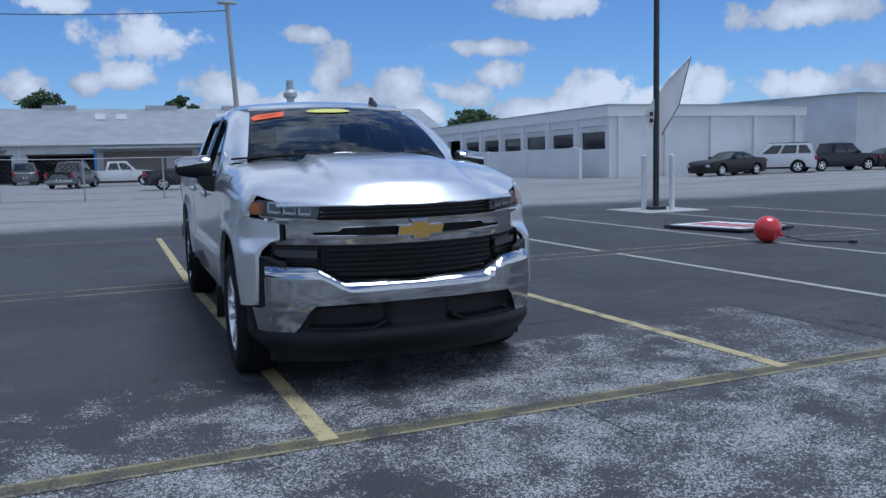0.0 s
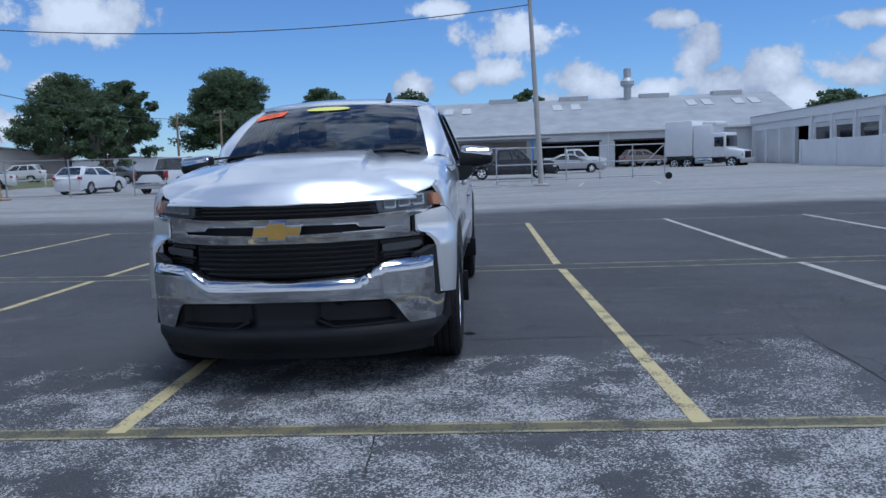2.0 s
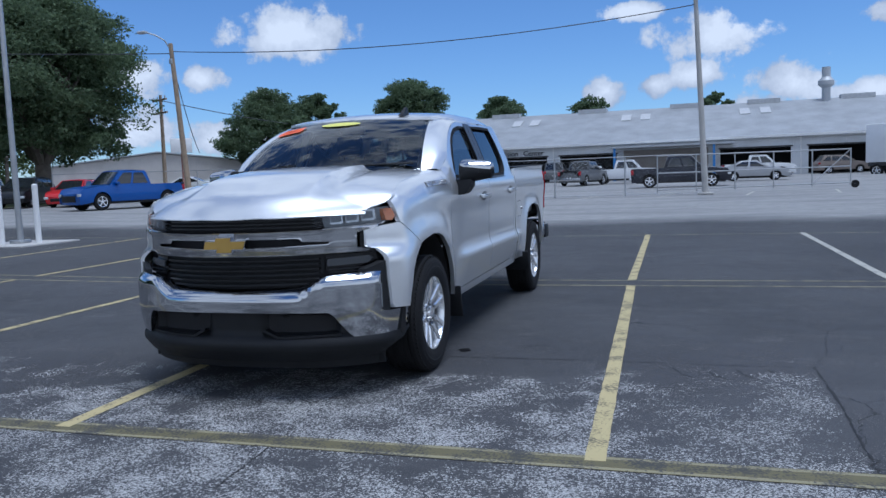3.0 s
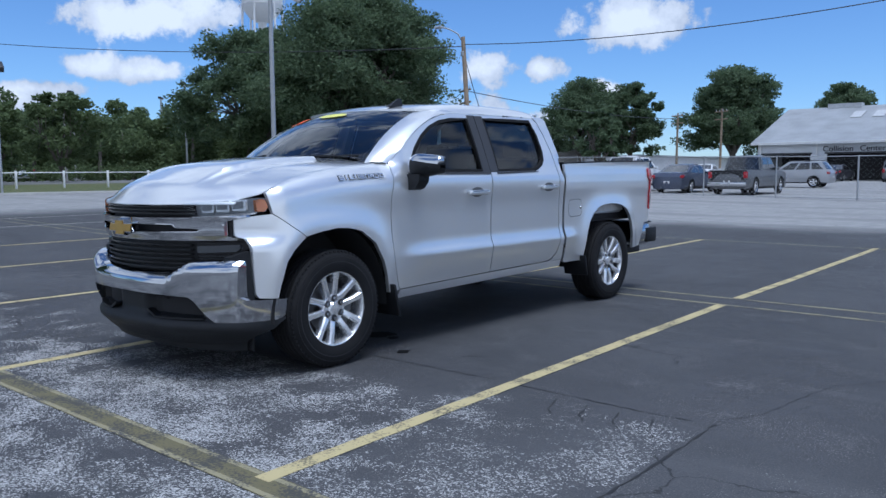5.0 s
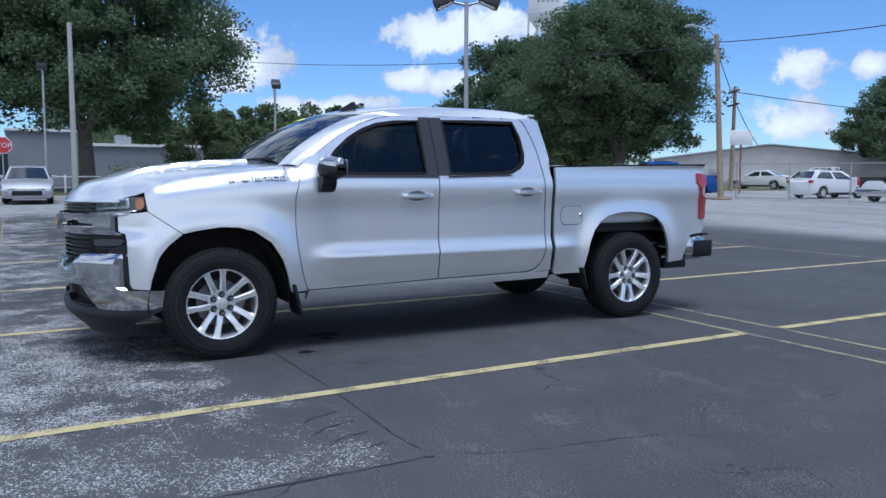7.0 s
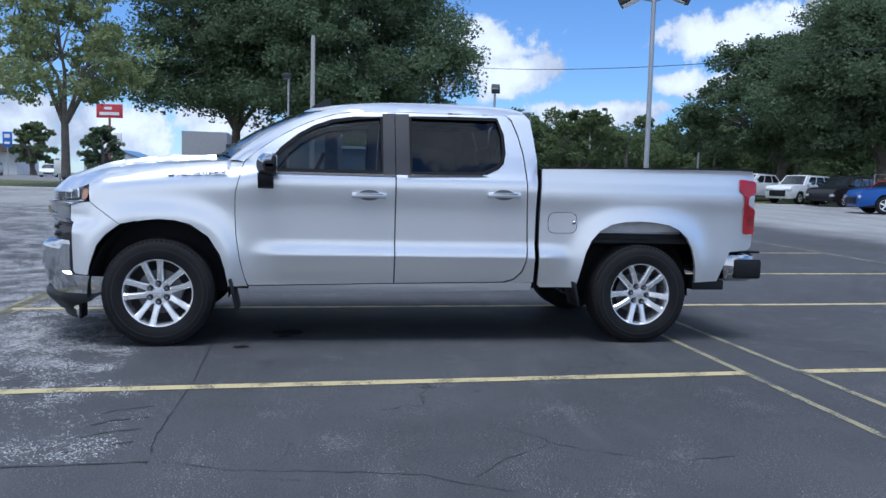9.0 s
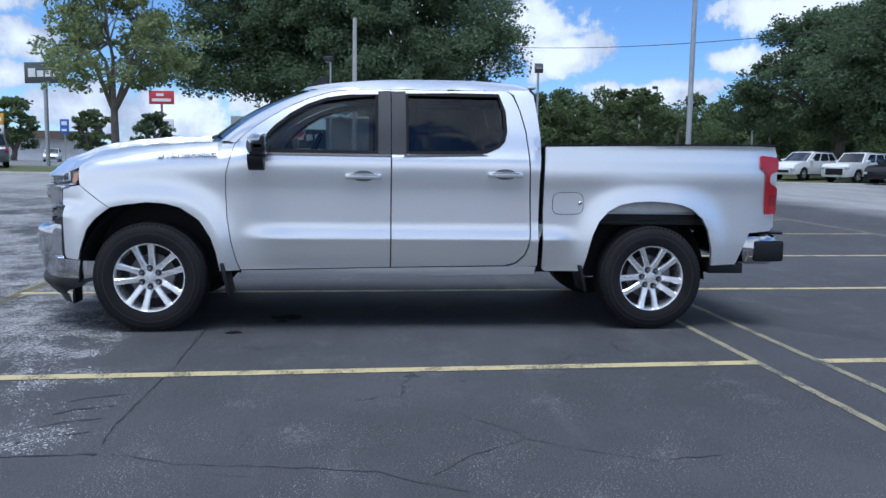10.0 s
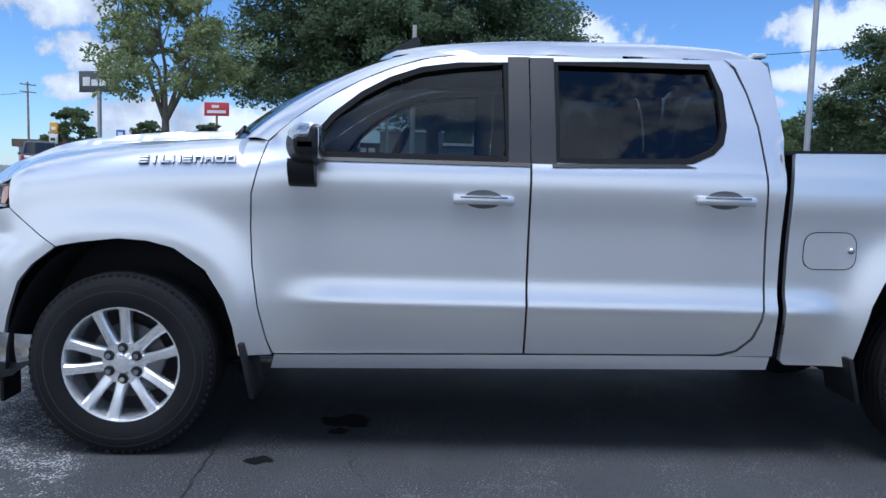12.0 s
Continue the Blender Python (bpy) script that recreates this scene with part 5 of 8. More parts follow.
# cut joint and patch edge, as thin tar-dark ribbons
TAR = material("tar_joint", (0.012, 0.012, 0.013), 0.7)


def joint(points, width, seed, label="dark open joint in the asphalt"):
    rng = random.Random(seed)
    path = []
    for (x0, y0), (x1, y1) in zip(points, points[1:]):
        n = max(2, int(math.hypot(x1 - x0, y1 - y0) / 0.05))
        path += [Vector((x0 + (x1 - x0) * k / n + rng.uniform(-0.008, 0.008), y0 + (y1 - y0) * k / n + rng.uniform(-0.008, 0.008), 0.0022)) for k in range(n)]
    bm = B()
    rows = []
    for p, q in zip(path, path[1:]):
        s = Vector((-(q - p).y, (q - p).x, 0)).normalized() * width * rng.uniform(0.1, 1.0) / 2
        rows.append((bm.verts.new(p + s), bm.verts.new(p - s)))
    for p, q in zip(rows, rows[1:]):
        bm.faces.new((p[0], p[1], q[1], q[0]))
    tagged(link_mesh("asphalt_joint", bm, TAR), label, "joint", kind="structure")


joint([(-1.0, 0.38), (0.7, 0.37), (2.1, 0.40), (3.06, 0.37), (3.43, 0.40)], 0.014, 1)
joint([(3.43, 0.40), (3.45, -0.3), (3.42, -1.45), (3.44, -2.5)], 0.024, 2, "dark crack along the edge of an asphalt patch")
joint([(0.59, -1.2), (0.62, -1.64), (0.66, -2.3)], 0.010, 3)
for k, path in enumerate((
    ((3.02, 2.04), (3.24, 2.25), (3.34, 2.27), (3.49, 2.48), (3.64, 2.78), (3.60, 3.21)),
    ((3.35, 2.27), (3.54, 2.00), (3.70, 1.87), (3.81, 1.75)),
    ((3.43, 0.46), (3.56, 0.75), (3.64, 1.31), (3.70, 1.60), (3.81, 1.75), (3.98, 2.04)),
    ((3.62, 0.88), (3.51, 0.98)),
)):
    joint(path, 0.007, 4 + k, "thin dark crack wandering over the asphalt")
for k in range(4):
    x = 2.55 + 0.20 * k
    joint([(x, 0.28), (x + 0.06, 0.10), (x + 0.20, -0.05)], 0.016, 10 + k, "curved tear in an asphalt patch")

OIL = material("oil_stain", (0.006, 0.006, 0.007), 0.75, spec=0.15)
for k, (x, y, r) in enumerate(((0.45, 0.95, 0.15), (1.02, 0.60, 0.07), (0.62, 0.90, 0.07))):
    rng = random.Random(k + 5)
    bm = B()
    n = 22
    bm.faces.new([bm.verts.new((x + r * rng.uniform(0.45, 1.1) * 0.8 * math.cos(a * math.tau / n), y + r * rng.uniform(0.5, 1.1) * math.sin(a * math.tau / n), 0.0025)) for a in range(n)])
    tagged(link_mesh("oil_stain", bm, OIL), "small dark wet oil stain on the asphalt", "stain", kind="structure")


# ---- the pickup truck: front axle at y = 0, nose towards -y ----
from mathutils import geometry


def curve(points):
    """A smooth function through (t, value) points, with no overshoot, level beyond the ends."""
    t = np.array([p[0] for p in points], float)
    v = np.array([p[1] for p in points], float)
    h, d = np.diff(t), np.diff(v) / np.diff(t)
    m = np.zeros(len(t))
    m[0], m[-1] = d[0], d[-1]
    for i in range(1, len(t) - 1):
        if d[i - 1] * d[i] > 0:
            w1, w2 = 2 * h[i] + h[i - 1], h[i] + 2 * h[i - 1]
            m[i] = (w1 + w2) / (w1 / d[i - 1] + w2 / d[i])

    def f(q):
        if q <= t[0]:
            return float(v[0])
        if q >= t[-1]:
            return float(v[-1])
        i = int(np.searchsorted(t, q) - 1)
        s = (q - t[i]) / h[i]
        return float((2 * s**3 - 3 * s**2 + 1) * v[i] + (s**3 - 2 * s**2 + s) * h[i] * m[i] + (3 * s**2 - 2 * s**3) * v[i + 1] + (s**3 - s**2) * h[i] * m[i + 1])

    return f


def ramp(a, b, q):
    k = min(1, max(0, (q - a) / (b - a)))
    return k * k * (3 - 2 * k)


def inside(p, poly):
    x, y = p
    hit = False
    for (x0, y0), (x1, y1) in zip(poly, poly[1:] + poly[:1]):
        if (y0 > y) != (y1 > y) and x < (x1 - x0) * (y - y0) / (y1 - y0) + x0:
            hit = not hit
    return hit


def dense(poly, step):
    out = []
    for (x0, y0), (x1, y1) in zip(poly, poly[1:] + poly[:1]):
        n = max(1, math.ceil(math.hypot(x1 - x0, y1 - y0) / step))
        out += [(x0 + (x1 - x0) * k / n, y0 + (y1 - y0) * k / n) for k in range(n)]
    return out


def rounded(poly, r, n=4):
    """The outline with its corners rounded by r."""
    out = []
    for i, b in enumerate(poly):
        a, c = Vector(poly[i - 1]), Vector(poly[(i + 1) % len(poly)])
        b = Vector(b)
        u, w = a - b, c - b
        k = min(r, u.length * 0.45, w.length * 0.45)
        p, q = b + u.normalized() * k, b + w.normalized() * k
        for j in range(n + 1):
            s = j / n
            e = (1 - s) ** 2 * p + 2 * s * (1 - s) * b + s * s * q
            out.append((e.x, e.y))
    return out


def sheet(outline, fn, step=0.04, holes=(), fold=None, flip=False, bm=None):
    """A curved panel: the outline (with holes), filled with a fine net and laid on the surface fn(u, v). fold: its edges turn in by this vector."""
    bm = bm or bmesh.new()
    loops = [dense(list(outline), step)] + [dense(list(h), step) for h in holes]
    pts, edges = [], []
    for lp in loops:
        n0 = len(pts)
        pts += lp
        edges += [(n0 + k, n0 + (k + 1) % len(lp)) for k in range(len(lp))]
    edge_pts = np.array(pts)
    us, vs = [p[0] for p in loops[0]], [p[1] for p in loops[0]]
    for i in range(int(min(us) / step) - 1, int(max(us) / step) + 2):
        for j in range(int(min(vs) / step) - 1, int(max(vs) / step) + 2):
            p = (i * step, j * step)
            if inside(p, loops[0]) and not any(inside(p, h) for h in loops[1:]):
                if np.min(np.hypot(edge_pts[:, 0] - p[0], edge_pts[:, 1] - p[1])) > 0.45 * step:
                    pts.append(p)
    res = geometry.delaunay_2d_cdt([Vector(p) for p in pts], edges, [], 0, 1e-6)
    co, tris = res[0], res[2]
    verts = [bm.verts.new(fn(p.x, p.y)) for p in co]
    made = []
    for f in tris:
        c = sum((co[k] for k in f), Vector((0, 0))) / len(f)
        if inside(c, loops[0]) and not any(inside(c, h) for h in loops[1:]):
            made.append(bm.faces.new([verts[k] for k in (f[::-1] if flip else f)]))
    if fold is not None:
        rim = [e for e in {e for f in made for e in f.edges} if e.is_boundary]
        new_verts = [g for g in bmesh.ops.extrude_edge_only(bm, edges=rim)["geom"] if isinstance(g, bmesh.types.BMVert)]
        bmesh.ops.translate(bm, verts=new_verts, vec=fold)
    bmesh.ops.delete(bm, geom=[v for v in verts if v.is_valid and not v.link_faces], context="VERTS")
    return bm


def loft(a, b, n=6, bulge=None, bm=None):
    """A strip between two rows of points of the same count, bowed by bulge."""
    bm = bm or bmesh.new()
    rows = []
    for p, q in zip(a, b):
        p, q = Vector(p), Vector(q)
        rows.append([bm.verts.new(p.lerp(q, k / n) + (Vector(bulge) * (4 * k / n * (1 - k / n)) if bulge else Vector())) for k in range(n + 1)])
    for i in range(len(rows) - 1):
        for k in range(n):
            bm.faces.new((rows[i][k], rows[i + 1][k], rows[i + 1][k + 1], rows[i][k + 1]))
    return bm


def revolve(bm, profile, axis_x, cy, cz, seg=48, close=False):
    """Turns (radius, x) points round an axis along x at (cy, cz)."""
    rings = [[bm.verts.new((axis_x + x, cy + r * math.cos(k * math.tau / seg), cz + r * math.sin(k * math.tau / seg))) for k in range(seg)] for r, x in profile]
    pairs = list(zip(rings, rings[1:])) + ([(rings[-1], rings[0])] if close else [])
    for a, b in pairs:
        for k in range(seg):
            bm.faces.new((a[k], a[(k + 1) % seg], b[(k + 1) % seg], b[k]))
    return bm


def glass_material(name, tint, rough=0.0, ior=1.5):
    m = bpy.data.materials.new(name)
    m.use_nodes = True
    t = m.node_tree
    t.nodes.clear()
    o = t.nodes.new("ShaderNodeOutputMaterial")
    mix, tr, gl, fr = (t.nodes.new("ShaderNode" + k) for k in ("MixShader", "BsdfTransparent", "BsdfGlossy", "Fresnel"))
    tr.inputs["Color"].default_value = (*tint, 1)
    gl.inputs["Roughness"].default_value = rough
    gl.inputs["Color"].default_value = (0.95, 0.97, 1, 1)
    fr.inputs["IOR"].default_value = ior
    t.links.new(fr.outputs[0], mix.inputs[0])
    t.links.new(tr.outputs[0], mix.inputs[1])
    t.links.new(gl.outputs[0], mix.inputs[2])
    t.links.new(mix.outputs[0], o.inputs[0])
    return m


GLASS = glass_material("clear_glass", (0.72, 0.80, 0.80), ior=1.8)
TINT = glass_material("tinted_glass", (0.42, 0.47, 0.48))
DARK_TINT = glass_material("dark_tinted_glass", (0.14, 0.15, 0.16))
LENS = glass_material("lamp_lens", (0.9, 0.93, 0.95))
SEAT = material("black_seat_cloth", (0.03, 0.031, 0.034), 0.9, spread=0.15, scale=20, bump=0.2, bump_scale=200)
DASH = material("dashboard_plastic", (0.025, 0.026, 0.028), 0.6, bump=0.1, bump_scale=300)
LINER = material("grey_bed_underside", (0.68, 0.69, 0.70), 0.7, 0.2, spread=0.15, scale=6)
SATIN = material("satin_black_trim", (0.035, 0.034, 0.035), 0.35, spread=0.08)
DISC = material("brake_disc_steel", (0.16, 0.16, 0.165), 0.4, 0.9)
ORANGE = material("orange_sticker", (0.85, 0.13, 0.03), 0.55, spread=0.05)
YELLOW = material("yellow_sticker", (0.72, 0.70, 0.16), 0.55, spread=0.05)

HUB_F, HUB_R, AXLE = (0.0, 0.40), (3.745, 0.40), 0.86

# half width of the body at each height
flank = curve([(0.30, 0.90), (0.38, 0.925), (0.43, 0.945), (0.50, 0.953), (0.58, 0.958), (0.70, 0.962), (0.80, 0.962), (0.95, 0.964), (1.05, 0.968), (1.12, 0.975), (1.18, 0.981), (1.22, 0.983), (1.28, 0.975), (1.31, 0.960), (1.50, 0.890), (1.70, 0.808), (1.80, 0.765), (1.85, 0.74)])
bedtop = curve([(1.15, 0.0), (1.28, 0.010), (1.34, 0.022), (1.39, 0.026), (1.42, 0.018), (1.45, 0.0)])
seam_z = curve([(-0.60, 1.155), (-0.50, 1.20), (-0.40, 1.245), (-0.2, 1.30), (0.1, 1.345), (0.4, 1.375), (0.65, 1.39)])
shoulder = curve([(0.0, 0.135), (0.015, 0.10), (0.04, 0.066), (0.08, 0.036), (0.14, 0.014), (0.22, 0.004), (0.30, 0.0)])


def flare(y, z, hub):
    r = ((abs(y - hub) / 0.49) ** 3 + (max(0, z - 0.40) / 0.55) ** 3) ** (1 / 3)
    return 0.038 * math.exp(-(((r - 1) / 0.20) ** 2)) if r > 1 else 0.038


def side_x(y, z):
    x = flank(z) if z < 1.26 or (y > 0.5 and y < 2.875) else flank(1.22)
    ledge = ramp(0.60, 0.95, y) * (1 - ramp(2.95, 3.20, y))
    if z >= 0.70:
        x += ledge * 0.030 * max(0, 1 - (z - 0.70) / 0.10) ** 1.7
    else:
        x += ledge * 0.030 * max(0, 1 - (0.70 - z) / 0.22)
    x += flare(y, z, 0.0) * (1 - ramp(0.55, 0.8, y)) + flare(y, z, 3.745) * ramp(3.0, 3.15, y)
    if y < 0.75:
        if y < -0.10:
            # rounds in to the nose at the front corner
            q = 0.92 * max(0.02, (y + 0.96 + 0.085 * (1 - ramp(0.84, 0.94, z))) / 0.45) ** (1 / 2.2)
            x = -0.022 * math.log(math.exp(-x / 0.022) + math.exp(-q / 0.022))
        k = 1 - ramp(0.45, 0.75, y)
        x -= shoulder(max(0, seam_z(y) - z)) * (1 if y < 0.5 else k) * (1 - 0.62 * (1 - ramp(-0.60, -0.22, y)))
    if y > 2.855:
        x -= bedtop(z)
        x -= 0.05 * max(0, (y - 4.5) / 0.24) ** 2
    return x


def side(sx, off=0.0):
    return lambda y, z: Vector((sx * (side_x(y, z) + off), y, z))


def front_y(x):
    return -0.96 + 0.45 * (abs(x) / 0.92) ** 2.2


def bumper_y(x):
    return -1.0 + 0.36 * (abs(x) / 0.93) ** 3 + 0.16 * max(0, (abs(x) - 0.84) / 0.10) ** 2


ARCH_F = [(-0.49, 0.39), (-0.485, 0.50), (-0.47, 0.60), (-0.42, 0.75), (-0.36, 0.825), (-0.29, 0.88), (-0.16, 0.925), (0.0, 0.945), (0.12, 0.938), (0.23, 0.91), (0.36, 0.82), (0.44, 0.69), (0.475, 0.58), (0.49, 0.50)]
ARCH_R = [(3.20, 0.45), (3.225, 0.57), (3.265, 0.73), (3.31, 0.83), (3.38, 0.91), (3.47, 0.96), (3.58, 0.983), (3.72, 0.99), (3.84, 0.983), (3.95, 0.965), (4.04, 0.93), (4.12, 0.86), (4.17, 0.77), (4.205, 0.63), (4.21, 0.50)]

FENDER = [(-0.49, 1.19), (-0.40, 1.244), (-0.3, 1.275), (-0.2, 1.299), (-0.1, 1.315), (0.1, 1.344), (0.25, 1.360), (0.4, 1.374), (0.53, 1.382), (0.60, 1.375), (0.575, 1.27), (0.545, 1.15), (0.542, 1.0), (0.55, 0.84), (0.575, 0.66), (0.61, 0.52), (0.635, 0.45), (0.50, 0.45)] + ARCH_F[:5:-1] + [(-0.26, 0.905), (-0.33, 0.955), (-0.42, 1.02), (-0.475, 1.06), (-0.485, 1.12)]
FENDER_TIP = [(-0.263, 0.902), (-0.334, 0.9515), (-0.424, 1.0165), (-0.479, 1.0565), (-0.56, 1.045), (-0.615, 1.037), (-0.65, 1.03), (-0.65, 0.925), (-0.64, 0.912), (-0.612, 0.905), (-0.607, 0.70), (-0.60, 0.56), (-0.585, 0.535), (-0.50, 0.53), (-0.485, 0.53), (-0.47, 0.60), (-0.42, 0.75), (-0.36, 0.825)]
DOOR_F = [(0.605, 1.37), (0.581, 1.27), (0.551, 1.15), (0.548, 1.0), (0.556, 0.84), (0.581, 0.66), (0.616, 0.52), (0.643, 0.457), (1.733, 0.478), (1.733, 1.793), (1.45, 1.788), (1.30, 1.768), (1.15, 1.722), (1.0, 1.655), (0.85, 1.567), (0.72, 1.475), (0.64, 1.41)]
WIN_F = [(0.755, 1.315), (0.80, 1.40), (0.88, 1.50), (1.0, 1.60), (1.12, 1.67), (1.26, 1.722), (1.42, 1.748), (1.64, 1.758), (1.64, 1.318)]
DOOR_R = [(1.743, 0.478), (2.60, 0.492), (2.68, 0.515), (2.745, 0.575), (2.775, 0.66), (2.785, 0.76), (2.772, 1.1), (2.762, 1.34), (2.745, 1.50), (2.71, 1.65), (2.665, 1.765), (2.62, 1.803), (2.2, 1.803), (1.743, 1.794)]
WIN_R = [(1.85, 1.320), (1.85, 1.768), (2.2, 1.778), (2.555, 1.780), (2.60, 1.65), (2.605, 1.50), (2.585, 1.42), (2.54, 1.375), (2.45, 1.335), (2.38, 1.326)]
CAB_REAR = [(2.63, 1.812), (2.675, 1.775), (2.72, 1.652), (2.755, 1.50), (2.772, 1.34), (2.782, 1.1), (2.795, 0.76), (2.785, 0.65), (2.755, 0.568), (2.69, 0.507), (2.62, 0.483), (2.85, 0.488), (2.848, 0.90), (2.850, 1.2), (2.868, 1.38), (2.845, 1.62), (2.825, 1.78), (2.79, 1.815)]
BED = [(2.894, 1.387), (3.5, 1.402), (4.1, 1.414), (4.71, 1.42), (4.735, 1.36), (4.735, 0.80), (4.70, 0.765), (4.52, 0.75), (4.44, 0.55), (4.42, 0.505)] + ARCH_R[:0:-1] + [(3.195, 0.45), (2.91, 0.45), (2.888, 0.47), (2.884, 0.9), (2.886, 1.2)]
ROCKER = [(0.648, 0.449), (1.7, 0.470), (2.60, 0.484), (2.84, 0.483), (2.83, 0.425), (1.7, 0.405), (0.63, 0.385)]


def scaled(poly, d):
    """The outline moved inwards by d."""
    c = Vector((sum(p[0] for p in poly) / len(poly), sum(p[1] for p in poly) / len(poly)))
    out = []
    for i, p in enumerate(poly):
        a, b = Vector(poly[i - 1]), Vector(poly[(i + 1) % len(poly)])
        n = Vector((-(b - a).y, (b - a).x)).normalized()
        p = Vector(p)
        if n.dot(c - p) < 0:
            n = -n
        q = p + n * d
        out.append((q.x, q.y))
    return out


truck = thing("pickup_truck", "silver crew cab pickup truck parked across a yellow line", "truck")

# hood
hood_c = curve([(-1.0, 1.205), (-0.9, 1.232), (-0.75, 1.275), (-0.49, 1.335), (-0.3, 1.365), (-0.10, 1.388), (0.11, 1.403), (0.4, 1.412)])


def hood_edge(y):
    return side_x(y, seam_z(y)) - 0.006


def hood_fn(x, y):
    lip = 1.118 + 0.028 * (abs(x) / 0.61) ** 1.5
    e = hood_edge(y)
    c = hood_c(y)
    top = c - (c - seam_z(y)) * min(1.15, abs(x) / e) ** 2.6
    back = ramp(-0.80, -0.35, y)
    dome = 0.45 - 0.06 * ramp(-0.6, 0.4, y)
    top += 0.032 * back * (1 - ramp(dome - 0.028, dome + 0.004, abs(x))) - 0.012 * back * math.exp(-(((abs(x) - dome - 0.06) / 0.05) ** 2))
    t = min(1, max(0, (y - front_y(x) - 0.005) / 0.20))
    lip = min(lip, top - 0.004)
    return Vector((x, y, lip + (top - lip) * (1 - (1 - t) ** 2.6)))


edge = [(hood_edge(y), y) for y in np.linspace(-0.60, 0.40, 21)]
nose = [(x, front_y(x) + 0.005) for x in np.linspace(-0.775, 0.775, 33)]
back_edge = [(x, 0.30 + 0.20 * (x / 0.80) ** 2) for x in np.linspace(0.80, -0.80, 17)]
hood_outline = nose + [p for p in edge if p[1] > nose[-1][1] + 0.03] + back_edge + [(-p[0], p[1]) for p in reversed(edge) if p[1] > nose[-1][1] + 0.03]
hood = part("hood", sheet(hood_outline, hood_fn, 0.020, fold=Vector((0, 0, -0.006))), SILVER, truck, "silver hood with a raised centre dome")

# roof
roof_c = curve([(1.02, 1.824), (1.2, 1.868), (1.43, 1.898), (1.8, 1.922), (2.3, 1.928), (2.65, 1.916), (2.80, 1.888), (2.86, 1.85)])


def roof_fn(x, y):
    a = abs(x)
    return Vector((x, y, roof_c(y) - 0.045 * (a / 0.7) ** 2 - 0.065 * max(0, (a - 0.60) / 0.165) ** 2))


roof_outline = [(x, 1.02 + 0.14 * (x / 0.64) ** 2) for x in np.linspace(-0.64, 0.64, 17)] + [(0.69, 1.27), (0.735, 1.42), (0.762, 1.6), (0.768, 2.0), (0.762, 2.6), (0.74, 2.80), (0.5, 2.85), (-0.5, 2.85), (-0.74, 2.80), (-0.762, 2.6), (-0.768, 2.0), (-0.762, 1.6), (-0.735, 1.42), (-0.69, 1.27)]
roof = part("roof", sheet(roof_outline, roof_fn, 0.05, fold=Vector((0, 0, -0.02))), SILVER, truck)


# windscreen
def screen_fn(u, v):
    x = u * (0.775 + (0.635 - 0.775) * v)
    bottom, top = Vector((x, 0.27 + 0.20 * u * u, 1.392 - 0.012 * u * u)), Vector((x, 1.03 + 0.13 * u * u, 1.826 - 0.032 * u * u))
    p = bottom.lerp(top, v)
    return p + Vector((0, -0.03, 0.035)) * (4 * v * (1 - v))


frit = [(-1, 0), (1, 0), (1, 1), (-1, 1)]
part("windscreen", sheet(frit, screen_fn, 0.1), GLASS, truck).visible_shadow = False
part("windscreen_border", sheet(frit, lambda u, v: screen_fn(u, v) + Vector((0, 0.004, -0.004)), 0.1, holes=[[(-0.955, 0.05), (0.955, 0.05), (0.955, 0.945), (0.3, 0.955), (-0.3, 0.955), (-0.955, 0.945)]]), GLOSSBLACK, truck)
part("cowl", sheet([(-0.84, 0.24), (-0.5, 0.19), (0.5, 0.19), (0.84, 0.24), (0.84, 0.56), (-0.84, 0.56)], lambda x, y: Vector((x, y, 1.345)), 0.2), BLACK, truck)
for sx in (-0.35, 0.35):
    bm = B()
    tube(bm, screen_fn(sx / 0.6 - 0.55, 0.035) + Vector((0, -0.02, 0.02)), screen_fn(sx / 0.6 + 0.35, 0.07) + Vector((0, -0.02, 0.02)), 0.009, seg=6)
    part("wiper", bm, BLACK, truck)
st = part("sticker", sheet([(-0.95, 0.705), (-0.62, 0.76), (-0.61, 0.885), (-0.93, 0.85), (-0.985, 0.78)], lambda u, v: screen_fn(u, v) + Vector((0, -0.006, 0.006)), 0.06), ORANGE, truck, "orange price sticker")
for k in range(3):
    part("sticker_bar", sheet([(-0.88 + 0.003 * k, 0.768 + 0.020 * k), (-0.70, 0.795 + 0.020 * k), (-0.70, 0.802 + 0.020 * k), (-0.88 + 0.003 * k, 0.775 + 0.020 * k)], lambda u, v: screen_fn(u, v) + Vector((0, -0.008, 0.008)), 0.06), material("sticker_print", (0.5, 0.05, 0.02), 0.6), st)
part("sticker", sheet([(-0.085 + 0.27 * math.cos(k * math.tau / 24), 0.855 + 0.05 * math.sin(k * math.tau / 24)) for k in range(24)], lambda u, v: screen_fn(u, v) + Vector((0, -0.006, 0.006)), 0.08), YELLOW, truck, "yellow oval sticker")

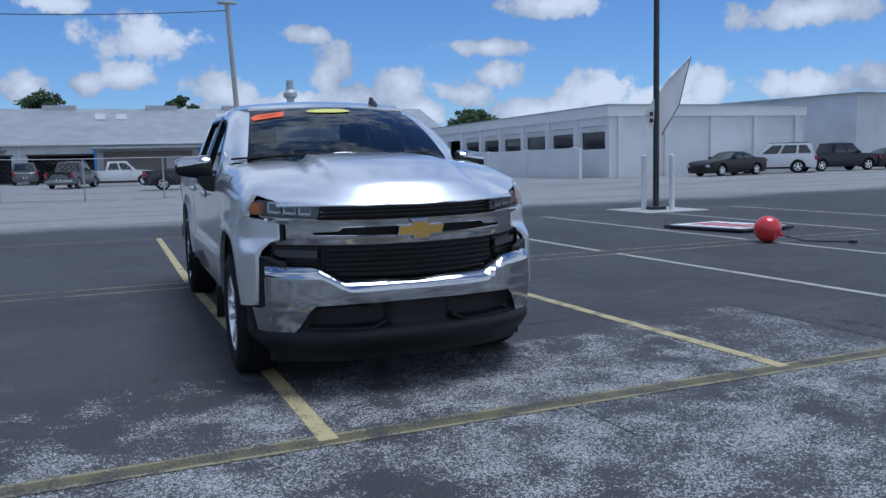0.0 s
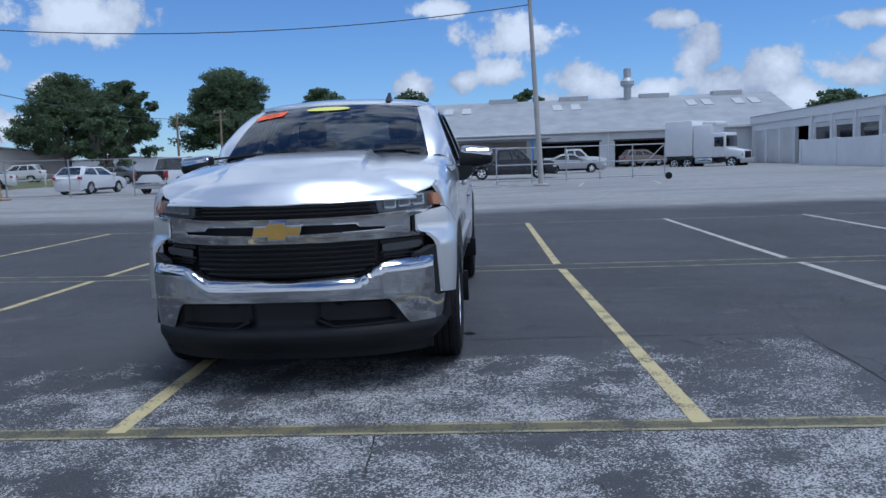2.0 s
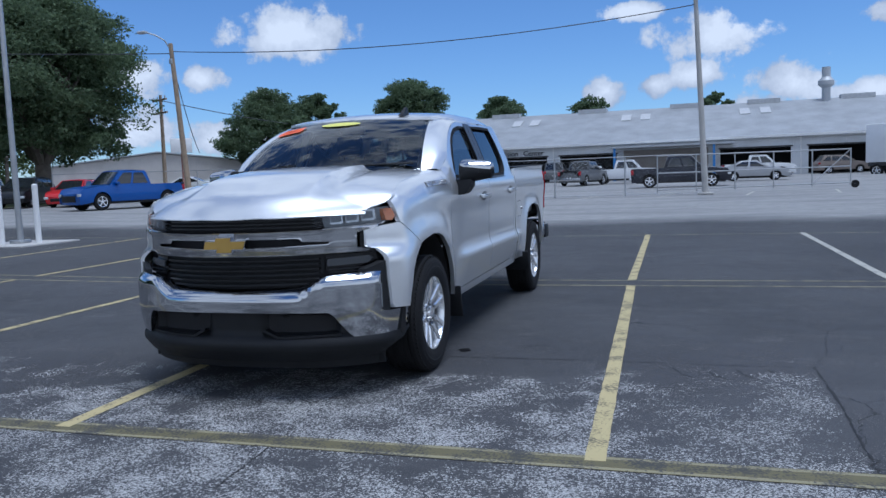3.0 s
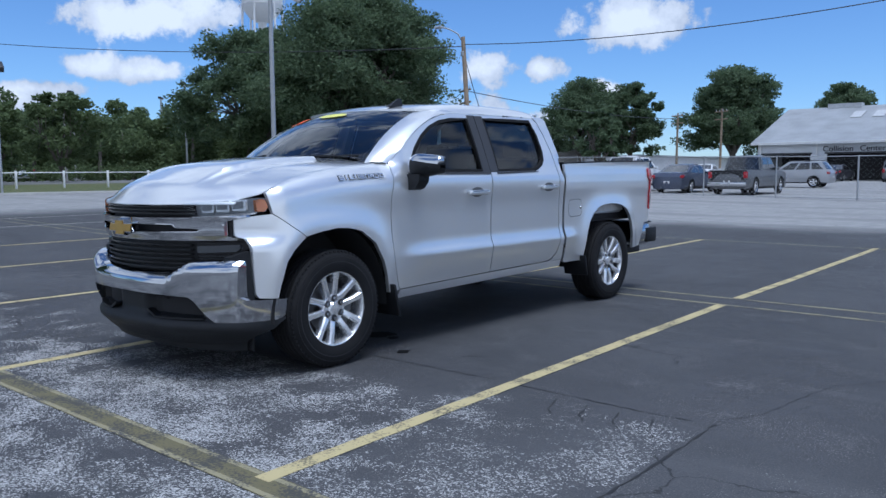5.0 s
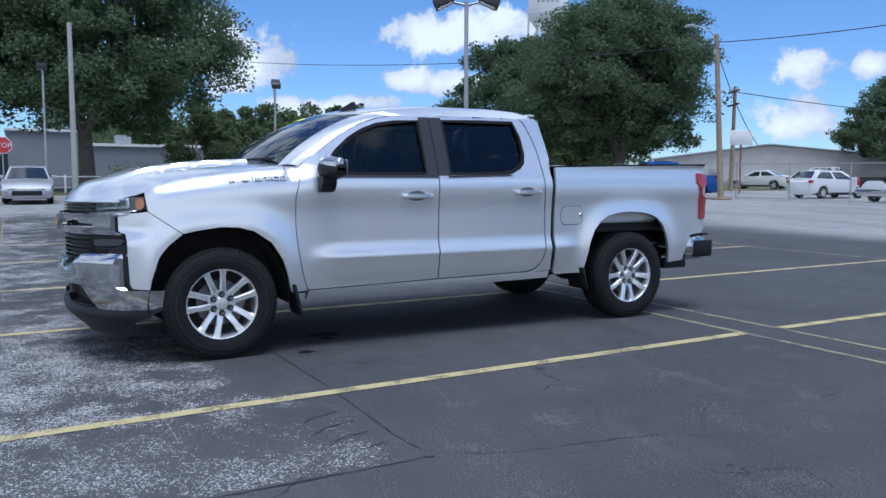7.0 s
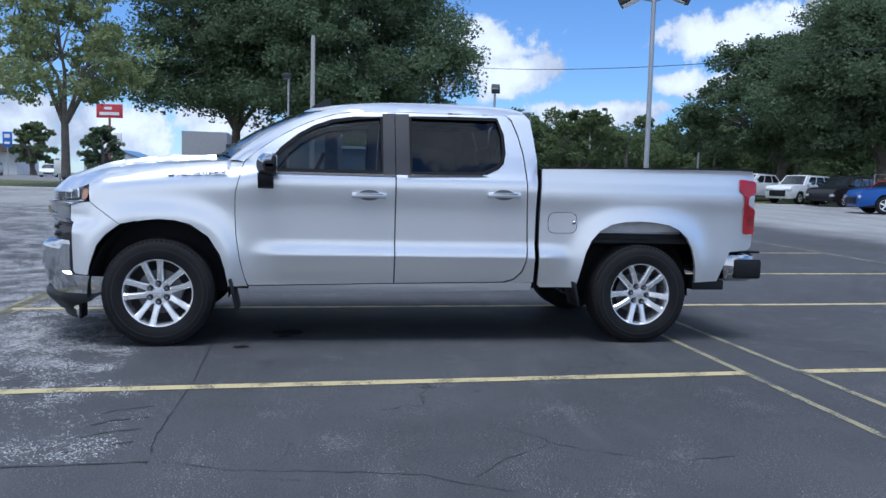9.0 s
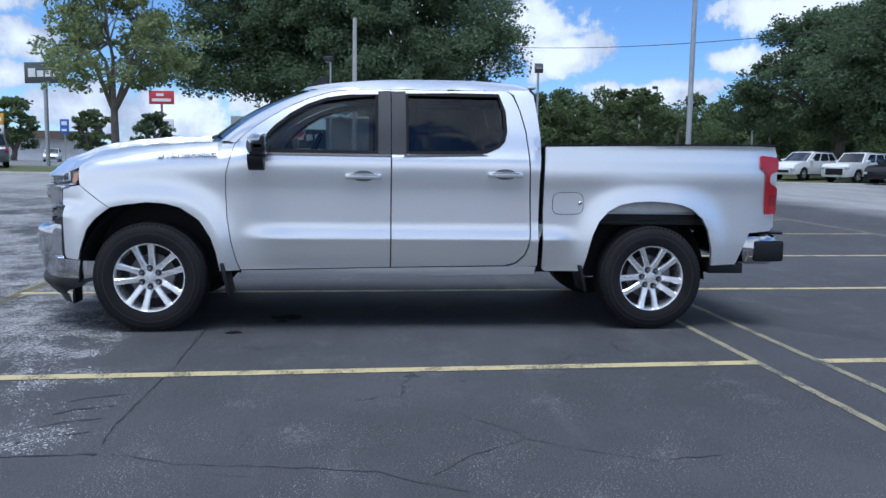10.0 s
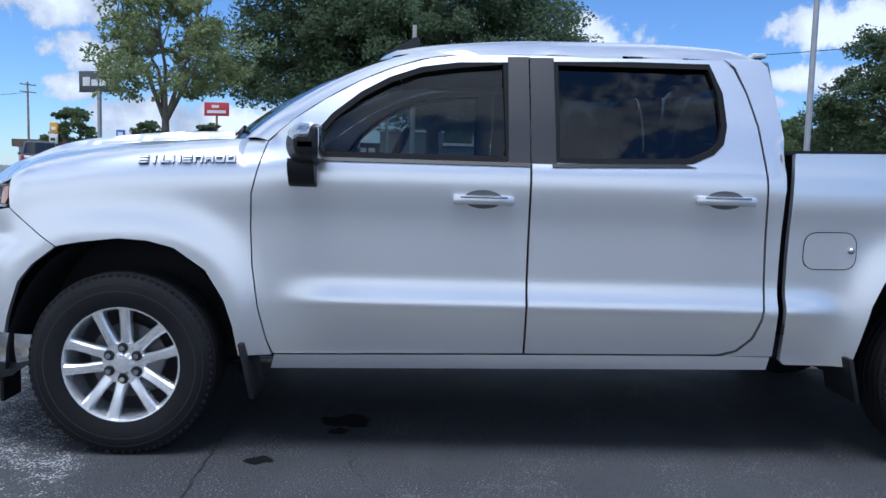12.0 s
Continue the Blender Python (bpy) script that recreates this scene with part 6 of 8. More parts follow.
for sx in (1, -1):
    fl = sx < 0
    lay = side(sx)
    turn_in = Vector((-0.03 * sx, 0, 0))
    part("fender", sheet(FENDER, lay, 0.024, fold=turn_in, flip=fl), SILVER, truck)
    part("fender_tip", sheet(FENDER_TIP, lay, 0.022, fold=turn_in, flip=fl), SILVER, truck)
    # doors with their windows, trims and handles
    for outline, hole, tint, pillar in ((DOOR_F, WIN_F, TINT, (1.641, 1.735)), (DOOR_R, WIN_R, DARK_TINT, (1.741, 1.849))):
        door = part("door", sheet(outline, lay, 0.025, holes=[hole], fold=turn_in, flip=fl), SILVER, truck)
        part("window_trim", sheet(scaled(hole, -0.004), side(sx, 0.0035), 0.05, holes=[scaled(hole, 0.022)], fold=Vector((-0.028 * sx, 0, 0)), flip=fl), TRIM, door, "black rubber window trim")
        part("window", sheet(scaled(hole, 0.012), side(sx, -0.022), 0.08, flip=fl), tint, door, "tinted side window").visible_shadow = False
        part("pillar_panel", sheet([(pillar[0], 1.312), (pillar[1], 1.312), (pillar[1], 1.788), (pillar[0], 1.785)], side(sx, 0.003), 0.06, fold=Vector((-0.012 * sx, 0, 0)), flip=fl), SATIN, door, "black pillar panel")
        y0 = outline[8][0] if outline is DOOR_F else 2.72
        part("belt_moulding", sheet([(hole[0][0] - 0.02, 1.296), (pillar[1] if outline is DOOR_F else 2.46, 1.296 if outline is DOOR_F else 1.313), (pillar[1] if outline is DOOR_F else 2.40, 1.312 if outline is DOOR_F else 1.326), (hole[0][0] - 0.02, 1.312)], side(sx, 0.006), 0.08, fold=Vector((-0.012 * sx, 0, 0)), flip=fl), SATIN, door)
        hy, hz = (1.535, 1.155) if outline is DOOR_F else (2.585, 1.18)
        part("handle_cup_shade", sheet([(hy + 0.085 * math.cos(k * math.tau / 20), hz - 0.004 + 0.040 * math.sin(k * math.tau / 20)) for k in range(20)], side(sx, 0.0025), 0.05, flip=fl), material("handle_recess_shade", (0.16, 0.165, 0.17), 0.35, 0.6), door)
        bm = B()
        box(bm, (-0.016, -0.132, -0.019), (0.016, 0.132, 0.019), 0.011)
        for v in bm.verts:
            v.co = Vector((sx * (side_x(hy, hz) + 0.034 + v.co.x - 0.9 * (v.co.y) ** 2), hy + v.co.y, hz + v.co.z - 0.06 * abs(v.co.y)))
        handle = part("handle", bm, SILVER, door, "body-coloured door handle")
        bm = B()
        box(bm, (-0.004, -0.10, -0.004), (0.004, 0.10, 0.004), 0.002)
        for v in bm.verts:
            v.co = Vector((sx * (side_x(hy, hz) + 0.050 + v.co.x - 0.9 * v.co.y ** 2), hy + v.co.y, hz + v.co.z + 0.006))
        part("handle_strip", bm, CHROME, door)
    part("cab_corner", sheet(CAB_REAR, lay, 0.035, fold=turn_in, flip=fl), SILVER, truck)
    part("rocker_panel", sheet(ROCKER, lay, 0.03, fold=Vector((-0.05 * sx, 0, 0)), flip=fl), SILVER, truck)
    bed = part("bed_side", sheet(BED, lay, 0.025, fold=turn_in, flip=fl), SILVER, truck)
    # windscreen pillar
    vs = np.linspace(0, 1.0, 14)
    top_line = curve([(0.60, 1.378), (0.64, 1.413), (0.72, 1.479), (0.85, 1.571), (1.0, 1.659), (1.15, 1.726), (1.30, 1.772), (1.45, 1.792)])
    a = [screen_fn(0.995, v) * 1.0 for v in vs]
    b = [Vector((side_x(y, top_line(y)) + 0.001, y, top_line(y))) for y in np.linspace(0.60, 1.45, 14)]
    a = [Vector((sx * p.x, p.y, p.z)) for p in a] + [Vector((sx * 0.70, 1.30, roof_fn(0.70, 1.30).z))]
    b = [Vector((sx * p.x, p.y, p.z)) for p in b] + [Vector((sx * side_x(1.5, 1.793), 1.50, 1.794))]
    part("windscreen_pillar", loft(a, b, 6, (0.012 * sx, -0.006, 0.012)), SILVER, truck)
    # tail lamp
    tail = rounded([(4.575, 1.35), (4.742, 1.335), (4.745, 1.235), (4.665, 1.205), (4.662, 1.14), (4.745, 1.10), (4.748, 0.90), (4.640, 0.895), (4.628, 1.12), (4.628, 1.215), (4.575, 1.25)], 0.02)
    part("tail_lamp", sheet(tail, side(sx, 0.014), 0.03, fold=Vector((-0.06 * sx, 0, 0)), flip=fl), RED, truck, "red tail lamp")
    part("tail_lamp_window", sheet(rounded([(4.672, 1.05), (4.735, 1.05), (4.737, 0.97), (4.672, 0.965)], 0.01), side(sx, 0.017), 0.03, flip=fl), material("dark_red_lens", (0.24, 0.006, 0.012), 0.15, coat=0.5), truck)
    # mirror: a tapered black shell with a chrome cap on its upper half
    def shell(z0, z1, grow, back):
        bm = B()
        box(bm, (0.985, 0.70, z0), (1.24, back, z1), 0.032 + grow)
        bmesh.ops.subdivide_edges(bm, edges=[e for e in bm.edges if e.calc_length() > 0.05], cuts=3, use_grid_fill=True)
        for v in bm.verts:
            k = ramp(1.02, 1.24, v.co.x)
            f = max(0, (back - v.co.y) / (back - 0.70))
            v.co.z += (-0.018 * k if v.co.z > 1.36 else 0.030 * k)
            v.co.y += f * (0.055 * k + 0.035 * ((v.co.z - 1.36) / 0.08) ** 2)
            v.co.x = sx * (v.co.x + grow)
            v.co.y -= grow * f
        if sx < 0:
            bmesh.ops.reverse_faces(bm, faces=bm.faces)
        return bm

    mirror = part("door_mirror", shell(1.275, 1.445, 0.0, 0.855), BLACK, truck, "black door mirror with a chrome cap")
    part("mirror_cap", shell(1.372, 1.452, 0.004, 0.835), CHROME, mirror, "chrome mirror cap")
    bm = B()
    box(bm, (min(sx * 1.015, sx * 1.215), 0.853, 1.30), (max(sx * 1.015, sx * 1.215), 0.860, 1.425), 0.003)
    part("mirror_glass", bm, CHROME, mirror)
    arm = rounded([(0.95, 1.30), (1.09, 1.30), (1.09, 1.25), (1.045, 1.195), (0.99, 1.18), (0.945, 1.20)], 0.02)
    bm = B()
    lo, hi = [], []
    for x, z in arm:
        lo.append(bm.verts.new((sx * x, 0.715, z)))
        hi.append(bm.verts.new((sx * x, 0.825, z)))
    bm.faces.new(lo)
    bm.faces.new(hi[::-1])
    for k in range(len(lo)):
        bm.faces.new((lo[k - 1], lo[k], hi[k], hi[k - 1]))
    bmesh.ops.recalc_face_normals(bm, faces=bm.faces)
    part("mirror_arm", bm, BLACK, mirror)
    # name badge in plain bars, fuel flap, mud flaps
    badge_z = lambda y: 1.264 + 0.037 * (y - 0.07)
    strokes = {"top": (0, 1, 0.76, 1), "mid": (0, 1, 0.38, 0.62), "low": (0, 1, 0, 0.24), "left": (0, 0.22, 0, 1), "right": (0.78, 1, 0, 1), "stem": (0.38, 0.62, 0, 1)}
    signs = (("top", "mid", "low"), ("stem",), ("left", "low"), ("left", "right"), ("top", "mid", "low"), ("left", "top", "right"), ("top", "left", "right", "mid"), ("top", "right", "low"), ("top", "low", "left", "right"))
    for k, sign_strokes in enumerate(signs):
        y0 = 0.072 + k * 0.0462
        for off, grow, mat, nm in ((0.007, 0.0018, DARKSTEEL, "badge_edge"), (0.012, 0.0, ALLOY, "badge_bar")):
            glyph = B()
            for q in sign_strokes:
                u0, u1, w0, w1 = strokes[q]
                p0, p1 = y0 + 0.037 * u0 - grow, y0 + 0.037 * u1 + grow
                z0, z1 = 0.030 * w0 - grow, 0.030 * w1 + grow
                layer = off + 0.0003 * sign_strokes.index(q)
                sheet([(p0, badge_z(p0) + z0), (p1, badge_z(p1) + z0), (p1, badge_z(p1) + z1), (p0, badge_z(p0) + z1)], side(sx, layer), 0.04, fold=Vector((-0.008 * sx, 0, 0)), flip=fl, bm=glyph)
            part(nm, glyph, mat, truck)
    if sx > 0:
        flap = rounded([(2.955, 0.885), (2.955, 1.045), (3.185, 1.048), (3.19, 0.888)], 0.06, 6)
        part("fuel_flap_seam", sheet(scaled(flap, -0.004), side(sx, 0.0015), 0.05, holes=[flap], flip=fl), GLOSSBLACK, bed)
        part("fuel_flap", sheet(flap, side(sx, 0.002), 0.04, flip=fl), SILVER, bed)
        bm = B()
        bmesh.ops.create_uvsphere(bm, u_segments=12, v_segments=8, radius=0.016, matrix=pose(side_x(3.165, 0.97) + 0.004, 3.165, 0.97))
        part("fuel_flap_catch", bm, CHROME, bed)
    for y, z0, z1, w in ((0.515, 0.51, 0.27, 0.10), (3.17, 0.50, 0.30, 0.06)):
        bm = B()
        box(bm, (-0.13, -0.012, z1), (0.13, 0.012, z0), 0.008)
        for v in bm.verts:
            v.co = Vector((sx * (0.90 + v.co.x), y + v.co.y + (z0 - v.co.z) * 0.22, v.co.z))
        part("mud_flap", bm, BLACK, truck)
    # wheel housings
    for (hy, hz), mat in ((HUB_F, DARK_AND_SHADE), (HUB_R, DARK_AND_SHADE)):
        n = 20
        pts_arc = [(hy + 0.50 * math.cos(math.pi * k / n) , 0.36 + 0.60 * math.sin(math.pi * k / n)) for k in range(n + 1)]
        a = [Vector((sx * (0.955 if hy < 1 else 0.80), y, z)) for y, z in pts_arc]
        b = [Vector((sx * 0.56, y, z)) for y, z in pts_arc]
        bm = loft(a, b, 1)
        bm.faces.new([bm.verts.new(p) for p in b])
        part("wheel_housing", bm, mat, truck)
    if True:
        part("bed_underside", sheet([(3.32, 0.905), (4.17, 0.905), (4.12, 0.965), (3.86, 1.0), (3.5, 1.0), (3.36, 0.955)], lambda y, z: Vector((sx * (0.90 - 0.10 * (1 - z)), y, z)), 0.1), LINER, truck, "bare grey metal inside the wheel arch")
        bm = B()
        box(bm, (min(sx * 0.86, sx * 0.90), 3.28, 0.885), (max(sx * 0.86, sx * 0.90), 4.10, 0.905), 0.003)
        part("arch_rail", bm, STEEL, truck)

# bed: rails, inner walls, tailgate, rear bumper
for sx in (1, -1):
    bm = B()
    pts_in = [(0.90, 2.89), (0.955, 2.89), (0.945, 4.70), (0.90, 4.70)]
    for (y0, z0), (y1, z1) in zip([(2.885, 1.388), (3.5, 1.404), (4.1, 1.416)], [(3.5, 1.404), (4.1, 1.416), (4.70, 1.422)]):
        box(bm, (min(sx * 0.86, sx * 0.955), y0, -0.005), (max(sx * 0.86, sx * 0.955), y1, 0.012))
        for v in bm.verts:
            if v.co.z < 0.5:
                v.co.z += z0 + (z1 - z0) * (v.co.y - y0) / (y1 - y0)
    bmesh.ops.remove_doubles(bm, verts=bm.verts, dist=0.0005)
    part("bed_rail_cap", bm, BLACK, truck, "black bed rail cap")
bm = B()
for lo, hi in (((-0.87, 2.88, 0.86), (-0.85, 4.70, 1.39)), ((0.85, 2.88, 0.86), (0.87, 4.70, 1.39)), ((-0.87, 2.87, 0.86), (0.87, 2.885, 1.38)), ((-0.87, 2.88, 0.84), (0.87, 4.70, 0.86))):
    box(bm, lo, hi)
part("bed_box", bm, BLACK, truck, smooth=False)
bm = B()
box(bm, (-0.86, 4.70, 0.78), (0.86, 4.755, 1.415), 0.012)
gate = part("tailgate", bm, SILVER, truck)
bm = B()
box(bm, (-0.11, 4.752, 1.22), (0.11, 4.764, 1.28), 0.005)
part("tailgate_handle", bm, BLACK, gate)
bm = B()
box(bm, (-0.97, 4.46, 0.50), (0.97, 4.84, 0.745), 0.075)
for v in bm.verts:
    v.co.y -= 0.12 * max(0, (abs(v.co.x) - 0.75) / 0.22) ** 2 * (1 if v.co.y > 4.7 else 0)
rb = part("rear_bumper", bm, CHROME, truck, "chrome rear step bumper")
for sx in (1, -1):
    bm = B()
    box(bm, (min(sx * 0.955, sx * 0.981), 4.56, 0.53), (max(sx * 0.955, sx * 0.981), 4.80, 0.69), 0.02)
    part("bumper_end_pad", bm, BLACK, rb)
bm = B()
box(bm, (-0.90, 4.56, 0.735), (0.90, 4.83, 0.755), 0.006)
part("step_pad", bm, BLACK, rb)

# cab back wall with its window
part("cab_back", sheet([(-0.88, 0.6), (0.88, 0.6), (0.93, 1.35), (0.76, 1.80), (0.5, 1.865), (-0.5, 1.865), (-0.76, 1.80), (-0.93, 1.35)], lambda x, z: Vector((x, 2.86 - 0.06 * max(0, z - 1.38), z)), 0.15, holes=[rounded([(-0.62, 1.42), (0.62, 1.42), (0.58, 1.76), (-0.58, 1.76)], 0.05)]), SILVER, truck)
part("rear_window", sheet([(-0.63, 1.41), (0.63, 1.41), (0.59, 1.77), (-0.59, 1.77)], lambda x, z: Vector((x, 2.855 - 0.06 * max(0, z - 1.38), z)), 0.2), DARK_TINT, truck).visible_shadow = False
bm = B()
box(bm, (-0.66, 2.80, 1.838), (0.66, 2.872, 1.862), 0.010)
part("roof_spoiler", bm, SILVER, truck)

# roof aerial fin
bm = B()
fin = [(1.09, 0.0), (1.22, 0.075), (1.245, 0.075), (1.255, 0.0)]
lo = [bm.verts.new((0.40 - 0.022 * (1 - 0.6 * z / 0.075), y, 1.838 + z + 0.03 * (y - 1.0))) for y, z in fin]
hi = [bm.verts.new((0.40 + 0.022 * (1 - 0.6 * z / 0.075), y, 1.838 + z + 0.03 * (y - 1.0))) for y, z in fin]
bm.faces.new(lo)
bm.faces.new(hi[::-1])
for k in range(4):
    bm.faces.new((lo[k - 1], lo[k], hi[k], hi[k - 1]))
part("aerial_fin", bm, BLACK, truck, "black aerial fin")

# ---- nose ----
def nose_fn(off):
    return lambda x, z: Vector((x, front_y(x) + off, z))


def bump_fn(off):
    return lambda x, z: Vector((x, bumper_y(x) + off + 0.035 * ((z - 0.60) / 0.2) ** 2, z))


part("nose_backing", sheet([(-0.87, 0.42), (0.87, 0.42), (0.87, 1.13), (0.5, 1.13), (-0.5, 1.13), (-0.87, 1.13)], nose_fn(0.065), 0.06), DARK_AND_SHADE, truck)
grille = part("upper_grille", sheet([(-0.56, 1.045), (0.56, 1.045), (0.54, 1.132), (0.30, 1.124), (0, 1.12), (-0.30, 1.124), (-0.54, 1.132)], nose_fn(0.04), 0.05), BLACK, truck, "black upper grille")
for z in (1.056, 1.078, 1.100):
    part("grille_slat", sheet([(-0.55, z), (0.55, z), (0.55, z + 0.009), (-0.55, z + 0.009)], nose_fn(0.018), 0.06, fold=Vector((0, 0.025, 0))), GLOSSBLACK, grille)
frame_outline = [(-0.84, 1.052), (-0.60, 1.040), (-0.3, 1.036), (0.3, 1.036), (0.60, 1.040), (0.84, 1.052), (0.845, 1.040), (0.735, 1.012), (0.735, 0.925), (0.79, 0.905), (0.78, 0.893), (0.30, 0.890), (-0.30, 0.890), (-0.78, 0.893), (-0.79, 0.905), (-0.735, 0.925), (-0.735, 1.012), (-0.845, 1.040)]
slots = [rounded([(s * 0.13, 0.942), (s * 0.595, 0.952), (s * 0.60, 0.966), (s * 0.46, 0.972), (s * 0.44, 0.992), (s * 0.13, 0.994)], 0.008) for s in (1, -1)]


def frame_fn(x, z):
    return Vector((x, front_y(x) - 0.14 * (z - 0.965) - 0.012 * math.sin((z - 0.89) / 0.15 * math.pi) ** 2 - 0.012 * math.exp(-(((z - 1.036) / 0.014) ** 2)) - 0.012 * math.exp(-(((z - 0.93) / 0.02) ** 2)), z))


part("grille_frame", sheet(frame_outline, frame_fn, 0.02, holes=slots, fold=Vector((0, 0.03, 0))), CHROME, truck, "chrome grille frame")
lower = [(-0.55, 0.887), (0.55, 0.887), (0.545, 0.78), (0.48, 0.715), (0.40, 0.700), (-0.40, 0.700), (-0.48, 0.715), (-0.545, 0.78)]
lg = part("lower_grille", sheet(lower, nose_fn(0.045), 0.06), BLACK, truck, "black lower grille")
for k in range(6):
    z = 0.712 + 0.029 * k
    w = 0.47 if k == 0 else 0.53
    part("grille_slat", sheet([(-w, z), (w, z), (w, z + 0.011), (-w, z + 0.011)], nose_fn(0.012), 0.06, fold=Vector((0, 0.03, 0))), GLOSSBLACK if k % 2 else BLACK, lg)

# emblem: a plain gold cross shape with a chrome edge
cross = [(-0.148, -0.030), (-0.045, -0.030), (-0.052, -0.052), (0.052, -0.052), (0.058, -0.030), (0.135, -0.030), (0.152, 0.030), (0.048, 0.030), (0.054, 0.052), (-0.050, 0.052), (-0.058, 0.030), (-0.132, 0.030)]
em = part("emblem", sheet([(x * 0.98, 0.966 + z) for x, z in cross], lambda x, z: Vector((x, front_y(x) - 0.042, z)), 0.03, fold=Vector((0, 0.03, 0))), CHROME, truck, "gold emblem with a chrome rim")
part("emblem_face", sheet([(x * 0.98, 0.966 + z) for x, z in scaled(cross, 0.008)], lambda x, z: Vector((x, front_y(x) - 0.047, z)), 0.03, fold=Vector((0, 0.006, 0))), GOLD, em)

for s in (1, -1):
    fl = s < 0
    # headlamp
    lamp_out = [(s * x, z) for x, z in ((0.51, 1.128), (0.65, 1.140), (0.76, 1.148), (0.85, 1.158), (0.870, 1.155), (0.872, 1.072), (0.84, 1.062), (0.72, 1.050), (0.58, 1.045), (0.52, 1.052))]

    def lamp_fn(off):
        return lambda x, z: Vector((x, front_y(x) + off + 0.035 * max(0, (abs(x) - 0.80) / 0.07) ** 2, z))

    hl = part("headlamp", sheet(lamp_out, lamp_fn(0.045), 0.03), LAMP_BACK, truck, "clear headlamp with an amber corner")
    for k in range(3):
        x0 = 0.595 + 0.078 * k
        z0 = 1.064 + 0.006 * k
        part("lamp_unit", sheet(rounded([(s * x0, z0), (s * (x0 + 0.066), z0 + 0.004), (s * (x0 + 0.064), z0 + 0.072), (s * (x0 - 0.002), z0 + 0.066)], 0.010), lamp_fn(0.024), 0.015, fold=Vector((0, 0.012, 0))), LED, hl)
        part("lamp_eye", sheet(rounded([(s * (x0 + 0.007), z0 + 0.014), (s * (x0 + 0.058), z0 + 0.017), (s * (x0 + 0.056), z0 + 0.062), (s * (x0 + 0.006), z0 + 0.057)], 0.008), lamp_fn(0.019), 0.015), LAMP_BACK, hl)
    part("lens", sheet(lamp_out, lamp_fn(-0.004), 0.03), LENS, hl).visible_shadow = False
    part("turn_signal", sheet([(s * 0.858, 1.080), (s * 0.870, 1.082), (s * 0.870, 1.150), (s * 0.860, 1.148)], lamp_fn(0.006), 0.012, fold=Vector((0, 0.02, 0))), AMBER, hl, "amber turn signal")
    # its side face
    part("turn_signal_side", sheet([(-0.546, 1.074), (-0.514, 1.072), (-0.494, 1.10), (-0.50, 1.146), (-0.546, 1.144)], lambda y, z: Vector((s * (side_x(y, min(z, 1.09)) - 0.004 - 0.02 * ramp(1.08, 1.16, z)), y, z)), 0.015, fold=Vector((-0.03 * s, 0, 0))), AMBER, hl)
    part("lamp_strip", sheet([(s * 0.56, 1.036), (s * 0.70, 1.042), (s * 0.855, 1.056), (s * 0.866, 1.068), (s * 0.70, 1.052), (s * 0.57, 1.044)], lamp_fn(-0.010), 0.03, fold=Vector((0, 0.03, 0))), CHROME, hl)
    # fog lamp pocket
    pocket = [(s * 0.560, 0.882), (s * 0.80, 0.882), (s * 0.87, 0.876), (s * 0.865, 0.775), (s * 0.80, 0.765), (s * 0.60, 0.765), (s * 0.562, 0.79)]
    fp = part("fog_lamp_pocket", sheet(pocket, nose_fn(0.03), 0.05), GLOSSBLACK, truck)
    part("fog_lamp", sheet(rounded([(s * 0.575, 0.815), (s * 0.78, 0.822), (s * 0.80, 0.845), (s * 0.79, 0.866), (s * 0.575, 0.858)], 0.012), nose_fn(0.006), 0.03, fold=Vector((0, 0.02, 0))), material("fog_lamp_lens", (0.07, 0.075, 0.08), 0.15, 0.2), fp, "clear fog lamp")
    for z in (0.772, 0.79):
        part("pocket_slat", sheet([(s * 0.58, z), (s * 0.84, z), (s * 0.84, z + 0.008), (s * 0.58, z + 0.008)], nose_fn(0.008), 0.05, fold=Vector((0, 0.02, 0))), BLACK, fp)
    # black frame round the fender tip and the air slot beside the bumper
    part("nose_frame", sheet([(s * 0.742, 1.03), (s * 0.80, 1.045), (s * 0.80, 0.925), (s * 0.90, 0.900), (s * 0.90, 0.885), (s * 0.745, 0.888)], lambda x, z: Vector((x, front_y(x) + 0.012, z)), 0.03, fold=Vector((0, 0.03, 0))), GLOSSBLACK, truck)
    part("air_slot", sheet([(-0.71, 0.79), (-0.618, 0.83), (-0.612, 0.70), (-0.600, 0.52), (-0.71, 0.52)], lambda y, z: Vector((s * (side_x(y, z) - 0.014), y, z)), 0.03, fold=Vector((-0.05 * s, 0, 0))), BLACK, truck)

# chrome bumper with its black lower half
bumper_top = [(0.0, 0.690), (0.40, 0.694), (0.46, 0.705), (0.56, 0.752), (0.62, 0.765), (0.80, 0.772), (0.862, 0.770), (0.866, 0.75)]
bumper_bottom = [(0.868, 0.545), (0.885, 0.525), (0.948, 0.515), (0.952, 0.415), (0.93, 0.385), (0.78, 0.375), (0.725, 0.385), (0.70, 0.42), (0.645, 0.52), (0.615, 0.548), (0.40, 0.556), (0.0, 0.558)]
half = bumper_top + bumper_bottom
outline = half + [(-x, z) for x, z in reversed(half) if x > 0]


def chrome_fn(x, z):
    y = bumper_y(x)
    top = 0.69 + 0.08 * ramp(0.42, 0.60, abs(x))
    roll = max(0, (z - top + 0.055) / 0.055)
    return Vector((x, y + 0.060 * roll**2 + 0.05 * max(0, (0.60 - z) / 0.22) ** 2, z))


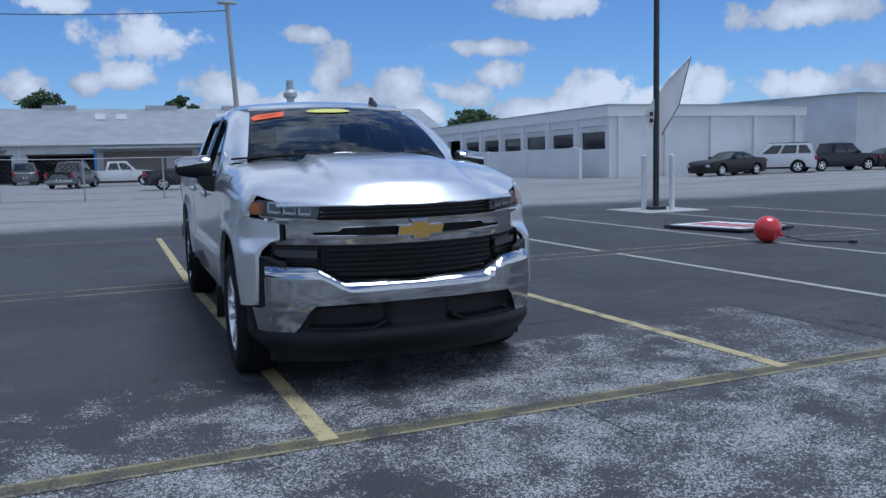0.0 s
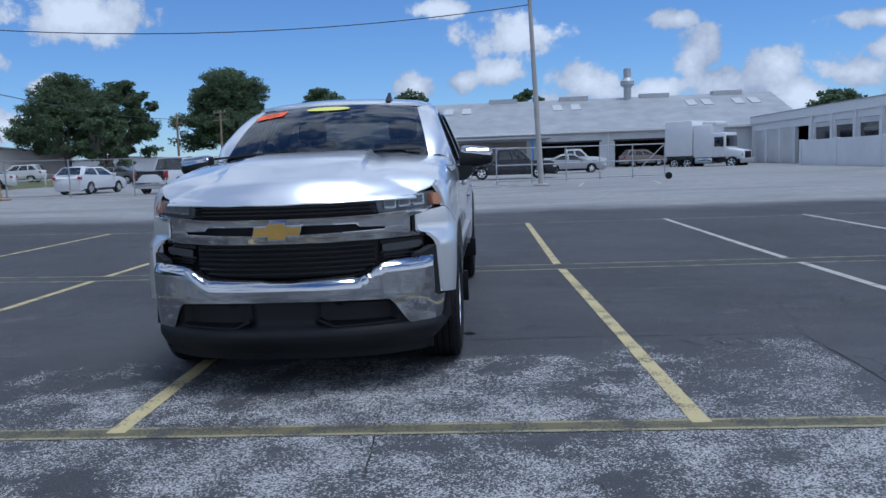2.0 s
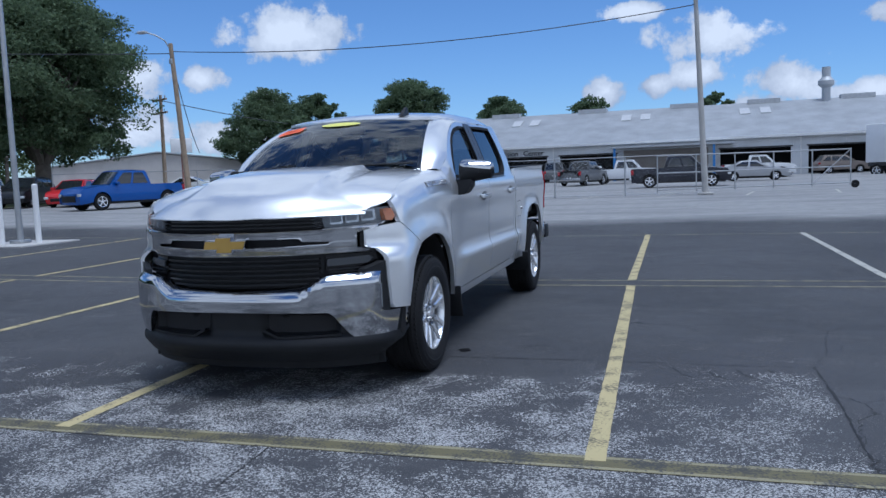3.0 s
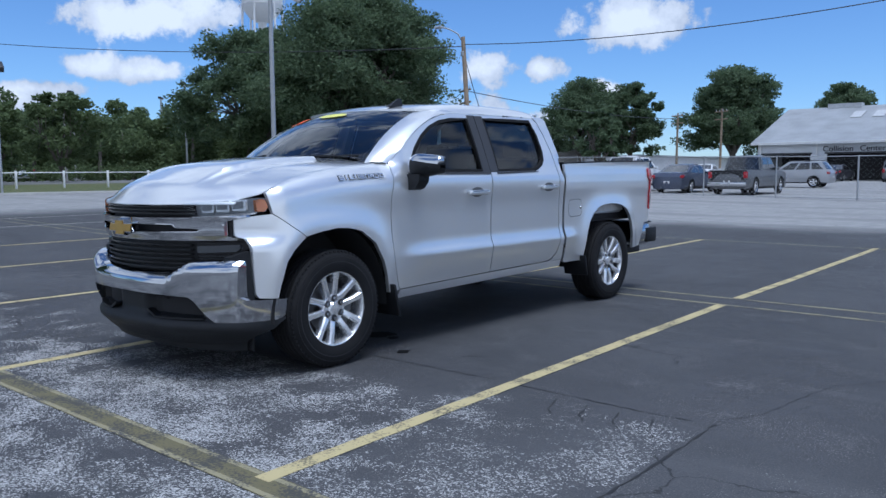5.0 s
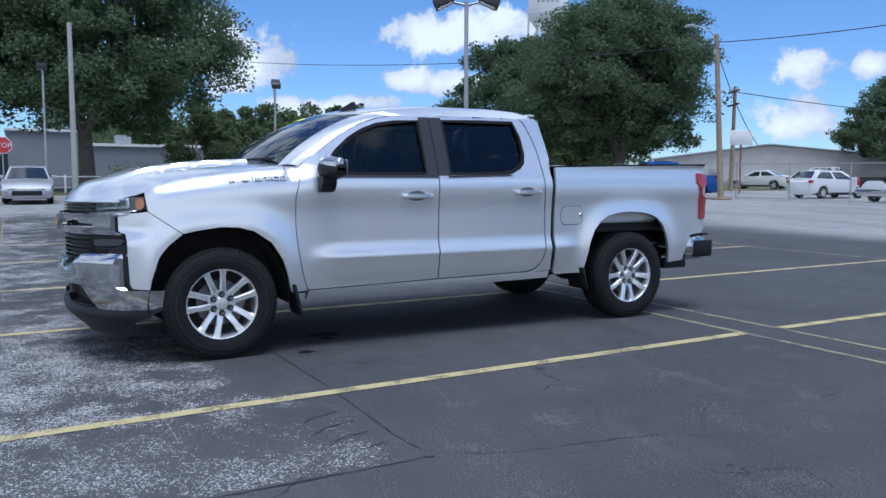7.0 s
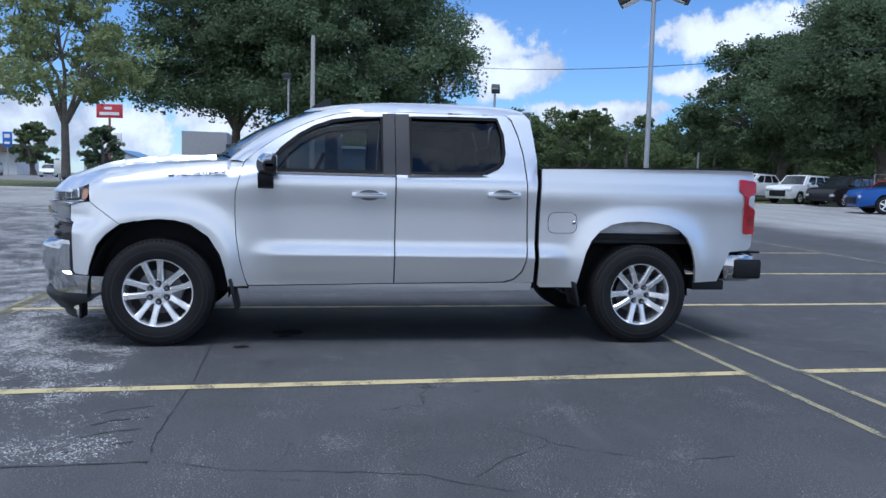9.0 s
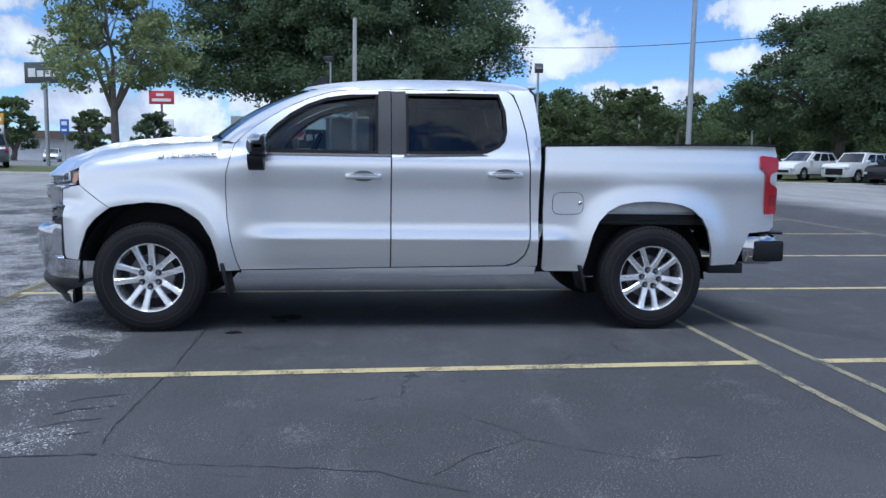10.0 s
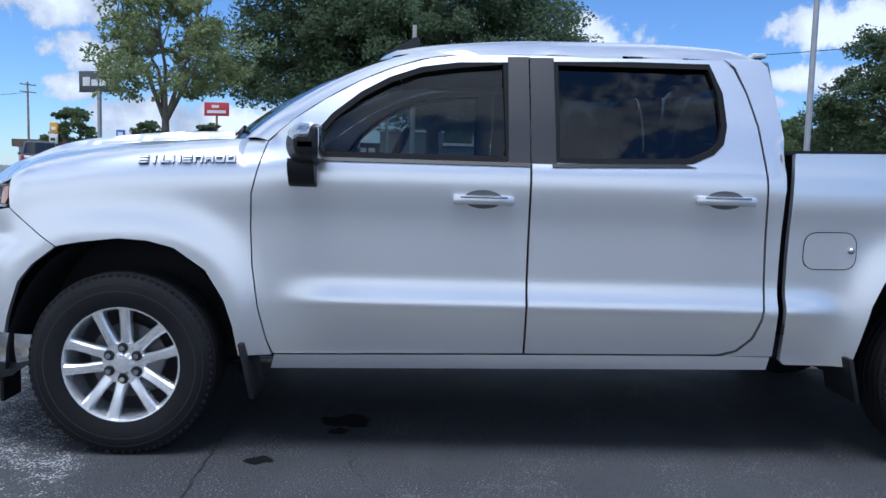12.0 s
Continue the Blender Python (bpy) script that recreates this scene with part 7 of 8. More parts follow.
bumper = part("front_bumper", sheet(outline, chrome_fn, 0.022, fold=Vector((0, 0.06, 0))), CHROME, truck, "chrome front bumper with dark lower half")
low = [(-0.95, 0.40), (-0.72, 0.56), (0.72, 0.56), (0.95, 0.40), (0.93, 0.33), (0.84, 0.255), (0.60, 0.235), (-0.60, 0.235), (-0.84, 0.255), (-0.93, 0.33)]


def lower_fn(x, z):
    pocket = 0.07 * ramp(0.16, 0.24, abs(x)) * (1 - ramp(0.58, 0.66, abs(x))) * ramp(0.40, 0.43, z - 0.10 * (0.45 - abs(x)) * 0) * (1 - ramp(0.52, 0.545, z))
    lip = -0.045 * ramp(0.42, 0.36, z) if z < 0.42 else 0.0
    return Vector((x, bumper_y(x) + 0.075 + pocket + lip + 0.10 * max(0, (0.33 - z) / 0.1), z))


part("bumper_valance", sheet(low, lower_fn, 0.025), BLACK, bumper, "black plastic lower bumper")
for s in (1, -1):
    part("lower_insert", sheet(rounded([(s * 0.25, 0.44), (s * 0.36, 0.405), (s * 0.62, 0.42), (s * 0.60, 0.52), (s * 0.25, 0.525)], 0.02), lambda x, z: Vector((x, bumper_y(x) + 0.125, z)), 0.05), DARK_AND_SHADE, bumper)
    part("lower_bar", sheet([(s * 0.20, 0.435), (s * 0.29, 0.392), (s * 0.66, 0.40), (s * 0.66, 0.413), (s * 0.295, 0.405), (s * 0.21, 0.447)], lambda x, z: Vector((x, bumper_y(x) + 0.05, z)), 0.03, fold=Vector((0, 0.05, 0))), BLACK, bumper)
bm = loft([(x, bumper_y(x) + 0.14, 0.26) for x in np.linspace(-0.82, 0.82, 20)], [(x, bumper_y(x) + 0.17, 0.185) for x in np.linspace(-0.80, 0.80, 20)], 2)
part("air_dam", bm, BLACK, bumper)
for s in (1, -1):
    bm = B()
    box(bm, (s * 0.76 - 0.08, -0.585, 0.185), (s * 0.76 + 0.08, -0.565, 0.42), 0.006)
    part("front_flap", bm, BLACK, truck)

# ---- wheels ----
def build_wheel():
    w = bpy.data.objects.new("wheel", None)
    scene.collection.objects.link(w)
    bm = B()
    prof = [(0.252, -0.125), (0.275, -0.133), (0.31, -0.138), (0.345, -0.136), (0.375, -0.124), (0.392, -0.106)]
    for k in range(-2, 3):
        gx = k * 0.042
        prof += [(0.3995, gx - 0.016), (0.400, gx + 0.016), (0.390, gx + 0.019), (0.390, gx + 0.023)] if k < 2 else [(0.3995, gx - 0.016), (0.400, gx + 0.012)]
    prof += [(0.392, 0.106), (0.375, 0.124), (0.345, 0.136), (0.31, 0.138), (0.275, 0.133), (0.252, 0.125), (0.245, 0.10), (0.245, -0.10)]
    revolve(bm, prof, 0, 0, 0, 64, close=True)
    for k in range(72):
        a = k * math.tau / 72
        for s in (1, -1):
            m = Matrix.Rotation(a + s * 0.02, 4, "X") @ Matrix.Translation((s * 0.108, 0, 0.381))
            box(bm, (-0.014, -0.008, -0.012), (0.012, 0.008, 0.010), m=m)
    bmesh.ops.recalc_face_normals(bm, faces=bm.faces)
    part("tyre", bm, RUBBER, w)
    bm = B()
    for r0, r1 in ((0.318, 0.324), (0.352, 0.355)):
        revolve(bm, [(r0, 0.1385), (r1, 0.1385)], 0, 0, 0, 64)
    part("tyre_ring", bm, material("sidewall_ring", (0.016, 0.016, 0.017), 0.7), w)
    bm = B()
    revolve(bm, [(0.236, -0.11), (0.232, 0.07), (0.236, 0.105), (0.244, 0.120), (0.259, 0.123), (0.260, 0.112), (0.248, 0.10), (0.243, -0.11)], 0, 0, 0, 64, close=True)
    bmesh.ops.recalc_face_normals(bm, faces=bm.faces)
    part("rim", bm, ALLOY, w, "bright machined alloy rim")
    bm = B()
    revolve(bm, [(0.001, 0.020), (0.165, 0.020), (0.165, 0.005)], 0, 0, 0, 48)
    part("brake_disc", bm, DISC, w)
    bm = B()
    revolve(bm, [(0.001, -0.03), (0.24, -0.03)], 0, 0, 0, 48)
    part("wheel_back", bm, DARK_AND_SHADE, w)
    bm = B()
    box(bm, (0.02, 0.085, -0.075), (0.075, 0.165, 0.075), 0.012, m=Matrix.Rotation(radians(-20), 4, "X"))
    part("brake_caliper", bm, DISC, w)
    # five pairs of spokes
    sp = B()
    for k in range(5):
        for s in (1, -1):
            base = Matrix.Rotation(radians(72 * k + 11.5), 4, "X")
            rows = []
            for r, off, wd, x0, x1 in ((0.082, 0.028, 0.026, 0.045, 0.091), (0.11, 0.034, 0.0235, 0.055, 0.100), (0.16, 0.045, 0.0220, 0.065, 0.108), (0.215, 0.056, 0.0240, 0.072, 0.115), (0.247, 0.063, 0.032, 0.080, 0.120)):
                ring = [base @ Vector((x, s * off + c, r)) for x, c in ((x0, -wd), (x1 - 0.010, -wd * 0.98), (x1, -wd * 0.62), (x1, wd * 0.62), (x1 - 0.010, wd * 0.98), (x0, wd))]
                rows.append([sp.verts.new(p) for p in ring])
            for a, b in zip(rows, rows[1:]):
                for j in range(6):
                    sp.faces.new((a[j], a[(j + 1) % 6], b[(j + 1) % 6], b[j]))
    bmesh.ops.recalc_face_normals(sp, faces=sp.faces)
    part("spokes", sp, ALLOY, w)
    bm = B()
    revolve(bm, [(0.092, 0.04), (0.096, 0.083), (0.090, 0.092), (0.05, 0.090), (0.044, 0.098), (0.038, 0.106), (0.001, 0.108)], 0, 0, 0, 36)
    hub = part("hub", bm, ALLOY, w)
    for k in range(6):
        bm = B()
        a = radians(60 * k)
        tube(bm, (0.085, 0.068 * math.sin(a), 0.068 * math.cos(a)), (0.112, 0.068 * math.sin(a), 0.068 * math.cos(a)), 0.0155, 0.012, 8)
        part("lug_nut", bm, CHROME, hub)
        # flat near-black disc paints the shade of the pocket round the nut
        bm = B()
        tube(bm, (0.0925, 0.068 * math.sin(a), 0.068 * math.cos(a)), (0.0945, 0.068 * math.sin(a), 0.068 * math.cos(a)), 0.0225, 0.0225, 12)
        part("lug_pocket_shade", bm, DARK_AND_SHADE, hub)
    return w


wheel = build_wheel()
wheel.parent = truck
wheel.matrix_basis = pose(AXLE, 0, 0.398)
for x, y, flip_z in ((AXLE, 3.745, 0), (-AXLE, 0, 180), (-AXLE, 3.745, 180)):
    copy_thing(wheel, pose(x, y, 0.398, 22 * (y > 0) + 9 * (x < 0), 0, flip_z))

# ---- underside ----
bm = B()
for lo, hi in (((-0.50, -0.75, 0.38), (-0.40, 4.60, 0.50)), ((0.40, -0.75, 0.38), (0.50, 4.60, 0.50)), ((-0.86, 0.55, 0.42), (0.86, 2.85, 0.50)), ((-0.55, -0.6, 0.40), (0.55, 0.6, 0.95)), ((-0.86, 2.87, 0.80), (0.86, 4.68, 0.84)), ((-0.25, 1.0, 0.33), (0.15, 2.2, 0.45))):
    box(bm, lo, hi, 0.01)
part("chassis", bm, DARK_AND_SHADE, truck, smooth=False)
bm = B()
tube(bm, (-0.80, 3.745, 0.398), (0.80, 3.745, 0.398), 0.05)
bmesh.ops.create_uvsphere(bm, u_segments=16, v_segments=10, radius=0.15, matrix=pose(0.0, 3.745, 0.40))
part("rear_axle", bm, DARKSTEEL, truck)
bm = B()
tube(bm, (-0.80, 0, 0.36), (0.80, 0, 0.36), 0.035)
part("front_axle", bm, DARKSTEEL, truck)
bm = B()
box(bm, (-0.62, 4.45, 0.49), (-0.30, 4.52, 0.60), 0.01)
tube(bm, (0.62, 4.2, 0.46), (0.62, 4.62, 0.46), 0.035)
part("hitch", bm, DARKSTEEL, truck)
for sx in (1, -1):
    bm = B()
    box(bm, (min(sx * 0.80, sx * 0.93), 4.22, 0.43), (max(sx * 0.80, sx * 0.93), 4.50, 0.51), 0.008)
    part("rear_quarter_guard", bm, BLACK, truck)

# ---- cabin ----
bm = B()
for lo, hi in (((-0.90, 0.50, 0.50), (0.90, 2.84, 0.55)), ((-0.93, 0.52, 0.55), (-0.90, 2.84, 1.29)), ((0.90, 0.52, 0.55), (0.93, 2.84, 1.29))):
    box(bm, lo, hi)
part("cabin_lining", bm, DASH, truck, smooth=False)
part("headliner", sheet([(-0.66, 1.15), (0.66, 1.15), (0.70, 1.6), (0.70, 2.75), (-0.70, 2.75), (-0.70, 1.6)], lambda x, y: roof_fn(x, y) - Vector((0, 0, 0.035)), 0.1), material("headliner_cloth", (0.30, 0.29, 0.27), 0.95, bump=0.1), truck)
bm = B()
box(bm, (-0.86, 0.48, 0.95), (0.86, 1.00, 1.335), 0.05)
part("dashboard", bm, DASH, truck)
bm = B()
n = 28
ring = [[bm.verts.new(Vector((0.40, 1.12, 1.30)) + Matrix.Rotation(radians(-25), 3, "X") @ Vector(((0.185 + 0.016 * math.cos(b * math.tau / 8)) * math.cos(a * math.tau / n), 0.016 * math.sin(b * math.tau / 8), (0.185 + 0.016 * math.cos(b * math.tau / 8)) * math.sin(a * math.tau / n)))) for b in range(8)] for a in range(n)]
for a in range(n):
    for b in range(8):
        bm.faces.new((ring[a][b], ring[(a + 1) % n][b], ring[(a + 1) % n][(b + 1) % 8], ring[a][(b + 1) % 8]))
tube(bm, (0.40, 1.0, 1.24), (0.40, 1.12, 1.30), 0.06, 0.05)
box(bm, (0.23, 1.10, 1.285), (0.57, 1.125, 1.315), 0.006)
part("steering_wheel", bm, DASH, truck, "black steering wheel")
for x, y, w in ((0.42, 1.58, 0.27), (-0.42, 1.58, 0.27)):
    seat = part("seat", (lambda b: (box(b, (x - w, y - 0.30, 0.80), (x + w, y + 0.22, 0.97), 0.05), b)[1])(B()), SEAT, truck, "black cloth front seat")
    bm = B()
    box(bm, (-w, -0.06, 0), (w, 0.07, 0.62), 0.05, m=pose(x, y + 0.16, 0.92, -14))
    part("backrest", bm, SEAT, seat)
    bm = B()
    box(bm, (-0.13, -0.05, 0), (0.13, 0.05, 0.20), 0.045, m=pose(x, y + 0.31, 1.55, -8))
    tube(bm, (x - 0.06, y + 0.31, 1.48), (x - 0.06, y + 0.32, 1.60), 0.008, seg=6)
    tube(bm, (x + 0.06, y + 0.31, 1.48), (x + 0.06, y + 0.32, 1.60), 0.008, seg=6)
    part("headrest", bm, SEAT, seat)
bm = B()
box(bm, (-0.80, 2.25, 0.80), (0.80, 2.70, 0.95), 0.05)
box(bm, (-0.80, 2.66, 0.92), (0.80, 2.78, 1.44), 0.05)
bench = part("rear_bench", bm, SEAT, truck)
for x in (-0.5, 0.5):
    bm = B()
    box(bm, (x - 0.13, 2.68, 1.45), (x + 0.13, 2.77, 1.60), 0.04)
    part("headrest", bm, SEAT, bench)
bm = B()
box(bm, (-0.11, 1.00, 1.70), (0.11, 1.03, 1.77), 0.012)
tube(bm, (0, 1.01, 1.77), (0, 0.99, 1.80), 0.01, seg=8)
part("rear_view_mirror", bm, DASH, truck)


# ---- other vehicles ----
CAR_GLASS = material("dark_car_glass", (0.015, 0.018, 0.022), 0.08, coat=0.8)
LAMP_CLEAR = material("pale_lamp", (0.60, 0.62, 0.64), 0.12, 0.3, coat=1.0)


def paint(name, color, metal=0.2):
    return material(name, color, 0.42, metal, coat=0.45, spec=0.3, spread=0.03, scale=1.5)


PAINT = {
    "white": paint("white_car_paint", (0.72, 0.73, 0.74), 0.0), "black": paint("black_car_paint", (0.012, 0.013, 0.015)), "silver": paint("silver_car_paint", (0.42, 0.43, 0.45), 0.5),
    "grey": paint("grey_car_paint", (0.13, 0.135, 0.14), 0.4), "blue": paint("blue_car_paint", (0.012, 0.085, 0.34), 0.3), "navy": paint("navy_car_paint", (0.06, 0.075, 0.12), 0.4),
    "red": paint("red_car_paint", (0.50, 0.02, 0.025), 0.2), "tan": paint("tan_car_paint", (0.26, 0.22, 0.19), 0.4), "dark": paint("dark_blue_car_paint", (0.018, 0.02, 0.03), 0.3),
}

# per kind: length, width, height, wheel radius, axle places, shoulder line, cabin (rear foot, rear top, front top, front foot)
KINDS = {
    "sedan": (4.80, 1.82, 1.45, 0.33, (-1.42, 1.38), ((-2.40, 0.80), (-2.36, 0.98), (-1.6, 1.02), (-0.6, 0.96), (0.7, 0.94), (1.5, 0.86), (2.2, 0.72), (2.40, 0.58)), (-1.75, -0.85, 0.15, 0.98)),
    "coupe": (5.00, 1.92, 1.45, 0.36, (-1.50, 1.45), ((-2.50, 0.85), (-2.45, 1.02), (-1.7, 1.05), (-0.6, 1.00), (0.5, 1.00), (1.5, 0.95), (2.3, 0.84), (2.50, 0.68)), (-1.70, -0.75, 0.0, 0.75)),
    "hatch": (4.30, 1.74, 1.48, 0.31, (-1.30, 1.28), ((-2.15, 0.85), (-2.12, 1.02), (-1.4, 1.03), (-0.4, 0.97), (0.8, 0.95), (1.4, 0.88), (2.0, 0.74), (2.15, 0.58)), (-2.02, -1.55, 0.20, 1.12)),
    "crossover": (4.45, 1.83, 1.66, 0.35, (-1.33, 1.32), ((-2.22, 0.90), (-2.18, 1.10), (-1.4, 1.10), (-0.4, 1.06), (0.8, 1.06), (1.5, 1.02), (2.1, 0.86), (2.22, 0.66)), (-2.05, -1.65, 0.20, 1.02)),
    "boxy": (4.30, 1.80, 1.68, 0.35, (-1.30, 1.28), ((-2.15, 0.95), (-2.12, 1.10), (-1.4, 1.10), (-0.4, 1.09), (0.7, 1.08), (1.4, 1.06), (2.05, 1.00), (2.15, 0.85)), (-2.02, -1.86, 0.35, 0.86)),
    "suv": (5.20, 2.02, 1.90, 0.40, (-1.50, 1.50), ((-2.60, 1.00), (-2.56, 1.18), (-1.6, 1.18), (-0.4, 1.16), (0.9, 1.16), (1.7, 1.13), (2.45, 1.02), (2.60, 0.80)), (-2.48, -2.25, 0.25, 1.00)),
    "pickup": (5.75, 1.98, 1.88, 0.40, (-1.78, 1.78), ((-2.87, 1.00), (-2.85, 1.18), (-1.6, 1.17), (-0.4, 1.15), (1.2, 1.15), (1.9, 1.12), (2.70, 1.02), (2.87, 0.80)), (-0.92, -0.70, 0.62, 1.30)),
}


def car_wheel(parent, x, y, r, out):
    bm = B()
    w = 0.11
    prof = [(r * 0.62, -w), (r * 0.9, -w), (r, -w * 0.7), (r, w * 0.7), (r * 0.9, w), (r * 0.62, w)]
    rings = [[bm.verts.new((x + a * math.cos(k * math.tau / 24), y + b, r + a * math.sin(k * math.tau / 24))) for k in range(24)] for a, b in prof]
    for a, b in zip(rings, rings[1:]):
        for k in range(24):
            bm.faces.new((a[k], a[(k + 1) % 24], b[(k + 1) % 24], b[k]))
    wheel_ob = part("wheel", bm, RUBBER, parent)
    bm = B()
    for k in range(5):
        a = k * math.tau / 5
        m = Matrix.Translation((x, y + out * 0.085, r)) @ Matrix.Rotation(a, 4, "Y")
        box(bm, (-0.035, -0.02, 0.02), (0.035, 0.02, r * 0.60), m=m)
    tube(bm, (x, y + out * 0.05, r), (x, y + out * 0.108, r), 0.06, 0.05, 12)
    rr = [[bm.verts.new((x + q * math.cos(k * math.tau / 24), y + out * d, r + q * math.sin(k * math.tau / 24))) for k in range(24)] for q, d in ((r * 0.56, 0.10), (r * 0.64, 0.112))]
    for k in range(24):
        bm.faces.new((rr[0][k], rr[0][(k + 1) % 24], rr[1][(k + 1) % 24], rr[1][k]))
    part("rim", bm, ALLOY, wheel_ob)
    bm = B()
    tube(bm, (x, y - 0.05, r), (x, y + out * 0.03, r), r * 0.6, r * 0.6, 20)
    part("hub", bm, DARK_AND_SHADE, wheel_ob)


def vehicle(kind, x, y, heading, colour, label, z=None, cat="car", plate_side=None):
    L, W, H, R, axles, shoulder_pts, cab = KINDS[kind]
    body_mat = PAINT[colour]
    v = thing("parked_" + ("pickup" if kind == "pickup" else "car"), label, cat, pose(x, y, ground_z(x, y) if z is None else z, 0, 0, heading), group="parked cars")
    top = curve(shoulder_pts)
    low = 0.20 if kind in ("sedan", "coupe", "hatch") else 0.30
    zs = curve([(0.15, 0.90), (0.35, 0.965), (0.62, 1.0), (0.9, 0.985), (1.2, 0.94)])

    def half(xx, zz):
        e = max(0, (abs(xx) - L / 2 + 0.55) / 0.55)
        return W / 2 * zs(zz * 1.0) * (1 - 0.13 * e * e)

    front, rear = shoulder_pts[-1], shoulder_pts[0]
    arch = []
    for ax in sorted(axles, reverse=True):
        arch += [(ax + (R + 0.06) * math.cos(math.pi * k / 8), max(low, R + (R + 0.07) * math.sin(math.pi * k / 8))) for k in range(9)]
    outline = [(p[0], p[1]) for p in shoulder_pts] + [(front[0] - 0.02, low + 0.05), (front[0] - 0.10, low)] + arch + [(rear[0] + 0.10, low), (rear[0] + 0.02, low + 0.08)]
    for s in (1, -1):
        part("side_panel", sheet(outline, lambda a, b: Vector((a, s * half(a, b), b)), 0.16, fold=Vector((0, -0.06 * s, 0)), flip=s > 0), body_mat, v)
    # hood and deck, nose and tail
    st = np.linspace(rear[0], front[0], 34)
    bed = kind == "pickup"
    rows = [[Vector((a, half(a, top(a)) * c, top(a) + 0.045 * (1 - c * c) * min(1, (L / 2 - abs(a)) / 0.3))) for c in (-1, -0.8, -0.4, 0, 0.4, 0.8, 1)] for a in st]
    if bed:
        rows = [r for r in rows if r[0].x > cab[0] - 0.1]
    bm = B()
    g = [[bm.verts.new(p) for p in r] for r in rows]
    for a, b in zip(g, g[1:]):
        for k in range(6):
            bm.faces.new((a[k], a[k + 1], b[k + 1], b[k]))
    part("hood", bm, body_mat, v)
    for sgn, p in ((1, front), (-1, rear)):
        bm = B()
        rows = []
        for zz in np.linspace(low, p[1], 6):
            bow = 0.05 * sgn * math.sin(math.pi * (zz - low) / (p[1] - low + 0.01))
            rows.append([bm.verts.new((p[0] + bow - sgn * 0.10 * c * c, half(p[0], zz) * c, zz)) for c in np.linspace(-1, 1, 9)])
        for a, b in zip(rows, rows[1:]):
            for k in range(8):
                bm.faces.new((a[k], a[k + 1], b[k + 1], b[k]))
        part("bumper" if not (bed and sgn < 0) else "tailgate", bm, body_mat, v)
    nz, tz = front[1], rear[1]
    bm = B()
    box(bm, (front[0] - 0.02, -W * 0.28, low + 0.12), (front[0] + 0.055, W * 0.28, nz - 0.08), 0.02)
    part("grille", bm, BLACK, v)
    for s in (1, -1):
        bm = B()
        box(bm, (front[0] - 0.22, s * W * 0.40 - 0.14, nz - 0.13), (front[0] + 0.01, s * W * 0.40 + 0.10, nz + 0.01), 0.03)
        part("headlamp", bm, LAMP_CLEAR, v)
        bm = B()
        hgt = 0.30 if kind in ("pickup", "suv", "boxy") else 0.15
        box(bm, (rear[0] - 0.02, s * W * 0.42 - 0.10, tz + 0.10 - hgt), (rear[0] + 0.16, s * W * 0.42 + 0.07, tz + 0.10), 0.02)
        part("tail_lamp", bm, RED, v)
        bm = B()
        box(bm, (cab[3] - 0.40, s * (W / 2 + 0.02) - 0.10, top(cab[3]) + 0.02), (cab[3] - 0.22, s * (W / 2 + 0.02) + 0.10, top(cab[3]) + 0.17), 0.03)
        part("door_mirror", bm, body_mat, v)
    bm = B()
    box(bm, (rear[0] - 0.045, -0.16, low + 0.28), (rear[0] - 0.02, 0.16, low + 0.40), 0.005)
    part("plate", bm, WHITE_PAINT, v)
    # cabin
    rf, rt, ft, ff = cab
    tw = W / 2 * (0.70 if kind in ("sedan", "coupe", "hatch") else 0.76)
    foot = lambda a: Vector((a, W / 2 * 0.905, top(a) - 0.02))
    crown = curve([(rt - 0.3, H - 0.10), (rt, H - 0.045), ((rt + ft) / 2, H), (ft, H - 0.035), (ft + 0.3, H - 0.09)])
    for s in (1, -1):
        q = [foot(rf), foot(ff), Vector((ft, tw, crown(ft))), Vector((rt, tw, crown(rt)))]
        fn = lambda u, w_: Vector(((q[0].x * (1 - u) + q[1].x * u) * (1 - w_) + (q[3].x * (1 - u) + q[2].x * u) * w_, s * ((W / 2 * 0.905) * (1 - w_) + tw * w_ + 0.03 * math.sin(math.pi * w_)), (q[0].z * (1 - u) + q[1].z * u) * (1 - w_) + (q[3].z * (1 - u) + q[2].z * u) * w_))
        part("cabin_side", sheet([(0, 0), (1, 0), (1, 1), (0, 1)], fn, 0.15, flip=s < 0), body_mat, v)
        panes = ((0.07, 0.47), (0.53, 0.93)) if kind not in ("suv", "crossover", "boxy") else ((0.05, 0.28), (0.32, 0.60), (0.64, 0.93))
        for a0, a1 in panes:
            part("side_window", sheet(rounded([(a0, 0.12), (a1, 0.12), (a1 - (0.06 if a1 > 0.9 else 0), 0.86), (a0 + (0.06 if a0 < 0.1 else 0), 0.86)], 0.04), lambda u, w_: fn(u, w_) + Vector((0, s * 0.008, 0.004)), 0.15, flip=s < 0), CAR_GLASS, v)
    for name, a, b in (("windscreen", ff, ft), ("rear_window", rf, rt)):
        fa, tb = foot(a), crown(b)
        fn2 = lambda u, w_: Vector((a * (1 - w_) + b * w_ + (0.06 if a > 0 else -0.06) * (1 - u * u) * (1 - w_ * 0.3), u * (W / 2 * 0.905 * (1 - w_) + tw * w_), fa.z * (1 - w_) + tb * w_ + 0.02 * (1 - u * u)))
        part(name + "_frame", sheet([(-1, 0), (1, 0), (1, 1), (-1, 1)], fn2, 0.25), body_mat, v)
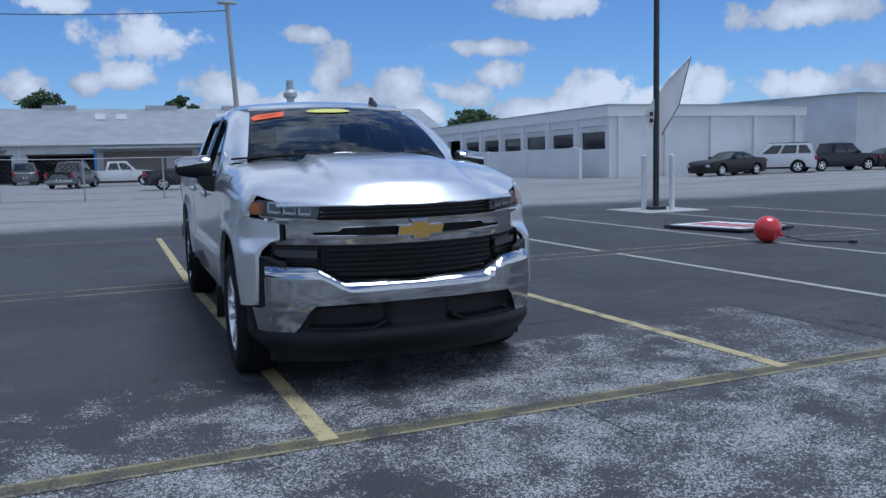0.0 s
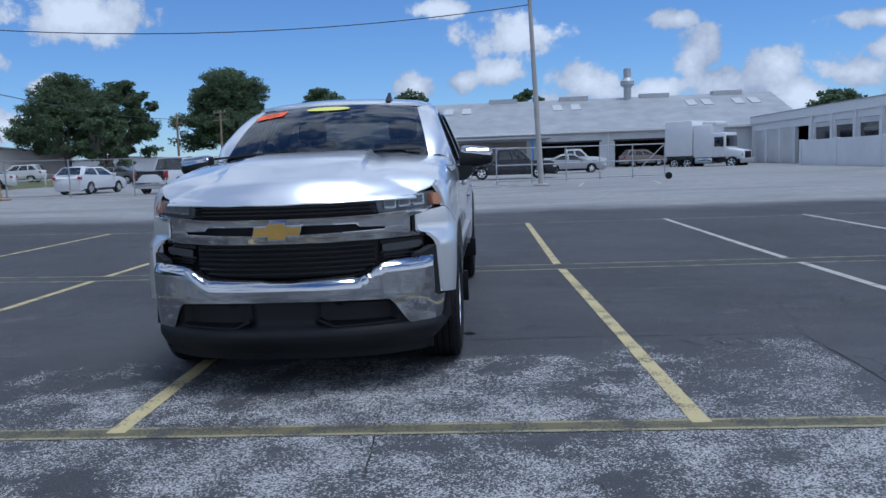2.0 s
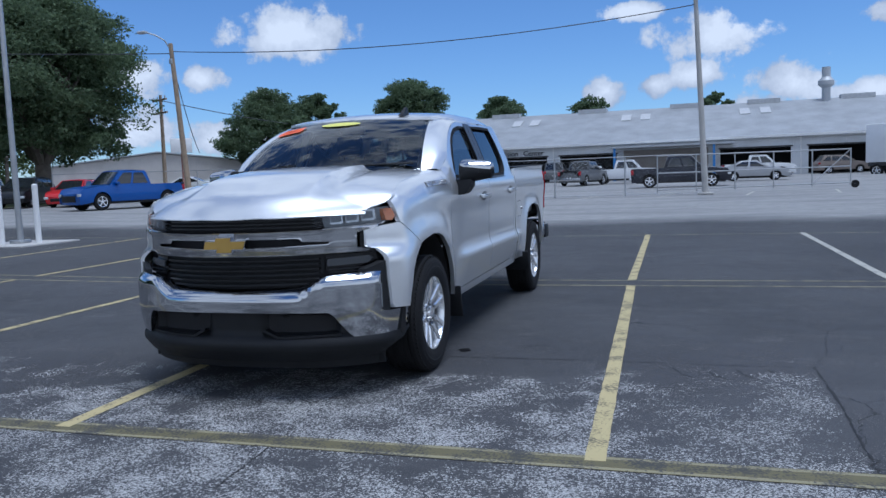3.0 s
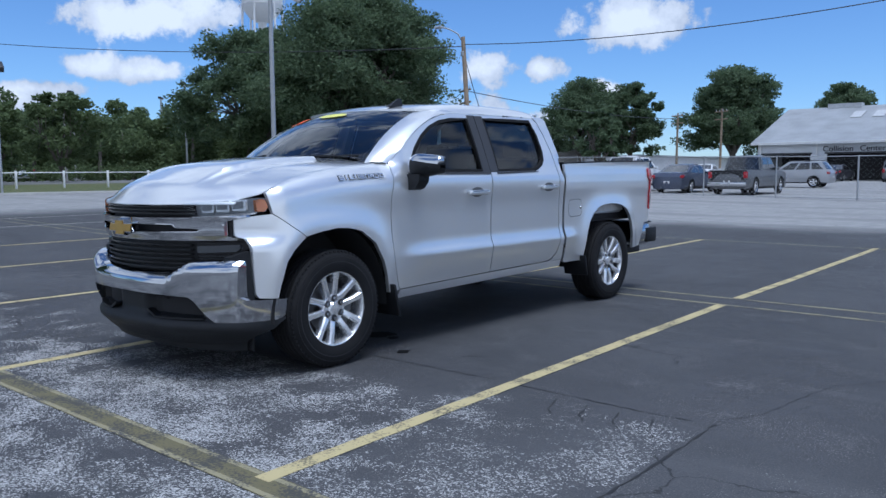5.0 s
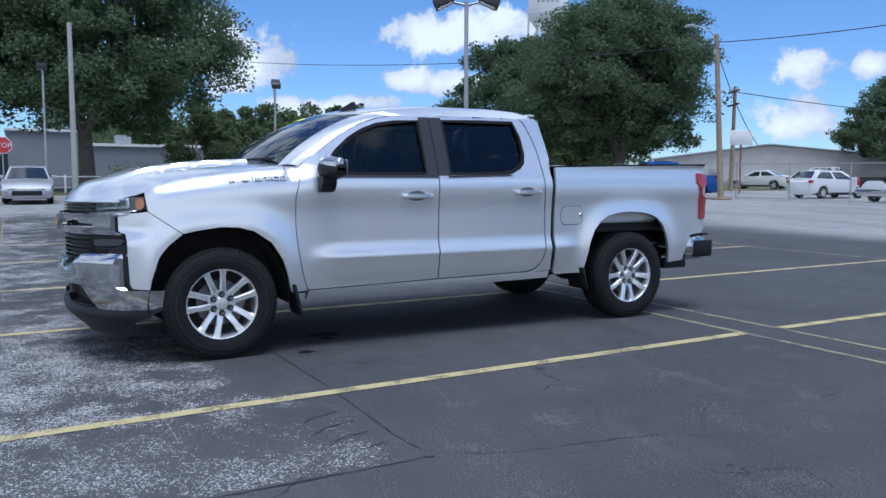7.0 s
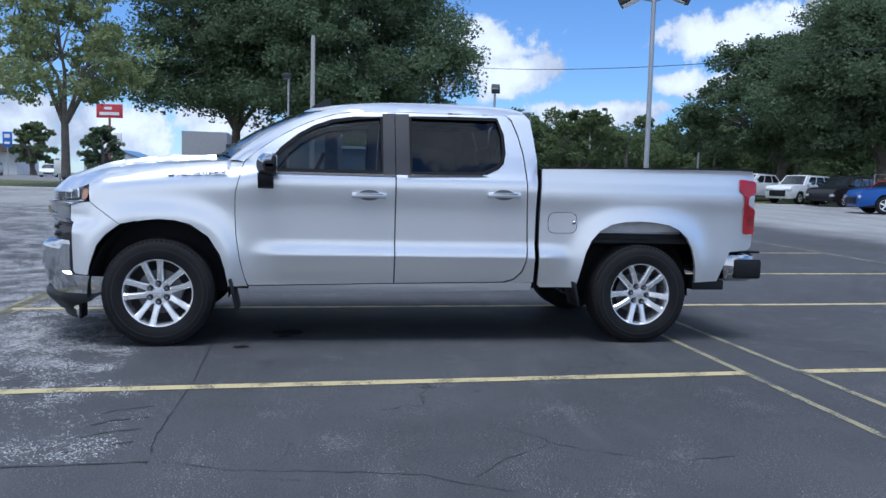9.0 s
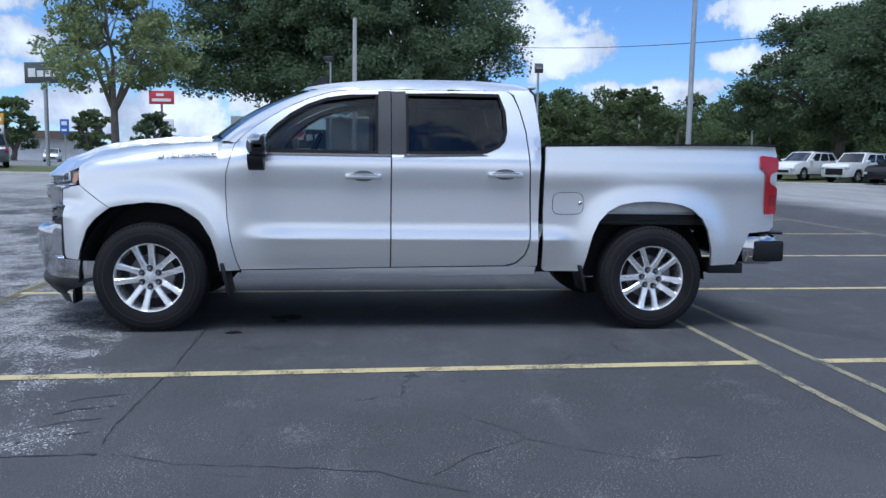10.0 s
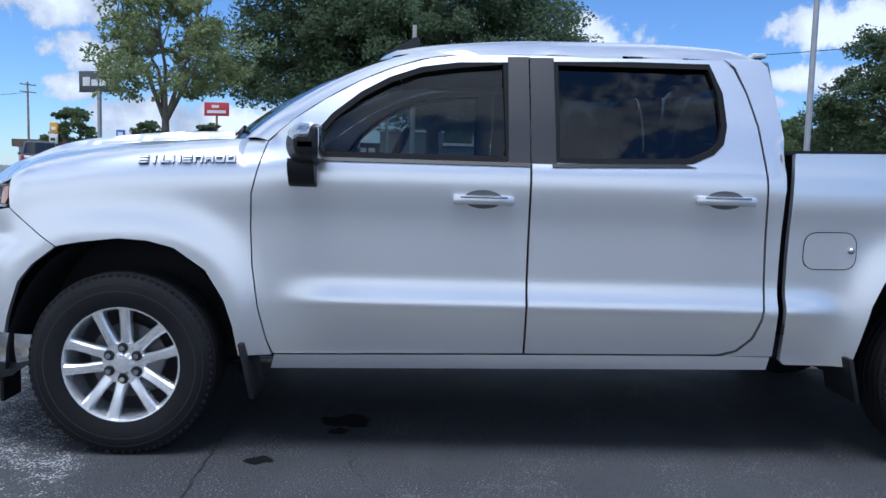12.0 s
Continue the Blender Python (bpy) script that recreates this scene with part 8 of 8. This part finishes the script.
        part(name, sheet([(-0.90, 0.08), (0.90, 0.08), (0.88, 0.92), (-0.88, 0.92)], lambda u, w_: fn2(u, w_) + Vector((0.01 if a > 0 else -0.01, 0, 0.008)), 0.25), CAR_GLASS, v)
    bm = B()
    rows = []
    for a in np.linspace(rt, ft, 9):
        rows.append([bm.verts.new((a + (0.05 * (1 - c * c) if a == ft else 0), tw * c, crown(a) + 0.03 * (1 - c * c))) for c in np.linspace(-1, 1, 7)])
    for a, b in zip(rows, rows[1:]):
        for k in range(6):
            bm.faces.new((a[k], a[k + 1], b[k + 1], b[k]))
    part("roof", bm, body_mat, v)
    if kind in ("suv", "crossover"):
        for s in (1, -1):
            bm = B()
            tube(bm, (rt + 0.1, s * tw * 0.92, H + 0.02), (ft - 0.1, s * tw * 0.92, H + 0.02), 0.02, seg=6)
            part("roof_rail", bm, DARKSTEEL, v)
    if bed:
        bm = B()
        for lo, hi in (((-L / 2 + 0.05, -W / 2 + 0.10, 0.70), (rf, W / 2 - 0.10, 0.72)), ((-L / 2 + 0.03, W / 2 - 0.16, 0.70), (rf, W / 2 - 0.09, 1.165)), ((-L / 2 + 0.03, -W / 2 + 0.09, 0.70), (rf, -W / 2 + 0.16, 1.165)), ((-L / 2 + 0.02, -W / 2 + 0.15, 0.70), (-L / 2 + 0.09, W / 2 - 0.15, 1.16)), ((rf - 0.05, -W / 2 + 0.10, 0.70), (rf + 0.02, W / 2 - 0.10, 1.17))):
            box(bm, lo, hi)
        part("bed_liner", bm, BLACK, v, smooth=False)
        bm = B()
        box(bm, (-L / 2 - 0.12, -W * 0.46, 0.42), (-L / 2 + 0.04, W * 0.46, 0.62), 0.03)
        part("rear_bumper", bm, CHROME, v)
    bm = B()
    box(bm, (-L / 2 + 0.3, -W / 2 + 0.16, low - 0.02), (L / 2 - 0.3, W / 2 - 0.16, 0.62), 0.02)
    part("underbody", bm, DARK_AND_SHADE, v)
    for ax in axles:
        for s in (1, -1):
            car_wheel(v, ax, s * (W / 2 - 0.14), R, s)
    return v


# row of cars on the north-west side
vehicle("crossover", -37.8, 27.6, 296, "white", "white crossover parked nose out in the car row")
vehicle("boxy", -35.4, 29.4, 294, "white", "white boxy crossover parked nose out in the car row")
vehicle("crossover", -32.6, 30.2, 292, "black", "black crossover parked nose out in the car row")
vehicle("hatch", -29.9, 31.0, 290, "red", "bright red hatchback parked nose out in the car row")
vehicle("pickup", -23.9, 27.6, 252, "blue", "bright blue pickup parked nose out in the car row", cat="truck")
# behind the fence
vehicle("hatch", -20.9, 36.9, 84, "white", "white hatchback parked tail to the fence")
vehicle("pickup", -15.6, 36.0, 84, "white", "white pickup with chrome rear bumper behind the fence", cat="truck")
vehicle("sedan", -12.6, 36.6, 90, "navy", "blue-grey sedan parked tail to the fence")
vehicle("pickup", -9.2, 36.2, 90, "grey", "dark grey pickup parked tail to the fence", cat="truck")
vehicle("crossover", -11.0, 49.5, 180, "silver", "silver crossover parked by the workshop")
vehicle("sedan", -35.6, 49.0, 200, "white", "white sedan parked beyond the wooden pole")
vehicle("crossover", -43.0, 66.0, 190, "white", "white crossover parked beyond the white rail")
vehicle("sedan", -30.0, 58.0, 185, "grey", "grey sedan parked beyond the fence")
vehicle("sedan", -22.0, 62.0, 100, "white", "white sedan parked beyond the pickup")
# in front of the workshop
vehicle("pickup", 2.3, 45.2, 0, "dark", "dark blue pickup parked side-on behind the gate", cat="truck")
vehicle("pickup", -2.0, 60.5, 0, "white", "white crew cab pickup parked before the canopy", cat="truck")
vehicle("sedan", 7.3, 56.0, 0, "silver", "silver sedan parked behind the gate")
vehicle("pickup", 8.4, 66.0, 0, "white", "white pickup parked in front of a workshop bay", cat="truck")
vehicle("crossover", 16.0, 74.0, 12, "tan", "tan crossover in front of a workshop bay")
vehicle("suv", -9.6, 72.5, 95, "grey", "dark grey utility vehicle parked nose to the workshop", cat="car")
vehicle("sedan", -5.8, 72.5, 92, "white", "white sedan parked nose to the workshop")
vehicle("sedan", -14.5, 73.0, 90, "dark", "dark sedan parked nose to the workshop")
vehicle("pickup", -5.0, 57.0, 75, "grey", "dark grey pickup parked before the workshop", cat="truck")
# before the garage
vehicle("coupe", 32.9, 33.4, 186, "black", "black coupe parked before the white garage")
vehicle("suv", 37.6, 34.6, 138, "white", "white utility vehicle parked tail out by the garage")
vehicle("pickup", 43.2, 34.6, 350, "dark", "black pickup parked before the white garage", cat="truck")
vehicle("coupe", 48.0, 34.0, 0, "black", "black coupe parked beyond the black pickup")
# west side
vehicle("sedan", -29.4, -0.9, -2, "silver", "silver sedan parked nose out beside the verge")
vehicle("suv", -41.5, -20.0, 205, "grey", "dark grey utility vehicle on the road by the verge")
vehicle("pickup", -74.0, 26.0, 185, "white", "white pickup parked beyond the verge", cat="truck")
vehicle("sedan", -72.0, 23.0, 185, "black", "black sedan parked beyond the verge")
vehicle("sedan", -88.0, -28.0, 15, "white", "white sedan on the far road")
vehicle("crossover", -94.0, -36.0, 15, "silver", "silver crossover on the far road")
vehicle("sedan", -98.0, -24.0, 15, "navy", "blue-grey sedan on the far road")
vehicle("suv", -72.0, -8.5, 90, "grey", "grey utility vehicle parked before the grey shop")

# the white tractor unit with its box body
rig = thing("box_truck", "white tractor truck with a tall box body by the garage", "truck", pose(19.2, 64.5, 0, 0, 0, -40))


def rig_part(name, lo, hi, mat, bevel=0.06, label=""):
    bm = B()
    box(bm, lo, hi, bevel)
    return part(name, bm, mat, rig, label)


rig_part("box_body", (-2.7, -1.28, 1.15), (-0.2, 1.28, 4.15), PAINT["white"], 0.05)
rig_part("sleeper", (-0.15, -1.22, 0.95), (1.6, 1.22, 3.75), PAINT["white"], 0.15)
rig_part("cab", (1.5, -1.18, 0.95), (2.7, 1.18, 3.0), PAINT["white"], 0.12)
bm = B()
box(bm, (2.6, -0.95, 0.75), (4.1, 0.95, 1.75), 0.15)
for v_ in bm.verts:
    if v_.co.z > 1.2:
        v_.co.z -= 0.30 * (v_.co.x - 2.6) / 1.5
part("bonnet", bm, PAINT["white"], rig)
rig_part("cab_roof", (0.6, -1.12, 3.6), (1.9, 1.12, 4.0), PAINT["white"], 0.18)
rig_part("windscreen", (2.66, -1.02, 1.85), (2.74, 1.02, 2.75), CAR_GLASS, 0.03)
for s in (1, -1):
    rig_part("side_window", (1.75, s * 1.185 - 0.01, 1.85), (2.55, s * 1.185 + 0.01, 2.65), CAR_GLASS, 0.008)
    rig_part("fuel_tank", (0.0, s * 1.0 - 0.28, 0.45), (1.6, s * 1.0 + 0.28, 0.95), CHROME, 0.14)
    rig_part("mirror", (2.45, s * 1.42 - 0.10, 1.8), (2.55, s * 1.42 + 0.10, 2.6), BLACK, 0.03)
    rig_part("headlamp", (3.85, s * 0.80 - 0.14, 1.0), (4.08, s * 0.80 + 0.14, 1.28), LAMP_CLEAR, 0.04)
rig_part("bumper", (3.9, -1.1, 0.45), (4.2, 1.1, 0.85), GREY_ROOF, 0.06)
rig_part("grille", (4.06, -0.55, 0.85), (4.16, 0.55, 1.42), BLACK, 0.03)
rig_part("chassis", (-2.6, -0.5, 0.55), (3.8, 0.5, 0.95), DARKSTEEL, 0.02)
rig_part("frame_skirt", (-2.6, -1.1, 0.85), (-0.2, 1.1, 1.14), DARKSTEEL, 0.02)
for ax in (3.2, -0.7, -1.9):
    for s in (1, -1):
        car_wheel(rig, ax, s * 1.02, 0.50, s)
